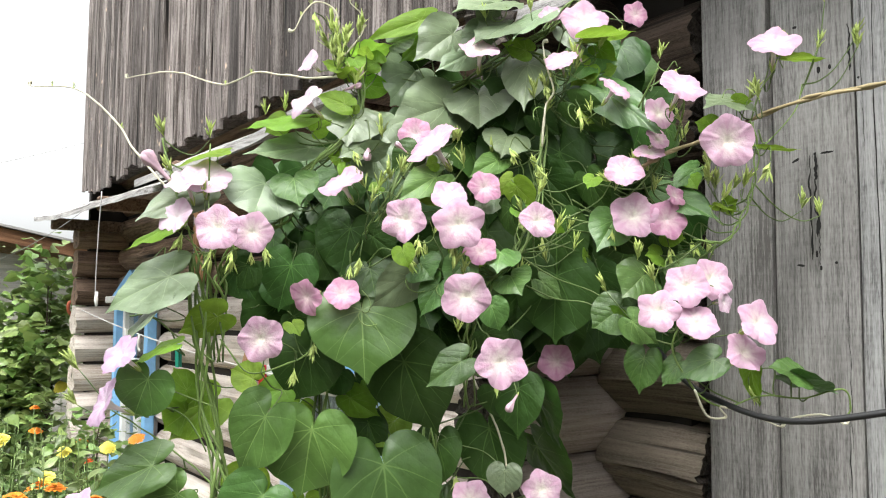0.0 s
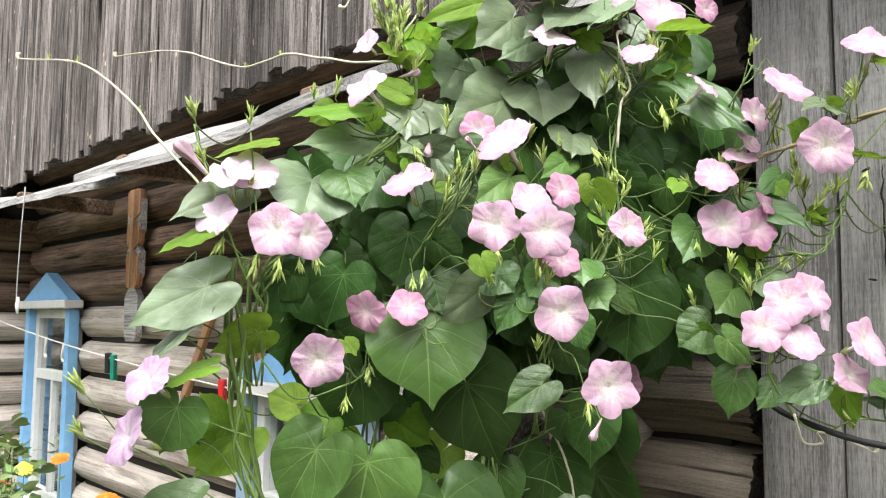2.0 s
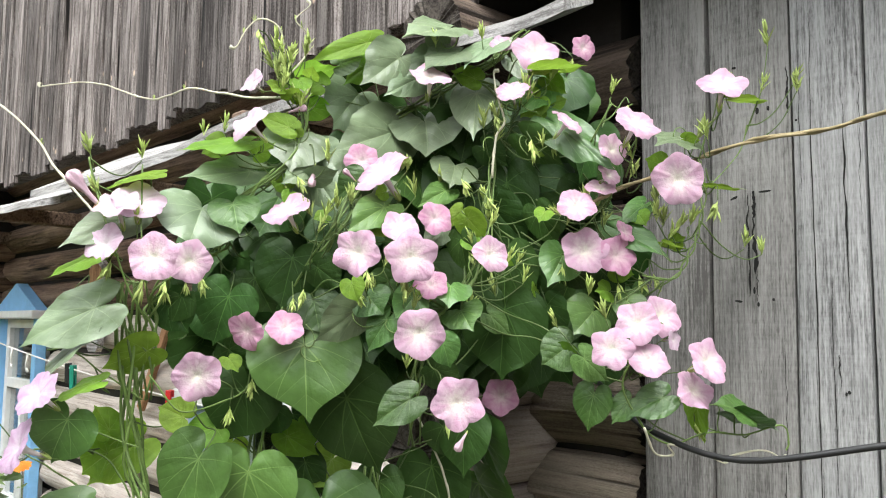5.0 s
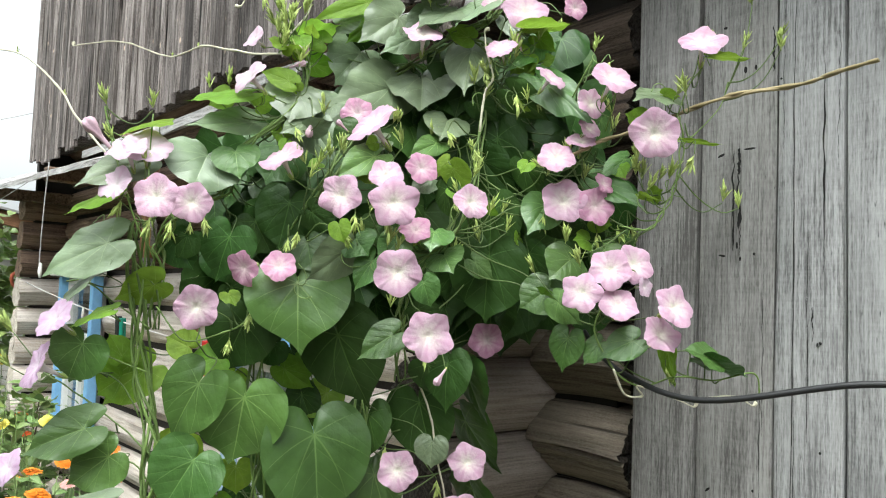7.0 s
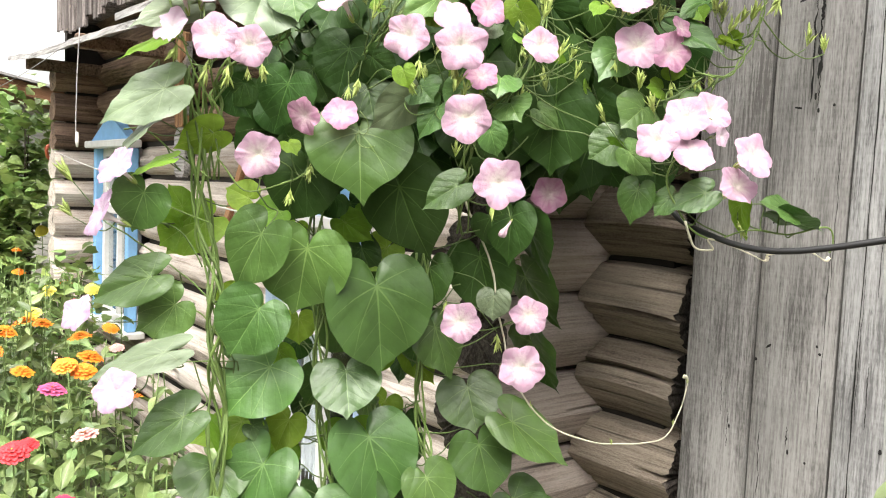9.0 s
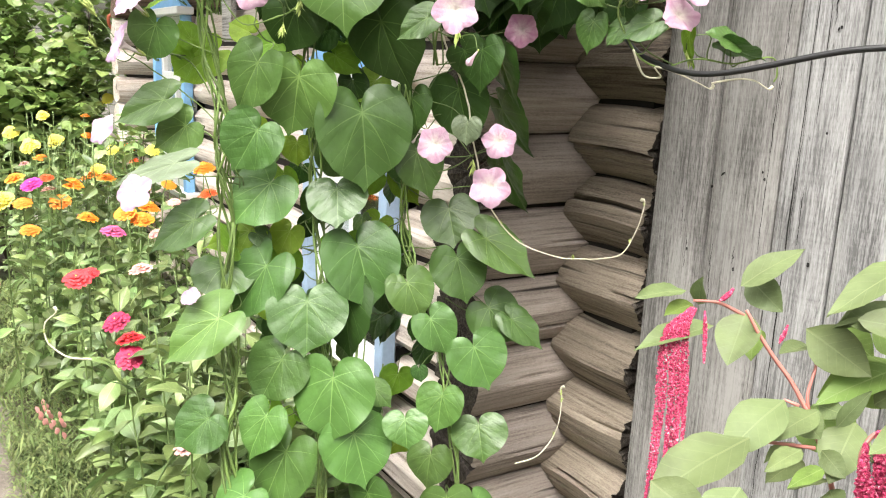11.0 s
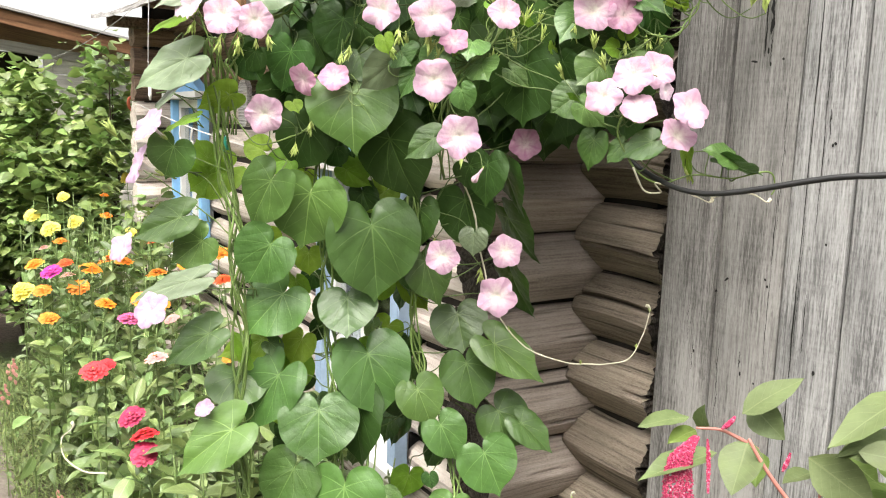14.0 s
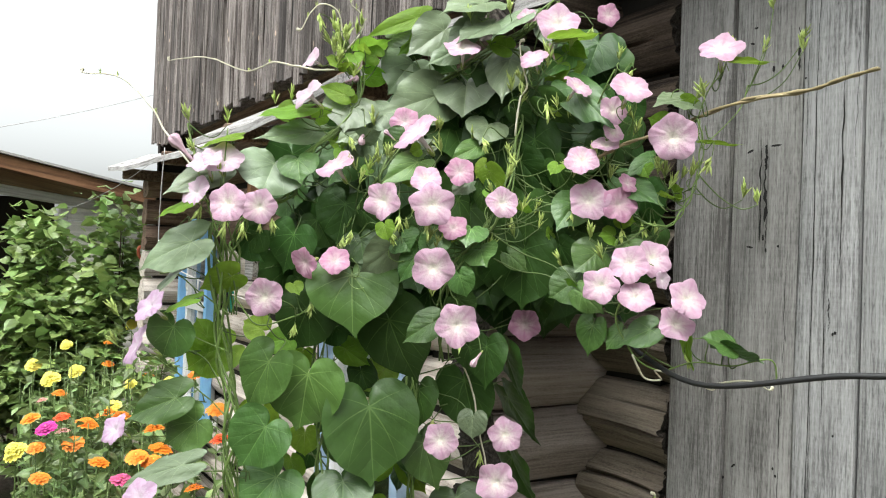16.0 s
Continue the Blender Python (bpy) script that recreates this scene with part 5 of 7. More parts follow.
leaf((0.094, 1.354, 1.602), (0.087, 1.316, 1.575), 0.072, 0, "n")
leaf((0.033, 1.338, 1.582), (0.006, 1.308, 1.551), 0.058, 10, "n")
leaf((-0.008, 1.330, 1.547), (-0.040, 1.334, 1.499), 0.055, 25, "n")
leaf((0.078, 1.320, 1.514), (0.092, 1.323, 1.475), 0.053, -17, "n")
leaf((0.170, 1.407, 1.556), (0.204, 1.410, 1.527), 0.046, -23, "n")
leaf((-0.044, 1.500, 2.047), (-0.143, 1.460, 1.999), 0.050, 30, "y")
leaf((-0.127, 1.440, 1.788), (-0.087, 1.410, 1.727), 0.072, 10, "p")
leaf((-0.010, 1.420, 1.766), (-0.078, 1.400, 1.745), 0.035, 25, "p")
leaf((-0.170, 1.460, 1.788), (-0.157, 1.440, 1.725), 0.067, -15, "p")
leaf((0.074, 1.460, 2.015), (0.029, 1.430, 1.971), 0.061, 20, "p")
leaf((0.185, 1.470, 1.748), (0.243, 1.460, 1.678), 0.094, 20, "d")
leaf((-0.028, 1.511, 2.015), (-0.086, 1.514, 1.977), 0.060, 27, "y")
leaf((0.097, 1.463, 2.068), (0.019, 1.402, 2.036), 0.104, 72, "p")
leaf((-0.153, 1.497, 1.977), (-0.090, 1.496, 1.993), 0.096, 64, "y")
leaf((-0.173, 1.414, 1.865), (-0.222, 1.413, 1.884), 0.046, 27, "y")
leaf((-0.097, 1.467, 1.837), (-0.142, 1.416, 1.780), 0.078, 20, "p")
leaf((-0.054, 1.405, 1.779), (-0.092, 1.407, 1.749), 0.063, 16, "d")
leaf((-0.221, 1.432, 1.614), (-0.191, 1.437, 1.555), 0.094, 11, "d")
leaf((-0.080, 1.405, 1.497), (-0.042, 1.408, 1.459), 0.072, 15, "d")
leaf((-0.330, 1.397, 1.582), (-0.368, 1.400, 1.543), 0.072, 15, "d")
leaf((0.223, 1.483, 2.023), (0.248, 1.448, 1.974), 0.047, -24, "p")
leaf((0.167, 1.457, 1.852), (0.208, 1.459, 1.822), 0.057, 21, "d")
leaf((0.305, 1.401, 1.633), (0.353, 1.403, 1.605), 0.055, 25, "d")
leaf((0.430, 1.392, 1.749), (0.380, 1.356, 1.714), 0.044, 26, "n")
leaf((-0.099, 1.423, 1.245), (-0.079, 1.411, 1.094), 0.196, -17, "n")
leaf((-0.290, 1.363, 1.206), (-0.337, 1.358, 1.127), 0.130, 12, "n")
leaf((-0.429, 1.366, 1.208), (-0.492, 1.364, 1.160), 0.097, 18, "n")
leaf((-0.277, 1.408, 1.099), (-0.347, 1.382, 1.019), 0.139, 17, "n")
leaf((-0.148, 1.434, 1.090), (-0.135, 1.382, 1.024), 0.126, 0, "n")
leaf((0.085, 1.500, 1.297), (0.110, 1.491, 1.190), 0.132, 19, "d")
leaf((0.108, 1.438, 1.234), (0.105, 1.434, 1.191), 0.063, 9, "p")
leaf((0.130, 1.424, 1.375), (0.123, 1.418, 1.291), 0.094, 21, "d")
leaf((0.176, 1.546, 1.259), (0.239, 1.537, 1.160), 0.174, 68, "d")
leaf((0.167, 1.477, 1.359), (0.202, 1.469, 1.264), 0.150, 68, "d")
leaf((0.007, 1.480, 1.167), (0.039, 1.472, 1.074), 0.111, -21, "n")
leaf((-0.008, 1.480, 1.275), (-0.020, 1.474, 1.187), 0.094, 22, "d")
leaf((0.075, 1.536, 1.044), (0.094, 1.499, 0.971), 0.128, 0, "n")
leaf((0.188, 1.509, 1.142), (0.228, 1.500, 1.044), 0.158, 66, "d")
leaf((-0.368, 1.393, 0.924), (-0.352, 1.325, 0.871), 0.132, 0, "n")
leaf((-0.190, 1.362, 0.872), (-0.181, 1.317, 0.776), 0.165, 0, "n")
leaf((-0.103, 1.433, 0.974), (-0.061, 1.401, 0.854), 0.168, -17, "n")
leaf((-0.281, 1.392, 0.932), (-0.351, 1.358, 0.822), 0.143, 22, "n")
leaf((0.002, 1.434, 0.903), (0.039, 1.416, 0.830), 0.107, -17, "n")
leaf((0.099, 1.503, 0.945), (0.126, 1.480, 0.855), 0.126, -16, "n")
leaf((0.158, 1.490, 0.994), (0.264, 1.475, 0.922), 0.108, -27, "n")
leaf((0.172, 1.525, 0.834), (0.238, 1.510, 0.766), 0.125, -16, "n")
leaf((0.223, 1.500, 0.818), (0.292, 1.488, 0.761), 0.081, -27, "n")
leaf((0.053, 1.432, 0.829), (0.093, 1.416, 0.761), 0.098, -18, "n")
leaf((0.146, 1.432, 0.774), (0.186, 1.412, 0.693), 0.131, -11, "n")
leaf((-0.127, 1.315, 0.733), (-0.130, 1.280, 0.608), 0.174, 15, "n")
leaf((-0.234, 1.335, 0.757), (-0.276, 1.310, 0.674), 0.136, 12, "n")
leaf((-0.122, 1.425, 0.871), (-0.115, 1.388, 0.739), 0.123, 27, "d")
leaf((-0.357, 1.251, 0.659), (-0.416, 1.232, 0.603), 0.116, 13, "n")
leaf((-0.248, 1.269, 0.664), (-0.283, 1.245, 0.584), 0.106, 20, "n")
leaf((-0.209, 1.271, 0.592), (-0.260, 1.236, 0.474), 0.159, 19, "n")
leaf((-0.082, 1.306, 0.622), (-0.047, 1.280, 0.522), 0.149, -14, "n")
leaf((0.017, 1.324, 0.652), (0.025, 1.296, 0.602), 0.092, 0, "n")
leaf((0.087, 1.351, 0.696), (0.079, 1.331, 0.625), 0.103, 13, "n")
leaf((0.164, 1.341, 0.641), (0.176, 1.306, 0.580), 0.115, 0, "n")
leaf((0.072, 1.295, 0.593), (0.064, 1.276, 0.526), 0.099, 12, "n")
leaf((0.109, 1.265, 0.519), (0.115, 1.245, 0.444), 0.110, -12, "n")
leaf((0.169, 1.295, 0.497), (0.218, 1.283, 0.445), 0.069, -25, "n")
leaf((-0.346, 1.290, 0.849), (-0.454, 1.263, 0.769), 0.132, 26, "n")
leaf((-0.394, 1.302, 1.037), (-0.481, 1.282, 0.981), 0.096, 26, "n")
leaf((-0.277, 1.217, 0.521), (-0.351, 1.191, 0.441), 0.117, 23, "n")
leaf((-0.050, 1.297, 0.500), (0.002, 1.277, 0.417), 0.086, 27, "d")
leaf((-0.420, 1.281, 1.145), (-0.544, 1.282, 1.101), 0.066, 35, "p")
leaf((-0.403, 1.445, 1.344), (-0.473, 1.426, 1.289), 0.092, 24, "y")
leaf((-0.241, 1.481, 1.174), (-0.239, 1.469, 1.129), 0.069, 10, "y")
leaf((-0.328, 1.436, 0.993), (-0.422, 1.422, 0.960), 0.086, 27, "y")
leaf((-0.249, 1.457, 0.993), (-0.271, 1.441, 0.940), 0.079, 14, "y")
leaf((-0.088, 1.522, 1.306), (-0.145, 1.508, 1.264), 0.081, 21, "y")
leaf((-0.033, 1.542, 1.106), (0.007, 1.528, 1.048), 0.073, 24, "y")
leaf((-0.306, 1.420, 0.991), (-0.275, 1.416, 0.969), 0.046, -19, "n")
leaf((-0.052, 1.379, 0.689), (-0.015, 1.371, 0.656), 0.060, -20, "n")
leaf((0.035, 1.399, 0.731), (0.040, 1.392, 0.705), 0.038, 13, "d")
leaf((-0.347, 1.413, 0.960), (-0.385, 1.427, 1.015), 0.056, 28, "y")
leaf((-0.275, 1.435, 1.370), (-0.334, 1.435, 1.360), 0.066, 22, "y")
leaf((-0.163, 1.477, 1.352), (-0.113, 1.480, 1.317), 0.063, 23, "y")
leaf((-0.442, 1.442, 1.330), (-0.474, 1.424, 1.303), 0.081, 0, "y")
leaf((-0.439, 1.430, 1.369), (-0.459, 1.427, 1.408), 0.053, 18, "y")
leaf((-0.425, 1.445, 1.355), (-0.473, 1.443, 1.314), 0.093, 8, "y")
leaf((-0.325, 1.426, 1.389), (-0.364, 1.429, 1.407), 0.061, 11, "y")
leaf((-0.184, 1.412, 1.932), (-0.213, 1.411, 1.944), 0.048, 63, "y")
leaf((-0.144, 1.524, 1.931), (-0.096, 1.525, 1.921), 0.053, 22, "y")
leaf((-0.125, 1.483, 1.962), (-0.162, 1.482, 1.983), 0.047, 22, "y")
leaf((-0.165, 1.429, 1.854), (-0.195, 1.428, 1.873), 0.044, 18, "y")
leaf((-0.090, 1.496, 2.004), (-0.048, 1.494, 2.020), 0.047, -23, "p")
leaf((-0.071, 1.544, 1.998), (-0.028, 1.546, 1.982), 0.058, 17, "d")
leaf((-0.142, 1.413, 1.790), (-0.177, 1.381, 1.768), 0.047, 21, "p")
leaf((-0.127, 1.409, 1.781), (-0.091, 1.378, 1.788), 0.042, 20, "p")
leaf((-0.282, 1.418, 1.835), (-0.311, 1.420, 1.815), 0.044, 18, "y")
leaf((-0.220, 1.403, 1.817), (-0.191, 1.402, 1.832), 0.038, 20, "y")
leaf((0.085, 1.445, 2.035), (0.055, 1.444, 2.055), 0.045, 18, "p")
leaf((0.147, 1.455, 1.976), (0.106, 1.454, 1.991), 0.046, 23, "y")
leaf((0.274, 1.428, 1.973), (0.305, 1.430, 1.948), 0.045, 21, "y")
leaf((0.253, 1.422, 1.935), (0.223, 1.425, 1.905), 0.053, 18, "y")
leaf((-0.023, 1.374, 1.705), (-0.052, 1.372, 1.734), 0.043, 22, "d")
leaf((-0.118, 1.384, 1.630), (-0.080, 1.386, 1.601), 0.061, 16, "d")
leaf((-0.004, 1.375, 1.610), (-0.032, 1.377, 1.582), 0.059, 8, "d")
leaf((0.072, 1.368, 1.470), (0.109, 1.370, 1.442), 0.060, 16, "d")
leaf((0.095, 1.435, 1.372), (0.143, 1.438, 1.323), 0.085, 18, "d")
leaf((-0.182, 1.462, 1.397), (-0.221, 1.464, 1.367), 0.074, 9, "d")
leaf((-0.144, 1.483, 1.366), (-0.123, 1.486, 1.326), 0.064, 11, "y")
leaf((-0.350, 1.401, 1.572), (-0.321, 1.405, 1.524), 0.073, 16, "d")
leaf((-0.260, 1.445, 1.496), (-0.220, 1.447, 1.467), 0.064, 16, "d")
leaf((0.232, 1.430, 1.636), (0.252, 1.433, 1.587), 0.055, 23, "d")
leaf((0.267, 1.408, 1.576), (0.296, 1.412, 1.518), 0.066, 24, "d")
leaf((0.362, 1.398, 1.633), (0.400, 1.401, 1.595), 0.055, 24, "d")
leaf((-0.156, 1.501, 1.385), (-0.133, 1.496, 1.325), 0.078, 19, "d")
leaf((-0.217, 1.491, 1.413), (-0.175, 1.487, 1.375), 0.068, 20, "d")
leaf((-0.254, 1.483, 1.341), (-0.273, 1.480, 1.299), 0.064, 11, "y")
leaf((-0.133, 1.511, 1.303), (-0.110, 1.505, 1.242), 0.070, 22, "d")
flower((-0.345, 1.249, 1.631), (-0.101, -0.980, 0.172), 0.074, "n")
flower((-0.307, 1.320, 1.631), (0.199, -0.977, 0.074), 0.069, "n")
flower((-0.059, 1.236, 1.643), (-0.351, -0.934, 0.074), 0.072, "n")
flower((0.009, 1.316, 1.692), (-0.002, -0.903, 0.430), 0.060, "n")
flower((0.025, 1.286, 1.642), (0.099, -0.992, 0.072), 0.085, "n")
flower((0.069, 1.358, 1.713), (0.198, -0.940, 0.277), 0.060, "m")
flower((0.035, 1.244, 1.527), (-0.000, -1.000, -0.029), 0.078, "n")
flower((0.085, 1.196, 1.432), (0.099, -0.992, 0.072), 0.078, "n")
flower((-0.287, 1.309, 1.460), (0.100, -0.992, -0.078), 0.075, "n")
flower((-0.224, 1.346, 1.526), (-0.499, -0.824, -0.269), 0.064, "m")
flower((-0.164, 1.351, 1.535), (0.097, -0.839, 0.536), 0.061, "m")
flower((-0.168, 1.337, 1.718), (-0.354, -0.619, 0.701), 0.078, "n")
flower((-0.022, 1.368, 1.789), (-0.554, -0.509, 0.659), 0.101, "n")
flower((-0.050, 1.422, 1.817), (-0.001, -0.975, 0.223), 0.061, "m")
flower((-0.230, 1.343, 1.853), (-0.603, -0.575, 0.553), 0.071, "p")
flower((-0.230, 1.367, 1.927), (-0.602, -0.662, 0.446), 0.046, "p")
flower((0.063, 1.398, 1.962), (0.046, -0.660, 0.750), 0.078, "n")
flower((0.247, 1.410, 2.017), (-0.002, -0.903, 0.430), 0.089, "n")
flower((0.201, 1.390, 1.940), (-0.304, -0.701, 0.645), 0.060, "n")
flower((0.349, 1.463, 2.048), (0.199, -0.972, 0.124), 0.049, "m")
flower((0.285, 1.341, 1.877), (0.496, -0.564, 0.660), 0.060, "n")
flower((0.370, 1.255, 1.858), (0.196, -0.720, 0.666), 0.077, "n")
flower((0.347, 1.302, 1.825), (0.298, -0.912, 0.280), 0.056, "n")
flower((0.351, 1.330, 1.789), (0.397, -0.805, 0.440), 0.044, "n")
flower((0.339, 1.338, 1.769), (-0.004, -0.593, 0.806), 0.054, "n")
flower((0.295, 1.329, 1.737), (-0.103, -0.870, 0.482), 0.066, "n")
flower((0.313, 1.344, 1.665), (-0.102, -0.956, 0.275), 0.080, "n")
flower((0.369, 1.344, 1.658), (0.199, -0.964, 0.175), 0.069, "m")
flower((0.453, 1.291, 1.777), (-0.000, -1.000, -0.029), 0.088, "n")
flower((0.531, 1.296, 1.940), (-0.204, -0.688, 0.697), 0.084, "n")
flower((0.382, 1.292, 1.548), (-0.153, -0.863, 0.265), 0.073, "n")
flower((0.427, 1.304, 1.560), (0.197, -0.820, 0.296), 0.070, "n")
flower((0.330, 1.264, 1.508), (-0.202, -0.880, 0.237), 0.069, "n")
flower((0.395, 1.282, 1.491), (-0.004, -0.593, 0.443), 0.068, "n")
flower((0.480, 1.253, 1.491), (0.297, -0.748, 0.327), 0.075, "n")
flower((0.466, 1.274, 1.446), (0.296, -0.582, 0.417), 0.071, "n")
flower((0.444, 1.299, 1.522), (0.599, -0.788, 0.078), 0.037, "p")
flower((0.153, 1.313, 1.652), (0.348, -0.894, 0.282), 0.063, "n")
flower((0.204, 1.488, 1.417), (-0.000, -1.000, 0.021), 0.067, "m")
flower((-0.516, 1.323, 1.436), (-0.503, -0.622, 0.600), 0.077, "q")
flower((-0.543, 1.329, 1.358), (-0.752, -0.519, 0.406), 0.086, "q")
flower((-0.415, 1.319, 1.715), (-0.104, -0.583, 0.806), 0.073, "p")
flower((-0.431, 1.316, 1.656), (-0.302, -0.849, 0.432), 0.065, "p")
flower((-0.387, 1.334, 1.724), (0.196, -0.739, 0.644), 0.083, "p")
flower((0.061, 1.339, 1.605), (-0.003, -0.845, 0.535), 0.057, "m")
flower((-0.162, 1.438, 1.936), (-0.002, -0.903, 0.430), 0.042, "p")
flower((0.048, 1.392, 1.193), (-0.133, -0.976, 0.171), 0.072, "n")
flower((0.173, 1.444, 1.200), (0.117, -0.976, 0.181), 0.070, "n")
flower((0.159, 1.406, 1.114), (-0.031, -0.992, 0.126), 0.083, "n")
flower((-0.567, 1.307, 1.199), (-0.441, -0.750, 0.492), 0.066, "q")
flower((-0.480, 1.232, 1.096), (-0.242, -0.855, 0.458), 0.073, "q")
flower((-0.404, 1.298, 0.888), (-0.184, -0.691, 0.699), 0.040, "q")
flower((0.185, 1.412, 2.028), (-0.202, -0.880, 0.431), 0.040, "n")
flower((0.383, 1.349, 1.699), (0.497, -0.745, 0.445), 0.043, "m")
buds((-0.474, 1.368, 1.806), (-0.211, -0.382, 0.900))
buds((-0.395, 1.374, 1.800), (0.100, -0.388, 0.916))
buds((-0.304, 1.385, 1.842), (-0.005, -0.390, 0.921))
buds((-0.271, 1.388, 1.853), (0.223, -0.413, 0.883))
buds((-0.089, 1.356, 1.726), (-0.005, -0.390, 0.921))
buds((-0.106, 1.356, 1.712), (0.223, -0.413, 0.883))
buds((-0.126, 1.361, 1.692), (-0.336, -0.400, 0.853))
buds((0.015, 1.401, 1.764), (0.362, -0.433, 0.825))
buds((0.085, 1.446, 1.788), (0.112, -0.421, 0.900))
buds((0.158, 1.424, 1.759), (-0.005, -0.362, 0.932))
buds((0.168, 1.422, 1.728), (0.100, -0.388, 0.916))
buds((0.160, 1.437, 1.888), (-0.110, -0.388, 0.915))
buds((0.182, 1.429, 1.860), (0.250, -0.450, 0.857))
buds((0.358, 1.336, 1.928), (0.100, -0.388, 0.916))
buds((0.223, 1.419, 1.924), (-0.005, -0.390, 0.921))
buds((0.234, 1.413, 1.912), (0.223, -0.413, 0.883))
buds((0.279, 1.388, 1.730), (-0.819, -0.439, 0.370))
buds((0.377, 1.367, 1.607), (0.005, -0.240, -0.971))
buds((0.414, 1.364, 1.621), (0.233, -0.269, -0.935))
buds((0.436, 1.361, 1.626), (0.110, -0.239, -0.965))
buds((0.451, 1.359, 1.715), (-0.005, -0.390, 0.921))
buds((0.483, 1.356, 1.715), (0.327, -0.400, 0.856))
buds((0.500, 1.355, 1.717), (0.202, -0.382, 0.902))
buds((0.555, 1.345, 1.918), (0.100, -0.388, 0.916))
buds((0.693, 1.351, 1.975), (0.100, -0.388, 0.916))
buds((-0.458, 1.363, 1.740), (-0.336, -0.400, 0.853))
buds((-0.418, 1.338, 1.624), (-0.202, -0.235, -0.951))
buds((-0.347, 1.350, 1.597), (0.005, -0.240, -0.971))
buds((-0.319, 1.367, 1.599), (0.211, -0.235, -0.949))
buds((-0.297, 1.376, 1.604), (0.233, -0.269, -0.935))
buds((-0.216, 1.390, 1.444), (0.005, -0.240, -0.971))
buds((-0.249, 1.394, 1.402), (0.005, -0.240, -0.971))
buds((0.025, 1.348, 1.475), (-0.005, -0.390, 0.921))
buds((0.086, 1.301, 1.403), (0.005, -0.240, -0.971))
buds((-0.194, 1.408, 1.999), (-0.005, -0.390, 0.921))
buds((-0.173, 1.420, 1.988), (0.327, -0.400, 0.856))
buds((-0.199, 1.410, 1.964), (-0.428, -0.384, 0.818))
buds((-0.185, 1.420, 1.942), (-0.005, -0.390, 0.921))
buds((-0.146, 1.426, 2.011), (0.202, -0.382, 0.902))
buds((-0.621, 1.410, 1.410), (-0.547, -0.226, 0.806))
buds((-0.619, 1.406, 1.350), (-0.589, -0.254, 0.767))
buds((-0.533, 1.404, 1.383), (0.582, -0.492, -0.647))
buds((0.026, 1.473, 1.210), (0.028, -0.423, -0.906))
buds((0.122, 1.492, 1.153), (0.030, -0.389, -0.921))
buds((-0.076, 1.301, 1.658), (0.005, -0.240, -0.971))
buds((-0.040, 1.329, 1.620), (0.005, -0.240, -0.971))
buds((0.015, 1.350, 1.618), (0.110, -0.239, -0.965))
buds((0.039, 1.410, 1.760), (0.223, -0.413, 0.883))
buds((0.134, 1.377, 1.673), (-0.336, -0.400, 0.853))
buds((0.498, 1.343, 1.382), (0.290, -0.359, -0.887))
buds((0.267, 1.392, 1.857), (0.290, -0.359, -0.887))
buds((0.595, 1.356, 1.682), (0.100, -0.388, 0.916))
buds((-0.488, 1.369, 1.584), (-0.508, -0.322, -0.799))
buds((-0.397, 1.337, 1.679), (0.112, -0.421, 0.900))
buds((-0.376, 1.337, 1.601), (-0.100, -0.239, -0.966))
furled((-0.449, 1.340, 1.717), (-0.651, -0.217, 0.727), 0.063)
furled((-0.127, 1.408, 1.799), (-0.154, -0.193, -0.969), 0.037)
furled((-0.062, 1.371, 1.772), (-0.705, -0.427, 0.567), 0.026)
furled((0.243, 1.423, 1.945), (-0.405, -0.363, 0.839), 0.034)
furled((-0.276, 1.325, 1.462), (-0.873, -0.402, 0.277), 0.026)
furled((0.122, 1.355, 1.371), (-0.524, -0.343, -0.780), 0.034)
furled((-0.174, 1.421, 1.892), (0.922, -0.319, 0.218), 0.033)
stem("main_stem", [(-0.408, 1.367, 1.600), (-0.397, 1.412, 1.354), (-0.365, 1.392, 1.193), (-0.362, 1.393, 1.023), (-0.345, 1.348, 0.820), (-0.328, 1.295, 0.667), (-0.315, 1.247, 0.514), (-0.301, 1.200, 0.363), (-0.285, 1.133, 0.148)], 0.0042, 6)
stem("main_stem", [(-0.197, 1.474, 1.319), (-0.197, 1.452, 1.173), (-0.187, 1.450, 0.997), (-0.165, 1.411, 0.823), (-0.152, 1.361, 0.677), (-0.145, 1.298, 0.500), (-0.130, 1.253, 0.368), (-0.111, 1.173, 0.129)], 0.0040, 4)
stem("main_stem", [(-0.023, 1.470, 1.303), (-0.018, 1.491, 1.142), (-0.011, 1.504, 0.983), (0.022, 1.486, 0.876), (0.068, 1.482, 0.802), (0.095, 1.418, 0.683), (0.115, 1.359, 0.579), (0.128, 1.269, 0.378), (0.148, 1.184, 0.143)], 0.0035, 3)
stem("main_stem", [(-0.096, 1.478, 1.021), (-0.085, 1.461, 0.876), (-0.089, 1.392, 0.720), (-0.073, 1.360, 0.631), (-0.056, 1.302, 0.478), (-0.053, 1.253, 0.347), (-0.033, 1.180, 0.131)], 0.0028, 2)
stem("main_stem", [(-0.381, 1.407, 1.419), (-0.375, 1.392, 1.533), (-0.363, 1.377, 1.580), (-0.335, 1.374, 1.628), (-0.276, 1.410, 1.660), (-0.259, 1.413, 1.720), (-0.181, 1.410, 1.799), (-0.150, 1.471, 1.916), (-0.197, 1.429, 1.996)], 0.0035, 3)
stem("main_stem", [(-0.219, 1.458, 1.300), (-0.189, 1.433, 1.496), (-0.139, 1.407, 1.612), (-0.063, 1.402, 1.749), (-0.027, 1.511, 1.875), (0.078, 1.501, 1.958), (0.180, 1.475, 2.014), (0.213, 1.487, 2.061)], 0.0035, 3)
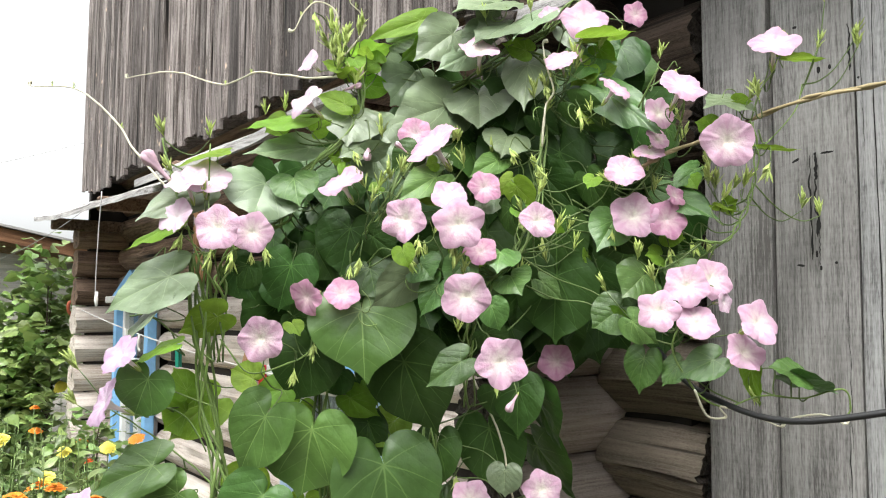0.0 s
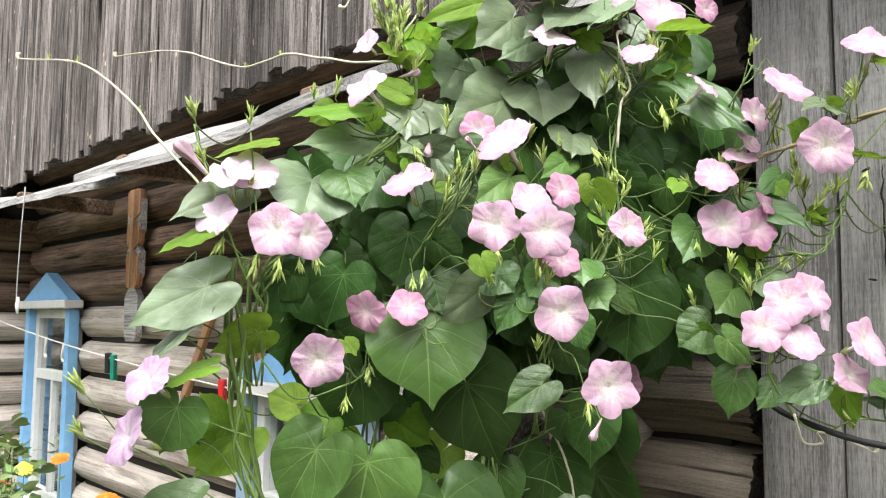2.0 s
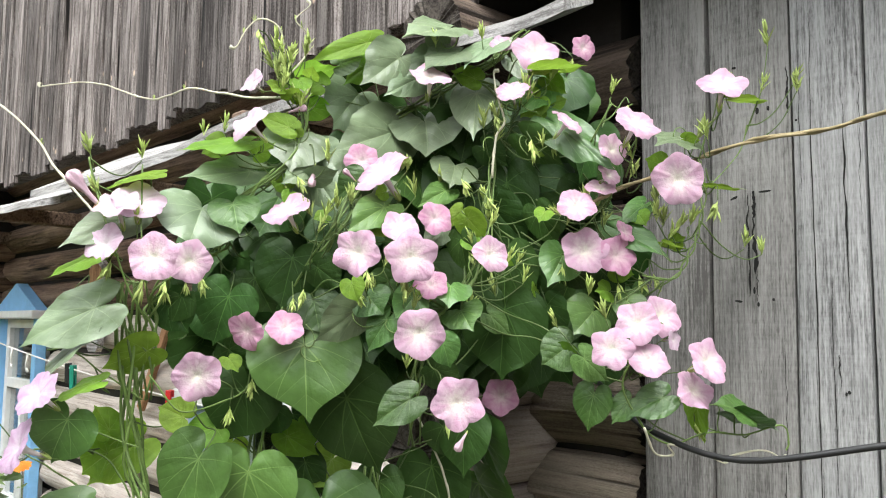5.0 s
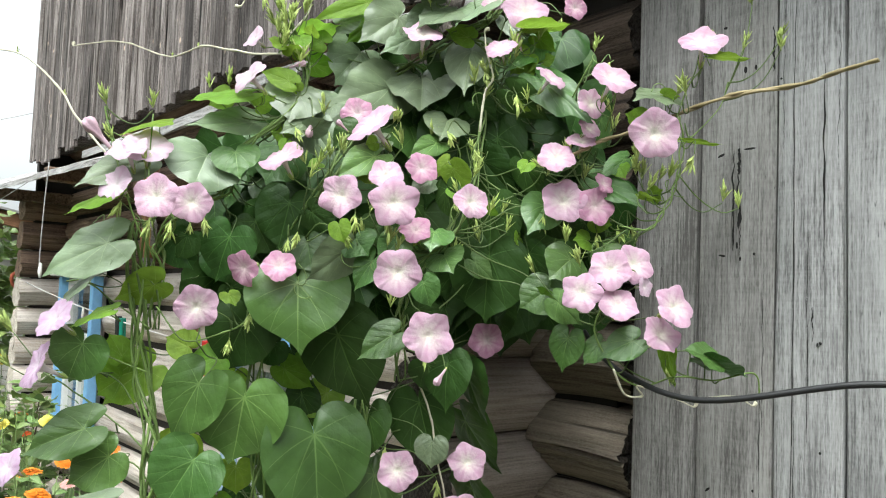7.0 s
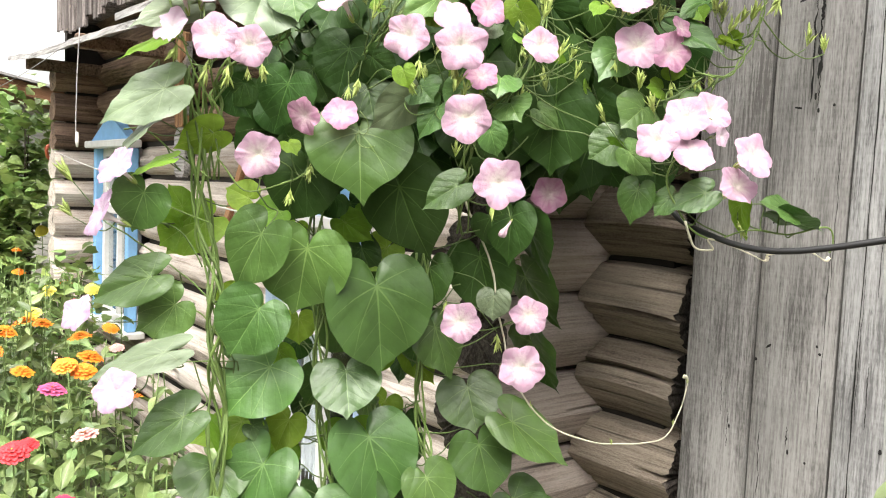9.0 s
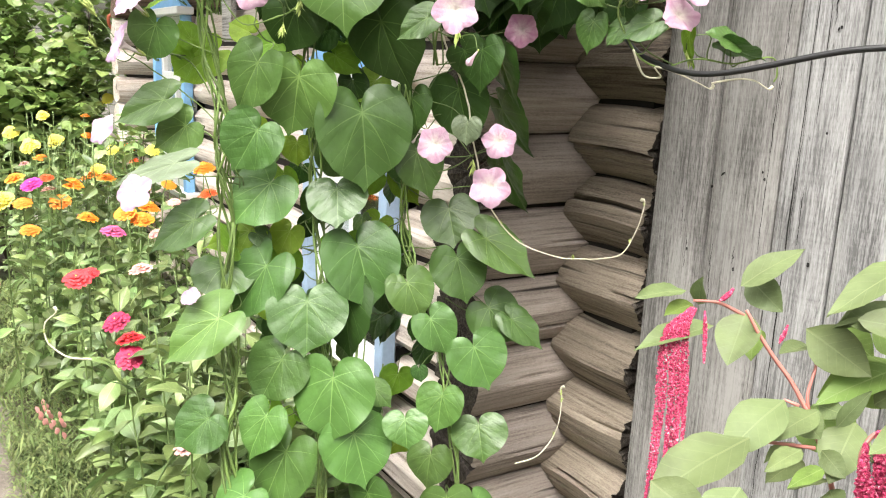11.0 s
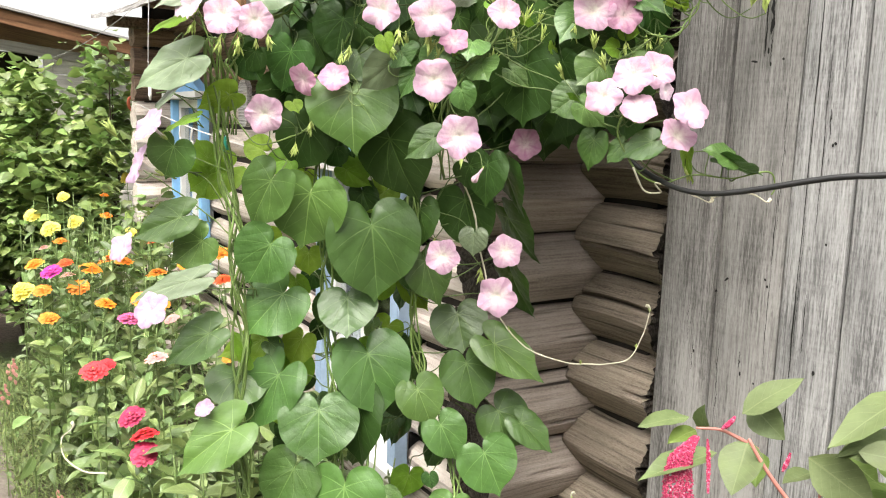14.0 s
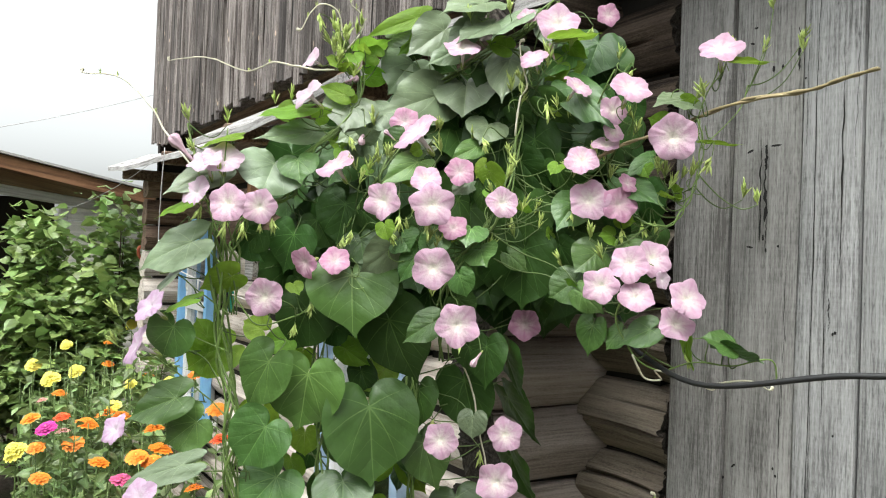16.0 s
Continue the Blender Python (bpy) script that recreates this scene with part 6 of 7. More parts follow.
stem("main_stem", [(0.046, 1.429, 1.343), (0.044, 1.369, 1.479), (0.081, 1.374, 1.554), (0.150, 1.396, 1.651), (0.178, 1.462, 1.812), (0.192, 1.455, 1.893), (0.173, 1.461, 1.967), (0.117, 1.468, 1.980), (0.168, 1.463, 2.010), (0.243, 1.477, 2.079)], 0.0030, 2)
stem("side_stem", [(-0.374, 1.372, 1.533), (-0.408, 1.337, 1.614), (-0.458, 1.363, 1.740), (-0.473, 1.367, 1.793)], 0.0022, 1)
stem("side_stem", [(-0.371, 1.368, 1.551), (-0.376, 1.317, 1.658), (-0.394, 1.374, 1.785)], 0.0020, 1)
stem("side_stem", [(-0.375, 1.377, 1.495), (-0.426, 1.369, 1.551), (-0.463, 1.363, 1.588), (-0.503, 1.372, 1.575)], 0.0020, 1)
stem("side_stem", [(-0.380, 1.388, 1.420), (-0.438, 1.388, 1.457), (-0.490, 1.385, 1.495), (-0.524, 1.386, 1.495)], 0.0020, 1)
stem("side_stem", [(-0.385, 1.396, 1.345), (-0.460, 1.403, 1.372), (-0.495, 1.399, 1.389)], 0.0020, 1)
stem("side_stem", [(-0.397, 1.411, 1.268), (-0.432, 1.411, 1.324), (-0.482, 1.417, 1.342), (-0.543, 1.413, 1.342)], 0.0020, 1)
stem("side_stem", [(-0.370, 1.380, 1.458), (-0.323, 1.386, 1.402), (-0.249, 1.389, 1.421), (-0.225, 1.391, 1.435)], 0.0020, 1)
stem("side_stem", [(-0.351, 1.395, 1.187), (-0.411, 1.400, 1.242), (-0.488, 1.402, 1.297), (-0.547, 1.404, 1.332)], 0.0020, 1)
stem("side_stem", [(-0.337, 1.404, 1.108), (-0.390, 1.397, 1.185), (-0.437, 1.395, 1.203)], 0.0020, 1)
stem("side_stem", [(-0.332, 1.404, 1.108), (-0.414, 1.386, 1.109), (-0.482, 1.336, 1.121)], 0.0020, 1)
stem("tendril", [(-0.418, 1.335, 1.642), (-0.465, 1.375, 1.708), (-0.530, 1.401, 1.777), (-0.573, 1.419, 1.834), (-0.616, 1.435, 1.873), (-0.654, 1.451, 1.898), (-0.693, 1.468, 1.910), (-0.732, 1.485, 1.914), (-0.766, 1.502, 1.920)], 0.0027, 1)
stem("tendril", [(-0.185, 1.429, 1.919), (-0.241, 1.464, 1.926), (-0.299, 1.499, 1.942), (-0.355, 1.534, 1.957), (-0.396, 1.570, 1.954), (-0.438, 1.606, 1.953), (-0.488, 1.641, 1.972), (-0.540, 1.675, 1.996), (-0.593, 1.710, 2.009), (-0.648, 1.746, 2.013), (-0.697, 1.782, 2.017)], 0.0027, 1)
stem("tendril", [(-0.195, 1.424, 1.943), (-0.184, 1.424, 1.995), (-0.195, 1.412, 2.036), (-0.224, 1.403, 2.043), (-0.243, 1.400, 2.026), (-0.259, 1.399, 1.994)], 0.0025, 1)
stem("tendril", [(-0.186, 1.429, 1.945), (-0.148, 1.442, 2.001), (-0.147, 1.429, 2.032), (-0.166, 1.417, 2.051), (-0.146, 1.415, 2.073)], 0.0022, 1)
stem("tendril", [(0.171, 1.410, 1.791), (0.177, 1.410, 1.861), (0.191, 1.404, 1.889), (0.177, 1.410, 1.941), (0.173, 1.414, 1.972)], 0.0028, 1)
stem("twining_stem", [(0.321, 1.340, 1.740), (0.367, 1.338, 1.766), (0.432, 1.336, 1.790), (0.506, 1.334, 1.822), (0.552, 1.287, 1.836), (0.593, 1.242, 1.842), (0.654, 1.196, 1.846), (0.688, 1.151, 1.854), (0.723, 1.105, 1.860)], 0.0033, 2)
stem("side_stem", [(0.501, 1.322, 1.816), (0.510, 1.328, 1.757), (0.504, 1.336, 1.702), (0.485, 1.338, 1.656), (0.456, 1.336, 1.619), (0.412, 1.344, 1.624)], 0.0026, 2)
stem("side_stem", [(0.501, 1.322, 1.819), (0.517, 1.322, 1.868), (0.543, 1.325, 1.902)], 0.0018, 1)
stem("side_stem", [(0.511, 1.327, 1.766), (0.549, 1.328, 1.804), (0.579, 1.329, 1.842), (0.589, 1.329, 1.880)], 0.0015, 1)
stem("side_stem", [(0.380, 1.335, 1.786), (0.387, 1.306, 1.835), (0.380, 1.291, 1.854)], 0.0020, 1)
stem("side_stem", [(0.322, 1.338, 1.843), (0.335, 1.317, 1.875), (0.348, 1.310, 1.901)], 0.0020, 1)
stem("side_stem", [(0.382, 1.311, 1.499), (0.365, 1.317, 1.446), (0.399, 1.315, 1.384), (0.447, 1.327, 1.356), (0.511, 1.329, 1.374), (0.580, 1.342, 1.369), (0.648, 1.350, 1.382), (0.665, 1.358, 1.354), (0.661, 1.361, 1.340)], 0.0022, 1)
stem("tendril", [(0.396, 1.305, 1.385), (0.419, 1.326, 1.343), (0.451, 1.328, 1.339), (0.439, 1.317, 1.357), (0.492, 1.329, 1.343), (0.542, 1.343, 1.324)], 0.0026, 1)
stem("tendril", [(0.546, 1.340, 1.333), (0.588, 1.342, 1.342), (0.622, 1.347, 1.342), (0.647, 1.353, 1.327)], 0.0026, 1)
stem("tendril", [(0.047, 1.458, 1.405), (0.058, 1.461, 1.380), (0.086, 1.462, 1.326), (0.105, 1.463, 1.276), (0.114, 1.464, 1.225), (0.129, 1.465, 1.164), (0.148, 1.464, 1.092), (0.187, 1.464, 1.031), (0.236, 1.465, 0.989), (0.316, 1.467, 0.967), (0.388, 1.465, 0.970), (0.434, 1.464, 0.982), (0.458, 1.467, 1.024), (0.469, 1.469, 1.061), (0.473, 1.471, 1.087)], 0.0026, 1)
stem("tendril", [(0.242, 1.360, 0.554), (0.289, 1.368, 0.573), (0.322, 1.382, 0.621), (0.331, 1.399, 0.679), (0.328, 1.405, 0.702)], 0.0020, 1)
stem("tendril", [(-0.556, 1.203, 0.784), (-0.603, 1.197, 0.789), (-0.635, 1.199, 0.815), (-0.643, 1.205, 0.846), (-0.625, 1.210, 0.866)], 0.0025, 1)
finish_vine()

# ---- flower bed ----
ZIN_LEAF = foliage("zinnia_leaf", (0.165, 0.24, 0.08), (0.26, 0.34, 0.15), 0.42, 0.02, 0.25, 0.42, 0.6)
BUSH_LEAF = foliage("currant_leaf", (0.19, 0.275, 0.08), None, 0.45, 0.02, 0.3, 0.42, 0.6, island=True)
HERB_LEAF = foliage("edging_blade", (0.165, 0.215, 0.08), None, 0.4, 0.02, 0.35, 0.55, 0.3, island=True)
AMA_LEAF = foliage("amaranth_leaf_lime", (0.130, 0.170, 0.070), (0.170, 0.210, 0.095), 0.16, 0.008, 0.18, 0.5, 0.3)
AMA_DEEP = foliage("amaranth_leaf_green", (0.165, 0.25, 0.06), (0.24, 0.32, 0.11), 0.15, 0.01, 0.4, 0.5, 0.3)
STALK_RED = plain("pink_red_stalk", (0.44, 0.17, 0.14), 0.5, 0.1, 50, 0.2, 0.2)
STALK_GREEN = plain("garden_stalk", (0.15, 0.22, 0.07), 0.6, 0.2, 50, 0.2, 0.2)
WOODY = plain("shrub_bark", (0.10, 0.075, 0.055), 0.9, 0.1, 40, 0.4, 0.5)


def tassel_mat():
    m, nt, b = material("crimson_tassel")
    v = coords(nt, (1, 1, 1))
    n = noise_of(nt, v, 260.0, 3, 0.6)
    c = ramp(nt, n, [(0.30, (0.22, 0.006, 0.04)), (0.48, (0.46, 0.025, 0.10)), (0.60, (0.58, 0.09, 0.18)), (0.70, (0.78, 0.52, 0.54))])
    nt.links.new(c, b.inputs["Base Color"])
    b.inputs["Roughness"].default_value = 0.7
    nt.links.new(bump_of(nt, n, 0.9, 0.004), b.inputs["Normal"])
    return m


TASSEL = tassel_mat()


def bloom_mat(name, col):
    return plain(name, col, 0.6, 0.10, 18, 0.15, 0.2)


BLOOM = {"o": bloom_mat("orange_bloom", (0.85, 0.25, 0.015)), "r2": bloom_mat("vermilion_bloom", (0.80, 0.10, 0.02)), "r": bloom_mat("red_bloom", (0.68, 0.02, 0.03)),
         "k": bloom_mat("crimson_bloom", (0.45, 0.01, 0.07)), "m": bloom_mat("magenta_bloom", (0.55, 0.02, 0.26)), "p": bloom_mat("rose_bloom", (0.58, 0.09, 0.22)),
         "p2": bloom_mat("pink_bloom", (0.62, 0.14, 0.22)), "c": bloom_mat("coral_bloom", (0.70, 0.35, 0.32)), "y": bloom_mat("lemon_bloom", (0.88, 0.78, 0.12))}
EYE_YELLOW = bloom_mat("yellow_eye", (0.70, 0.42, 0.05))


def ovate_mesh(half, droop, fold, seed, mat):
    """A pointed oval blade: stalk at the origin, tip at y = 1."""
    verts, faces = [], []
    prof = (0.0, 0.52, 0.86, 1.0, 0.99, 0.88, 0.66, 0.36, 0.0)
    n = len(prof)
    for i, w in enumerate(prof):
        y = i / (n - 1)
        for s in (-1, -0.5, 0, 0.5, 1):
            x = half * w * s
            z = -droop * y * y + fold * abs(s) * w * half + 0.06 * noise.noise((x * 3.5, y * 3.5, seed)) * (0.3 + abs(s))
            verts.append((x, y, z))
    for i in range(n - 1):
        for s in range(4):
            k = i * 5 + s
            faces.append((k, k + 1, k + 6, k + 5))
    me = raw("blade", verts, faces)
    me.materials.append(mat)
    return me


ZIN_BLADES = [ovate_mesh(0.25, d, f, i, ZIN_LEAF) for i, (d, f) in enumerate(((0.15, 0.3), (0.45, 0.2), (0.05, 0.6), (0.3, -0.15), (0.6, 0.35), (0.25, 0.8)))]
AMA_BLADES = {"n": [ovate_mesh(0.28, d, f, i + 9, AMA_LEAF) for i, (d, f) in enumerate(((0.12, 0.25), (0.2, 0.12), (0.06, 0.35)))],
              "d": [ovate_mesh(0.28, d, f, i + 19, AMA_DEEP) for i, (d, f) in enumerate(((0.15, 0.25), (0.22, 0.1)))]}


def head_mesh(seed, rows, mat, up=0.35):
    """A double flower head of radius 1: rings of blunt petals."""
    r0 = random.Random(seed)
    verts, faces = [], []
    for ring in range(rows):
        f = ring / max(1, rows - 1)
        n = int(15 - 6 * f)
        length = 1.0 - 0.62 * f
        lift = 0.02 + up * f
        for q in range(n):
            a = 2 * math.pi * (q + 0.5 * (ring % 2)) / n + r0.uniform(-0.08, 0.08)
            ln, w = length * r0.uniform(0.9, 1.06), 0.17 + 0.03 * (1 - f)
            tilt = r0.uniform(-0.06, 0.06) + 0.25 * f
            ca, sa = math.cos(a), math.sin(a)
            b = len(verts)
            for d, ww, dz in ((0.08, 0.4, 0), (0.45, 0.85, 0.05), (0.8, 1.0, 0.04), (0.95, 0.75, 0.0), (1.0, 0.3, -0.03)):
                for s in (-1, 0, 1):
                    x, y, z = d * ln, s * w * ww * ln ** 0.3, lift + dz + tilt * d * ln + (0.03 if s else 0)
                    verts.append((x * ca - y * sa, x * sa + y * ca, z))
            for i in range(4):
                for s in range(2):
                    k = b + i * 3 + s
                    faces.append((k, k + 3, k + 4, k + 1))
    me = raw("flower_head", verts, faces)
    me.materials.append(mat)
    return me


HEADS = {k: [head_mesh(i * 5 + len(k), 4 if k != "y" else 6, m, 0.35 if k != "y" else 0.7) for i in range(3)] for k, m in BLOOM.items()}
bm = bmesh.new()
bmesh.ops.create_icosphere(bm, subdivisions=2, radius=0.2, matrix=Matrix.Diagonal((1, 1, 0.7, 1)))
EYE_ME = bpy.data.meshes.new("eye")
bm.to_mesh(EYE_ME)
bm.free()
EYE_ME.materials.append(EYE_YELLOW)
rz = random.Random(21)
WORDS = {"o": "orange", "r2": "vermilion", "r": "bright red", "k": "crimson", "m": "magenta", "p": "rose pink", "p2": "clear pink", "c": "coral pink", "y": "lemon yellow"}


def leafy_stem(plant, foot, top, leaves, big, r=0.004):
    """A stem with pairs of pointed leaves."""
    foot, top = Vector(foot), Vector(top)
    mid = (foot + top) / 2 + Vector((rz.uniform(-0.03, 0.03), rz.uniform(-0.03, 0.03), 0))
    pts = curve_pts([foot, mid, top], 6)
    link("stem", tube("stem", pts, [r * (1.3 - 0.6 * i / len(pts)) for i in range(len(pts))], 6), STALK_GREEN, plant)
    turn = rz.uniform(0, 6.28)
    for i in range(leaves):
        f = 0.25 + 0.72 * (i // 2) / max(1, (leaves - 1) // 2)
        p = pts[min(len(pts) - 1, int(f * (len(pts) - 1)))]
        a = turn + (i % 2) * math.pi + (i // 2) * 1.6 + rz.uniform(-0.3, 0.3)
        d = Vector((math.cos(a), math.sin(a), rz.uniform(-0.7, 1.1))).normalized()
        size = big * rz.uniform(0.45, 1.2) * (1.15 - 0.45 * f)
        m = Matrix.Translation(p) @ frame_of(d, Vector((0, 0, 1))).to_4x4() @ Matrix.Rotation(rz.gauss(0, 0.55), 4, "Y") @ Matrix.Diagonal((size * rz.uniform(0.85, 1.15), size, size, 1))
        link("leaf", rz.choice(ZIN_BLADES), None, plant, m)


def zinnia(at, wide, key):
    at = Vector(at)
    foot = Vector((at.x + rz.uniform(-0.06, 0.06), at.y + rz.uniform(-0.03, 0.08), -0.24))
    name = "dahlia" if key == "y" else "zinnia"
    plant = thing(name, "%s %s with a double bloom on a leafy stalk" % (WORDS[key], name), "flower", group=name + "s in the bed")
    leafy_stem(plant, foot, at - Vector((0, 0, 0.005)), 18, 0.105, 0.003)
    tilt = Euler((rz.uniform(-0.15, 0.6), rz.uniform(-0.3, 0.3), rz.uniform(-0.4, 0.4)))
    if key == "p2":
        tilt = Euler((0.9, 0, 0.2))
    if key == "y":
        tilt = Euler((0.6, rz.uniform(-0.3, 0.3), 0))
    h = link("flower_head", rz.choice(HEADS[key]), None, plant, Matrix.LocRotScale(at, tilt, None) @ Matrix.Scale(wide * (1.05 if key == "y" else 0.84 if key == "o" else 0.72), 4))
    if key != "y":
        link("eye", EYE_ME, None, h, pose(0, 0, 0.28), "yellow eye")


# leafy plants without open blooms fill the bed
for i in range(185):
    u = rz.uniform(-4.2, -0.15)
    v = rz.uniform(-1.08, -0.45)
    if i > 135:
        u, v = rz.uniform(-1.1, -0.1), rz.uniform(-1.02, -0.7)
    tall = rz.uniform(0.30, 0.62) * (1.0 if v > -1.0 else 0.75) + (0.36 if u < -2.2 else 0.14 if u < -1.4 else 0)
    q = HOUSE @ Vector((u, v, 0))
    plant = thing("bedding_plant", "leafy green bedding plant without open blooms in the flower bed", "plant", group="leafy bedding plants")
    leafy_stem(plant, (q.x, q.y, -0.24), (q.x + rz.uniform(-0.08, 0.08), q.y + rz.uniform(-0.08, 0.08), tall), 20, 0.15 if u > -1.4 else 0.11, 0.003)


def blades(name, count, u0, u1, v0, v1, tall, seed, mat, label):
    """Low fine-leaved edging along the path."""
    r0 = random.Random(seed)
    verts, faces = [], []
    for i in range(count):
        u, v = r0.uniform(u0, u1), r0.uniform(v0, v1)
        q = HOUSE @ Vector((u, v + 0.08 * noise.noise((u * 2.5, 0, 3)), 0))
        h = tall * r0.uniform(0.35, 1.0) * (0.7 + 0.6 * noise.noise((u * 3, v * 3, 8)))
        z0 = h * r0.random() * 0.7
        a, lean = r0.uniform(0, 6.28), r0.uniform(0.4, 2.4)
        d = Vector((math.cos(a) * lean, math.sin(a) * lean, 1)).normalized()
        s = d.cross(Vector((0, 0, 1))).normalized() * r0.uniform(0.002, 0.0055)
        ln = r0.uniform(0.03, 0.075)
        p = Vector((q.x, q.y, z0 - 0.24))
        b = len(verts)
        verts += [p - s * 0.4, p + s * 0.4, p + d * ln * 0.6 + s, p + d * ln * 0.6 - s, p + d * ln - Vector((0, 0, 0.012 * lean))]
        faces += [(b, b + 1, b + 2, b + 3), (b + 3, b + 2, b + 4)]
    return tagged(link(name, raw(name, verts, faces), mat), label, "edging", kind="stuff")


blades("edging_herbs", 10500, -4.2, 0.1, -1.31, -0.97, 0.46, 5, HERB_LEAF, "fine-leaved low green edging beside the path")
blades("grass_tufts", 1600, -4.2, 0.3, -1.1, -0.2, 0.3, 6, HERB_LEAF, "low weeds and grass between the flowers")


def snapdragon(u, v, tall, key):
    q = HOUSE @ Vector((u, v, 0))
    plant = thing("snapdragon", "small coral pink snapdragon spike in the edging", "flower", group="snapdragons by the path")
    leafy_stem(plant, (q.x, q.y, -0.24), (q.x, q.y, tall), 8, 0.04, 0.002)
    for i in range(7):
        a = i * 2.4
        p = Vector((q.x + 0.016 * math.cos(a), q.y + 0.016 * math.sin(a), tall - 0.09 + 0.011 * i))
        link("blossom", rz.choice(HEADS[key]), None, plant, Matrix.Translation(p) @ Euler((1.2 * math.sin(a), 1.2 * math.cos(a), a)).to_matrix().to_4x4() @ Matrix.Diagonal((0.013, 0.010, 0.016, 1)))


for u, v, tall, key in ((-1.40, -1.20, 0.12, "c"), (-1.28, -1.20, 0.15, "c"), (-1.12, -1.18, 0.18, "c"), (-2.35, -1.27, 0.34, "c"), (-2.2, -1.31, 0.30, "c"), (-2.6, -1.25, 0.3, "c")):
    snapdragon(u, v, tall, key)


# ---- shrubs behind the bed ----
def shrub(name, label, u, v, wide, tall, count, seed, low=0.25, size=0.055):
    """Woody limbs with lobed leaves in uneven clumps."""
    r0 = random.Random(seed)
    c = HOUSE @ Vector((u, v, 0))
    ob = thing(name, label, "shrub", Matrix.Translation(c))
    clumps = []
    for i in range(max(8, int(wide * 14))):
        a, f = r0.uniform(0, 6.28), r0.random() ** 0.5
        top = Vector((math.cos(a) * f * wide * 0.5, math.sin(a) * f * wide * 0.5, tall * (low + (1 - low) * r0.random()) * (1 - 0.25 * f * f)))
        pts = curve_pts([Vector((math.cos(a) * 0.05, math.sin(a) * 0.05, -0.26)), Vector((top.x * 0.4, top.y * 0.4, top.z * 0.55)), top], 5)
        link("limb", tube("limb", pts, [0.012 * (1.1 - j / len(pts)) for j in range(len(pts))], 5), WOODY, ob)
        clumps += [top] + [pts[int(len(pts) * q)] for q in (0.7, 0.85)]
    verts, faces = [], []
    for i in range(count):
        p = r0.choice(clumps) + Vector((r0.gauss(0, 0.09), r0.gauss(0, 0.09), r0.gauss(0, 0.08)))
        if p.z < 0.08:
            continue
        a = r0.uniform(0, 6.28)
        d = Vector((math.cos(a), math.sin(a), r0.uniform(-0.7, 0.3))).normalized()
        up = (Vector((0, 0, 1)) + Vector((r0.gauss(0, 0.5), r0.gauss(0, 0.5), 0))).normalized()
        m = frame_of(d, up)
        s = size * r0.uniform(0.6, 1.3)
        b = len(verts)
        for x, y in ((0, 0.05), (0.36, 0.02), (0.50, 0.30), (0.43, 0.55), (0.27, 0.72), (0, 1.0), (-0.27, 0.72), (-0.43, 0.55), (-0.50, 0.30), (-0.36, 0.02)):
            verts.append(p + m @ Vector((x * s, y * s, -0.18 * s * y * y + 0.15 * s * abs(x))))
        verts.append(p + m @ Vector((0, 0.45 * s, 0)))
        for k in range(10):
            faces.append((b + k, b + (k + 1) % 10, b + 10))
    link("crown", raw("crown", [w for w in verts], faces, False), BUSH_LEAF, ob, None, "dense lobed green leaves")
    return ob


shrub("currant_bush", "dense green currant bush in front of the shed", -5.1, -0.95, 1.45, 1.95, 5200, 31, 0.25, 0.088)
shrub("currant_bush", "broad green currant bush beside the garden path", -5.6, -2.4, 1.8, 1.9, 4600, 32, 0.25, 0.088)
shrub("currant_bush", "lower green currant bush behind the dahlias", -4.75, -0.70, 0.9, 1.35, 2600, 33, 0.15, 0.082)
shrub("young_climber", "young leafy climber at the far house corner", -4.85, -0.40, 0.42, 2.12, 620, 39, 0.68, 0.085)
shrub("young_climber", "young leafy plant growing in front of the far window", -3.5, -0.42, 0.28, 1.08, 260, 36, 0.5, 0.07)
shrub("currant_bush", "green shrub filling the far end of the bed", -4.55, -1.5, 0.9, 0.9, 1500, 35, 0.1)

# ---- love-lies-bleeding by the plank wall ----
amaranth = thing("amaranth", "lime-leaved love-lies-bleeding with hanging crimson tassels by the plank wall", "plant")


def amaranth_leaf(base, tip, width, roll, key):
    base, tip = Vector(base), Vector(tip)
    axis = tip - base
    width *= math.cos(radians(roll)) / math.cos(radians(roll * 0.5))
    turn = frame_of(axis, VIEW_POINT - base).to_4x4() @ Matrix.Rotation(radians(roll * 0.5), 4, "Y")
    link("leaf", rz.choice(AMA_BLADES[key]), None, amaranth, Matrix.Translation(base) @ turn @ Matrix.Diagonal((width / 0.50, axis.length, axis.length, 1)))


def amaranth_stalk(name, ctrl, r):
    ctrl = [Vector(p) for p in ctrl]
    pts = curve_pts(ctrl, 6)
    if name == "main_stalk":
        pts[0].z = -0.24
    link(name, tube(name, pts, [r * (0.9 - 0.4 * i / len(pts)) for i in range(len(pts))], 9), STALK_RED, amaranth)


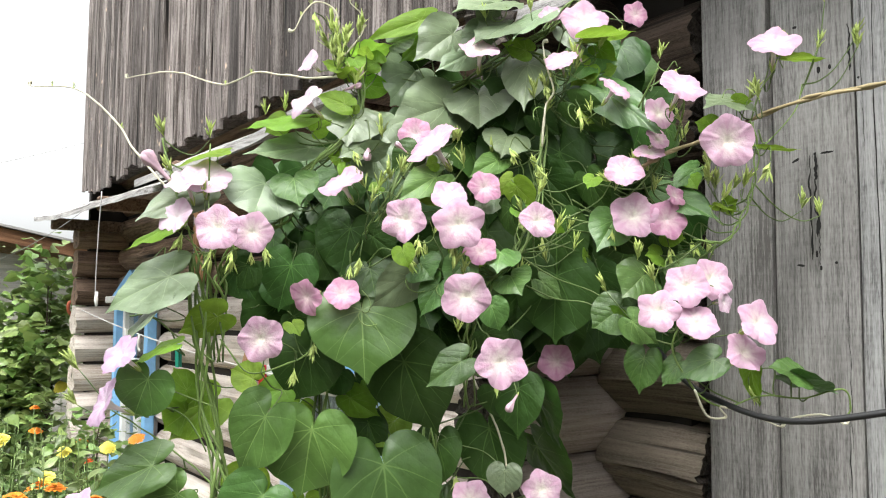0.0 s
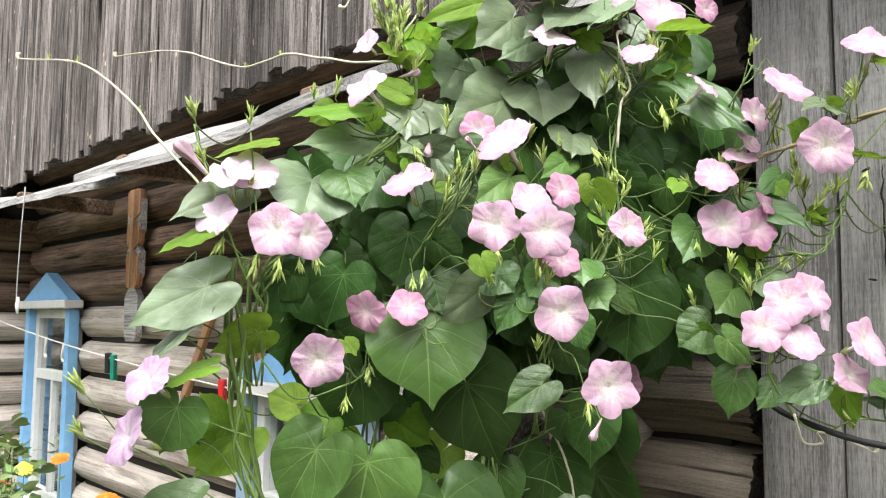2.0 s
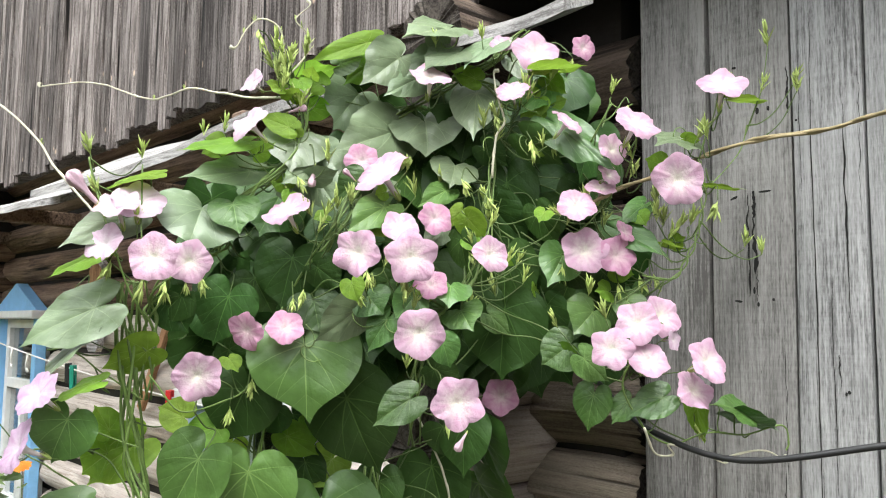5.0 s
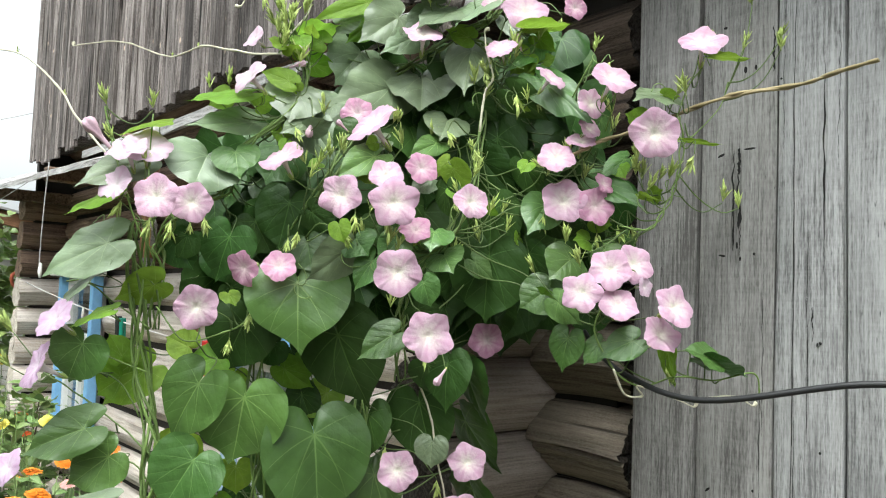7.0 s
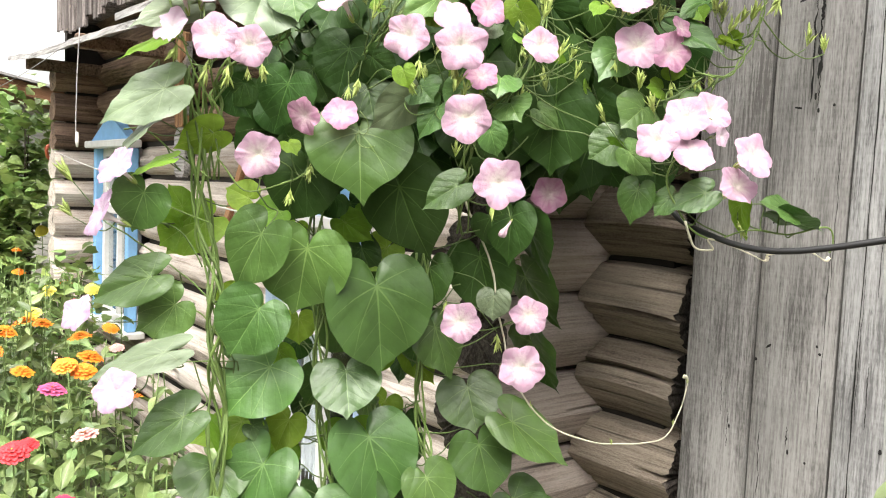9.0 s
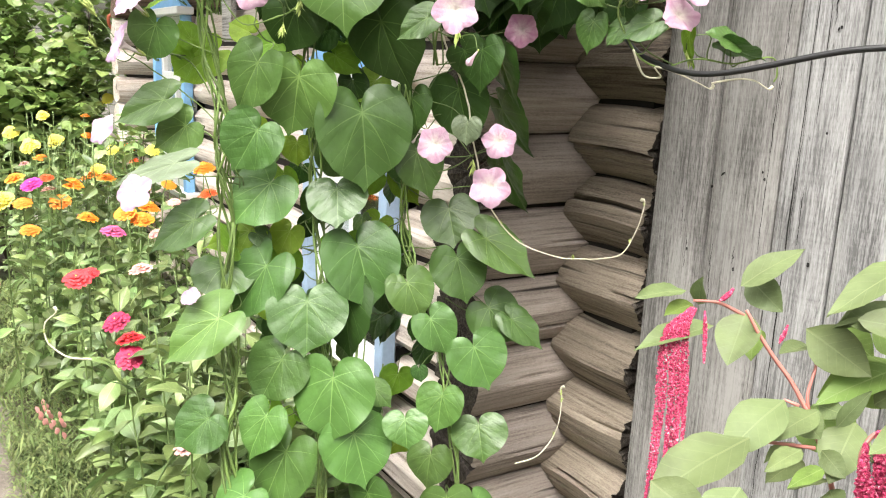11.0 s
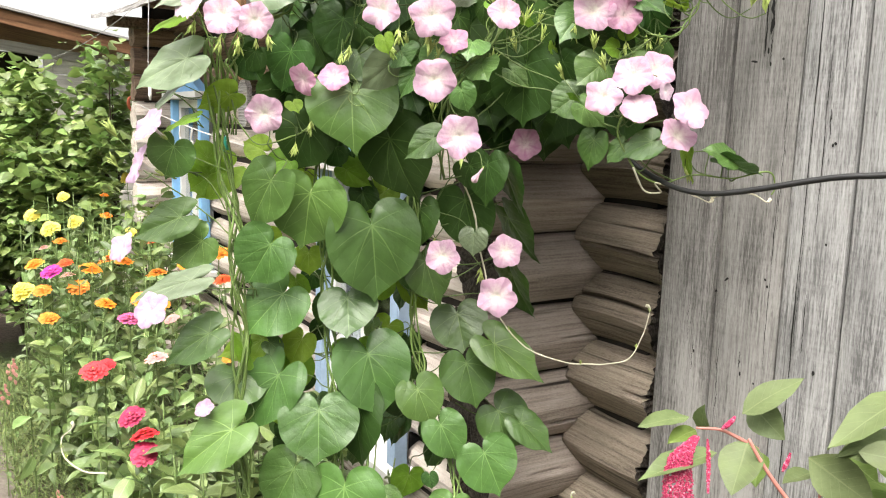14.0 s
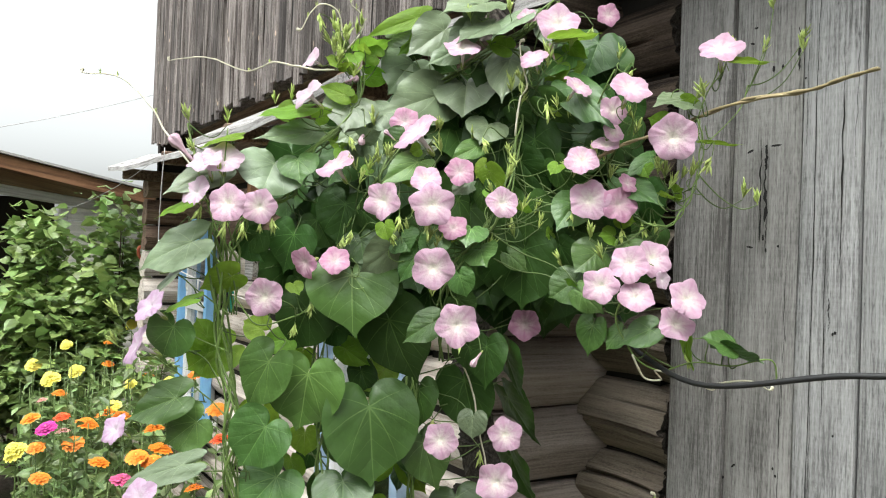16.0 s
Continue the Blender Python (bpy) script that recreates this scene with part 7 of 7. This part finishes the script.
def tassel(ctrl, r):
    """A hanging rope of tiny tufted florets."""
    r0 = random.Random(int(r * 1e5) + len(ctrl))
    pts = curve_pts(ctrl, 8)
    verts, faces = [], []
    n = len(pts)
    for i in range(n * 9):
        f = i / (n * 9 - 1)
        k = min(n - 2, int(f * (n - 1)))
        p = pts[k].lerp(pts[k + 1], f * (n - 1) - k)
        taper = (0.75 + 0.5 * math.sin(math.pi * min(1, f * 1.1 + 0.05))) * (1 - 0.55 * f ** 4) * min(1.0, 0.25 + 4 * f)
        for q in range(3):
            a = r0.uniform(0, 6.28)
            d = Vector((math.cos(a), math.sin(a), r0.uniform(-0.9, 0.5))).normalized()
            rr = r * taper * r0.uniform(0.45, 1.0)
            c = p + d * rr * 0.6
            s = r * 0.30 * r0.uniform(0.7, 1.2)
            b = len(verts)
            verts += [c + Vector(o) * s for o in ((1, 0, 0), (-1, 0, 0), (0, 1, 0), (0, -1, 0), (0, 0, 1), (0, 0, -1))]
            faces += [(b, b + 2, b + 4), (b + 2, b + 1, b + 4), (b + 1, b + 3, b + 4), (b + 3, b, b + 4), (b + 2, b, b + 5), (b + 1, b + 2, b + 5), (b + 3, b + 1, b + 5), (b, b + 3, b + 5)]
    link("tassel", raw("tassel", verts, faces, True), TASSEL, amaranth, None, "crimson tufted tassel")


# ---- spider flower close to the viewer ----
def spider_flower(at, tall):
    at = Vector(at)
    rc = random.Random(8)
    ob = thing("spider_flower", "pink spider flower with pale upright buds and long stamens", "flower")
    pink, pale = bloom_mat("spider_pink", (0.66, 0.20, 0.33)), bloom_mat("spider_pale", (0.60, 0.40, 0.38))
    cream, lime = bloom_mat("spider_cream", (0.56, 0.50, 0.38)), bloom_mat("spider_lime", (0.40, 0.52, 0.12))
    link("stem", tube("stem", curve_pts([(at.x + 0.01, at.y + 0.02, -0.24), (at.x, at.y, at.z * 0.5), at], 6), [0.006] * 13, 7), STALK_GREEN, ob)
    for i in range(46):
        a, lean = rc.uniform(0, 6.28), rc.random() ** 0.7
        d = Vector((math.cos(a) * lean * 0.9, math.sin(a) * lean * 0.9, 1.15 - 0.5 * lean)).normalized()
        ln = rc.uniform(0.03, 0.05)
        tip = at + d * ln
        link("pedicel", tube("pedicel", curve_pts([at + Vector((0, 0, -0.02 * lean)), at + d * ln * 0.6 + Vector((0, 0, -0.004)), tip], 3), 0.0009, 4), lime, ob)
        bl = rc.uniform(0.016, 0.030) if lean > 0.3 else rc.uniform(0.008, 0.014)
        mat = lime if lean < 0.3 else rc.choice((cream, pale, pale, pale))
        up = (d + Vector((0, 0, 0.6))).normalized()
        pts = [tip + up * bl * f for f in (0, 0.25, 0.6, 0.85, 1.0)]
        link("bud", tube("bud", pts, [0.0015, 0.0030, 0.0034, 0.0022, 0.0006], 7), mat, ob)
    for a, up, mat in ((3.6, 0.35, pink), (3.3, 0.7, pink), (2.7, 0.5, pale), (4.0, -0.1, pink), (0.2, 0.6, pink), (-0.3, 0.1, pale), (4.4, 0.1, pink), (0.5, 0.0, pale), (5.2, 0.0, pink)):
        d = Vector((math.cos(a), math.sin(a) * 0.6, up)).normalized()
        base = at + d * 0.035
        for q in range(4):
            dd = (d + Vector((rc.uniform(-0.5, 0.5), rc.uniform(-0.4, 0.4), 0.25 + 0.25 * q))).normalized()
            m = Matrix.Translation(base) @ frame_of(dd, VIEW_POINT - base).to_4x4() @ Matrix.Scale(rc.uniform(0.024, 0.034), 4)
            me = ovate_mesh(0.2, -0.15, 0.2, q, mat)
            link("petal", me, None, ob, m)
        for q in range(1):
            dd = (d + Vector((rc.uniform(-0.4, 0.4), rc.uniform(-0.4, 0.4), rc.uniform(-0.1, 0.4)))).normalized()
            link("stamen", tube("stamen", curve_pts([base, base + dd * 0.03, base + dd * 0.055 + Vector((0, 0, 0.004))], 3), 0.0004, 4), cream, ob)
    for i in range(7):
        a = i * 0.9
        base = at - Vector((0, 0, 0.03 + 0.01 * i))
        d = Vector((math.cos(a), math.sin(a), 0.3)).normalized()
        link("leaf", rc.choice(ZIN_BLADES), None, ob, Matrix.Translation(base) @ frame_of(d, Vector((0, 0, 1))).to_4x4() @ Matrix.Scale(0.06, 4))


spider_flower((0.0, 0.56, 0.825), 0.82)
zinnia((-2.533, 5.536, 1.001), 0.050, "y")
zinnia((-2.376, 4.231, 0.797), 0.055, "y")
zinnia((-2.411, 4.573, 0.797), 0.050, "y")
zinnia((-2.802, 5.465, 0.858), 0.040, "y")
zinnia((-2.395, 4.929, 0.802), 0.050, "o")
zinnia((-1.979, 4.605, 0.779), 0.060, "o")
zinnia((-1.806, 4.276, 0.740), 0.050, "r2")
zinnia((-1.792, 3.740, 0.722), 0.075, "o")
zinnia((-1.760, 3.144, 0.773), 0.065, "m")
zinnia((-1.733, 3.313, 0.674), 0.060, "o")
zinnia((-1.788, 3.115, 0.696), 0.050, "o")
zinnia((-1.518, 3.132, 0.645), 0.055, "o")
zinnia((-1.700, 3.697, 0.726), 0.060, "o")
zinnia((-1.358, 3.373, 0.657), 0.065, "o")
zinnia((-1.339, 3.259, 0.626), 0.065, "o")
zinnia((-1.300, 2.894, 0.644), 0.070, "p")
zinnia((-1.094, 3.346, 0.851), 0.065, "o")
zinnia((-0.983, 3.088, 0.781), 0.060, "r2")
zinnia((-1.484, 4.066, 0.890), 0.050, "o")
zinnia((-1.178, 2.363, 0.599), 0.065, "r")
zinnia((-1.159, 2.405, 0.606), 0.050, "r")
zinnia((-1.086, 2.646, 0.565), 0.065, "c")
zinnia((-0.837, 1.987, 0.537), 0.060, "r")
zinnia((-0.824, 1.953, 0.497), 0.060, "k")
zinnia((-0.926, 2.096, 0.550), 0.060, "k")
zinnia((-0.461, 1.443, 0.501), 0.060, "c")
zinnia((-0.368, 1.089, 0.495), 0.046, "p2")
zinnia((-1.937, 3.581, 0.731), 0.055, "r2")
zinnia((-1.392, 3.765, 0.618), 0.050, "c")
zinnia((-2.176, 3.813, 0.761), 0.040, "c")
zinnia((-2.153, 3.936, 0.777), 0.050, "o")
zinnia((-0.792, 2.596, 0.597), 0.035, "o")
zinnia((-1.737, 4.351, 0.798), 0.040, "y")
zinnia((-1.844, 4.088, 0.819), 0.035, "y")
zinnia((-1.630, 2.721, 0.774), 0.045, "y")
zinnia((-2.516, 4.290, 0.864), 0.045, "y")
zinnia((-2.647, 4.869, 0.918), 0.040, "y")
zinnia((-2.565, 5.254, 0.899), 0.040, "o")
zinnia((-1.478, 3.919, 0.678), 0.050, "o")
zinnia((-1.395, 3.217, 0.656), 0.060, "o")
zinnia((-1.780, 3.517, 0.720), 0.065, "o")
zinnia((-1.775, 3.303, 0.725), 0.050, "c")
zinnia((-1.772, 3.763, 0.757), 0.040, "y")
zinnia((-1.212, 3.099, 0.601), 0.050, "c")
zinnia((-1.654, 2.926, 0.625), 0.050, "o")
zinnia((-1.081, 3.071, 0.577), 0.050, "o")
zinnia((-2.003, 3.432, 0.747), 0.055, "o")
zinnia((-1.484, 3.584, 0.697), 0.060, "o")
amaranth_leaf((0.475, 0.906, 1.010), (0.359, 0.853, 0.991), 0.072, 63, "n")
amaranth_leaf((0.438, 0.926, 1.053), (0.363, 0.883, 1.058), 0.049, 63, "n")
amaranth_leaf((0.515, 0.904, 1.032), (0.480, 0.845, 0.978), 0.052, 0, "n")
amaranth_leaf((0.503, 0.903, 1.069), (0.565, 0.883, 1.136), 0.053, -49, "n")
amaranth_leaf((0.523, 0.937, 1.074), (0.557, 0.888, 1.041), 0.042, 0, "n")
amaranth_leaf((0.586, 0.874, 1.024), (0.657, 0.824, 0.980), 0.055, 0, "n")
amaranth_leaf((0.720, 0.868, 1.128), (0.580, 0.808, 1.085), 0.089, 63, "n")
amaranth_leaf((0.709, 0.888, 1.051), (0.608, 0.839, 1.044), 0.063, 61, "n")
amaranth_leaf((0.626, 0.822, 1.055), (0.695, 0.785, 1.057), 0.044, -41, "n")
amaranth_leaf((0.736, 0.906, 0.964), (0.609, 0.855, 0.950), 0.077, 47, "d")
amaranth_leaf((0.546, 0.809, 0.947), (0.458, 0.751, 0.905), 0.063, 24, "n")
amaranth_leaf((0.494, 0.765, 0.912), (0.362, 0.705, 0.866), 0.085, 42, "n")
amaranth_leaf((0.363, 0.698, 0.880), (0.425, 0.651, 0.850), 0.049, 0, "n")
amaranth_leaf((0.443, 0.678, 0.870), (0.499, 0.628, 0.828), 0.052, 0, "n")
amaranth_leaf((0.501, 0.695, 0.843), (0.554, 0.644, 0.799), 0.053, 0, "n")
amaranth_leaf((0.580, 0.844, 0.918), (0.590, 0.799, 0.905), 0.038, 0, "n")
amaranth_leaf((0.610, 0.858, 0.923), (0.624, 0.819, 0.930), 0.026, 0, "n")
amaranth_leaf((0.586, 0.833, 0.875), (0.523, 0.787, 0.873), 0.043, 58, "n")
amaranth_leaf((0.587, 0.828, 0.858), (0.528, 0.783, 0.856), 0.042, 42, "n")
amaranth_leaf((0.604, 0.814, 0.879), (0.615, 0.770, 0.867), 0.027, 0, "n")
amaranth_leaf((0.612, 0.805, 0.844), (0.549, 0.763, 0.857), 0.042, 60, "n")
amaranth_leaf((0.621, 0.740, 0.909), (0.682, 0.709, 0.937), 0.041, -28, "n")
amaranth_leaf((0.644, 0.694, 0.887), (0.672, 0.653, 0.885), 0.044, 0, "n")
amaranth_leaf((0.295, 0.704, 0.725), (0.260, 0.681, 0.801), 0.049, 34, "n")
amaranth_leaf((0.329, 0.732, 0.709), (0.352, 0.720, 0.810), 0.058, -58, "n")
amaranth_leaf((0.303, 0.695, 0.731), (0.302, 0.674, 0.803), 0.042, -62, "n")
amaranth_leaf((0.290, 0.658, 0.750), (0.218, 0.625, 0.793), 0.050, 47, "n")
amaranth_leaf((0.353, 0.694, 0.793), (0.395, 0.666, 0.833), 0.036, -57, "n")
amaranth_leaf((0.410, 0.652, 0.779), (0.395, 0.624, 0.832), 0.034, 48, "n")
amaranth_leaf((0.441, 0.645, 0.786), (0.432, 0.618, 0.841), 0.035, -28, "n")
amaranth_leaf((0.458, 0.932, 1.032), (0.448, 0.902, 1.076), 0.030, -41, "n")
amaranth_leaf((0.450, 0.932, 1.032), (0.404, 0.888, 1.033), 0.036, 50, "d")
amaranth_leaf((0.640, 0.944, 0.891), (0.666, 0.888, 0.835), 0.075, 0, "d")
amaranth_leaf((0.590, 0.938, 0.881), (0.545, 0.889, 0.863), 0.050, 0, "d")
amaranth_leaf((0.660, 0.955, 1.004), (0.695, 0.908, 0.978), 0.045, 0, "d")
amaranth_leaf((0.544, 0.948, 1.000), (0.526, 0.898, 0.971), 0.034, 14, "d")
amaranth_leaf((0.711, 0.956, 0.998), (0.749, 0.916, 0.995), 0.041, 0, "d")
amaranth_leaf((0.602, 0.897, 0.993), (0.549, 0.854, 0.996), 0.038, 52, "n")
amaranth_leaf((0.616, 0.801, 0.831), (0.609, 0.758, 0.828), 0.030, 0, "n")
amaranth_leaf((0.476, 0.627, 0.789), (0.462, 0.600, 0.845), 0.039, 0, "n")
amaranth_leaf((0.540, 0.639, 0.786), (0.503, 0.611, 0.842), 0.040, 12, "n")
amaranth_leaf((0.681, 0.937, 0.932), (0.731, 0.893, 0.917), 0.041, 0, "d")
amaranth_leaf((0.634, 0.818, 0.700), (0.638, 0.799, 0.782), 0.047, -33, "d")
amaranth_leaf((0.665, 0.691, 0.798), (0.673, 0.648, 0.794), 0.041, 0, "d")
amaranth_leaf((0.694, 0.882, 0.919), (0.721, 0.854, 0.965), 0.033, -20, "n")
amaranth_leaf((0.715, 0.880, 0.973), (0.600, 0.827, 0.954), 0.044, 20, "d")
amaranth_leaf((0.653, 0.839, 0.910), (0.603, 0.781, 0.856), 0.056, 0, "n")
amaranth_leaf((0.665, 0.690, 0.971), (0.578, 0.641, 0.961), 0.037, 0, "n")
amaranth_leaf((0.594, 0.820, 0.930), (0.521, 0.771, 0.915), 0.038, 15, "n")
amaranth_leaf((0.552, 0.750, 0.908), (0.497, 0.705, 0.904), 0.024, 0, "n")
amaranth_leaf((0.579, 0.746, 0.886), (0.528, 0.703, 0.891), 0.020, 0, "d")
amaranth_leaf((0.653, 0.645, 0.920), (0.588, 0.596, 0.906), 0.041, 0, "n")
amaranth_leaf((0.512, 0.677, 0.874), (0.544, 0.632, 0.854), 0.041, 0, "n")
amaranth_leaf((0.729, 0.856, 1.036), (0.625, 0.813, 1.055), 0.037, 20, "n")
amaranth_leaf((0.718, 0.892, 1.057), (0.612, 0.841, 1.045), 0.028, 10, "n")
amaranth_leaf((0.589, 0.750, 0.939), (0.604, 0.724, 0.996), 0.019, 0, "n")
amaranth_leaf((0.454, 0.660, 0.899), (0.404, 0.607, 0.867), 0.048, 0, "n")
amaranth_stalk("main_stalk", [(0.664, 0.737, 0.514), (0.646, 0.788, 0.702), (0.628, 0.820, 0.822), (0.605, 0.838, 0.889), (0.574, 0.852, 0.948), (0.545, 0.861, 0.985), (0.524, 0.868, 1.014), (0.506, 0.875, 1.044)], 0.0046)
amaranth_stalk("main_stalk", [(0.652, 0.644, 0.595), (0.629, 0.690, 0.764), (0.613, 0.723, 0.886), (0.618, 0.734, 0.927), (0.640, 0.740, 0.943), (0.696, 0.746, 0.954)], 0.0044)
amaranth_stalk("branch", [(0.528, 0.901, 1.020), (0.499, 0.904, 1.035), (0.475, 0.905, 1.044), (0.443, 0.904, 1.045)], 0.0035)
amaranth_stalk("branch", [(0.605, 0.838, 0.889), (0.591, 0.849, 0.934), (0.600, 0.860, 0.972), (0.603, 0.867, 0.995)], 0.0030)
amaranth_stalk("branch", [(0.572, 0.827, 0.933), (0.553, 0.828, 0.940)], 0.0030)
amaranth_stalk("branch", [(0.587, 0.795, 0.890), (0.537, 0.794, 0.894), (0.506, 0.792, 0.894)], 0.0030)
amaranth_stalk("main_stalk", [(0.447, 0.606, 0.609), (0.431, 0.651, 0.774), (0.402, 0.659, 0.806), (0.387, 0.661, 0.818)], 0.0050)
amaranth_stalk("branch", [(0.402, 0.659, 0.806), (0.367, 0.657, 0.808), (0.340, 0.656, 0.809)], 0.0035)
amaranth_stalk("branch", [(0.453, 0.662, 0.808), (0.431, 0.669, 0.840), (0.434, 0.671, 0.846)], 0.0030)
amaranth_stalk("main_stalk", [(0.317, 0.640, 0.567), (0.303, 0.672, 0.685), (0.297, 0.687, 0.740)], 0.0050)
tassel([(0.440, 0.888, 1.039), (0.424, 0.873, 1.010), (0.424, 0.851, 0.950), (0.421, 0.829, 0.892), (0.417, 0.807, 0.833)], 0.0061)
tassel([(0.443, 0.887, 1.038), (0.430, 0.873, 1.010), (0.431, 0.851, 0.951), (0.429, 0.832, 0.899), (0.427, 0.815, 0.860)], 0.0058)
tassel([(0.438, 0.887, 1.039), (0.413, 0.872, 1.009), (0.412, 0.850, 0.950), (0.408, 0.824, 0.876), (0.402, 0.802, 0.818)], 0.0061)
tassel([(0.436, 0.887, 1.039), (0.406, 0.871, 1.005), (0.402, 0.845, 0.934), (0.395, 0.819, 0.860), (0.388, 0.795, 0.795)], 0.0061)
tassel([(0.433, 0.887, 1.037), (0.401, 0.870, 1.003), (0.395, 0.843, 0.926), (0.388, 0.815, 0.845), (0.380, 0.791, 0.779)], 0.0054)
tassel([(0.440, 0.887, 1.036), (0.419, 0.871, 1.006), (0.416, 0.838, 0.904), (0.411, 0.808, 0.815), (0.405, 0.788, 0.761)], 0.0065)
tassel([(0.455, 0.887, 1.036), (0.455, 0.873, 1.011), (0.453, 0.860, 0.991), (0.451, 0.848, 0.976)], 0.0040)
tassel([(0.614, 0.725, 0.931), (0.611, 0.714, 0.890), (0.608, 0.700, 0.843), (0.602, 0.687, 0.796), (0.597, 0.673, 0.748)], 0.0100)
tassel([(0.629, 0.730, 0.945), (0.631, 0.718, 0.905), (0.630, 0.703, 0.851), (0.628, 0.688, 0.797), (0.629, 0.675, 0.750)], 0.0105)
tassel([(0.656, 0.733, 0.952), (0.664, 0.721, 0.906), (0.665, 0.707, 0.859), (0.657, 0.692, 0.805), (0.657, 0.677, 0.751)], 0.0100)
tassel([(0.605, 0.710, 0.915), (0.614, 0.701, 0.882), (0.613, 0.690, 0.842), (0.613, 0.671, 0.775)], 0.0110)
tassel([(0.696, 0.857, 1.091), (0.706, 0.843, 1.040), (0.715, 0.825, 0.975), (0.709, 0.809, 0.916)], 0.0100)
tassel([(0.385, 0.650, 0.817), (0.362, 0.648, 0.813), (0.341, 0.649, 0.818), (0.335, 0.647, 0.814)], 0.0060)
tassel([(0.390, 0.641, 0.819), (0.371, 0.637, 0.809), (0.354, 0.632, 0.795), (0.345, 0.628, 0.782)], 0.0070)
tassel([(0.406, 0.651, 0.814), (0.416, 0.651, 0.812), (0.430, 0.651, 0.812)], 0.0060)
tassel([(0.555, 0.876, 1.001), (0.561, 0.880, 1.013), (0.565, 0.883, 1.024)], 0.0040)
tassel([(0.476, 0.896, 1.049), (0.487, 0.899, 1.057), (0.493, 0.901, 1.065)], 0.0050)
tassel([(0.580, 0.787, 0.785), (0.593, 0.779, 0.756), (0.606, 0.774, 0.734)], 0.0060)
tassel([(0.402, 0.805, 0.771), (0.404, 0.803, 0.763), (0.408, 0.793, 0.726)], 0.0070)
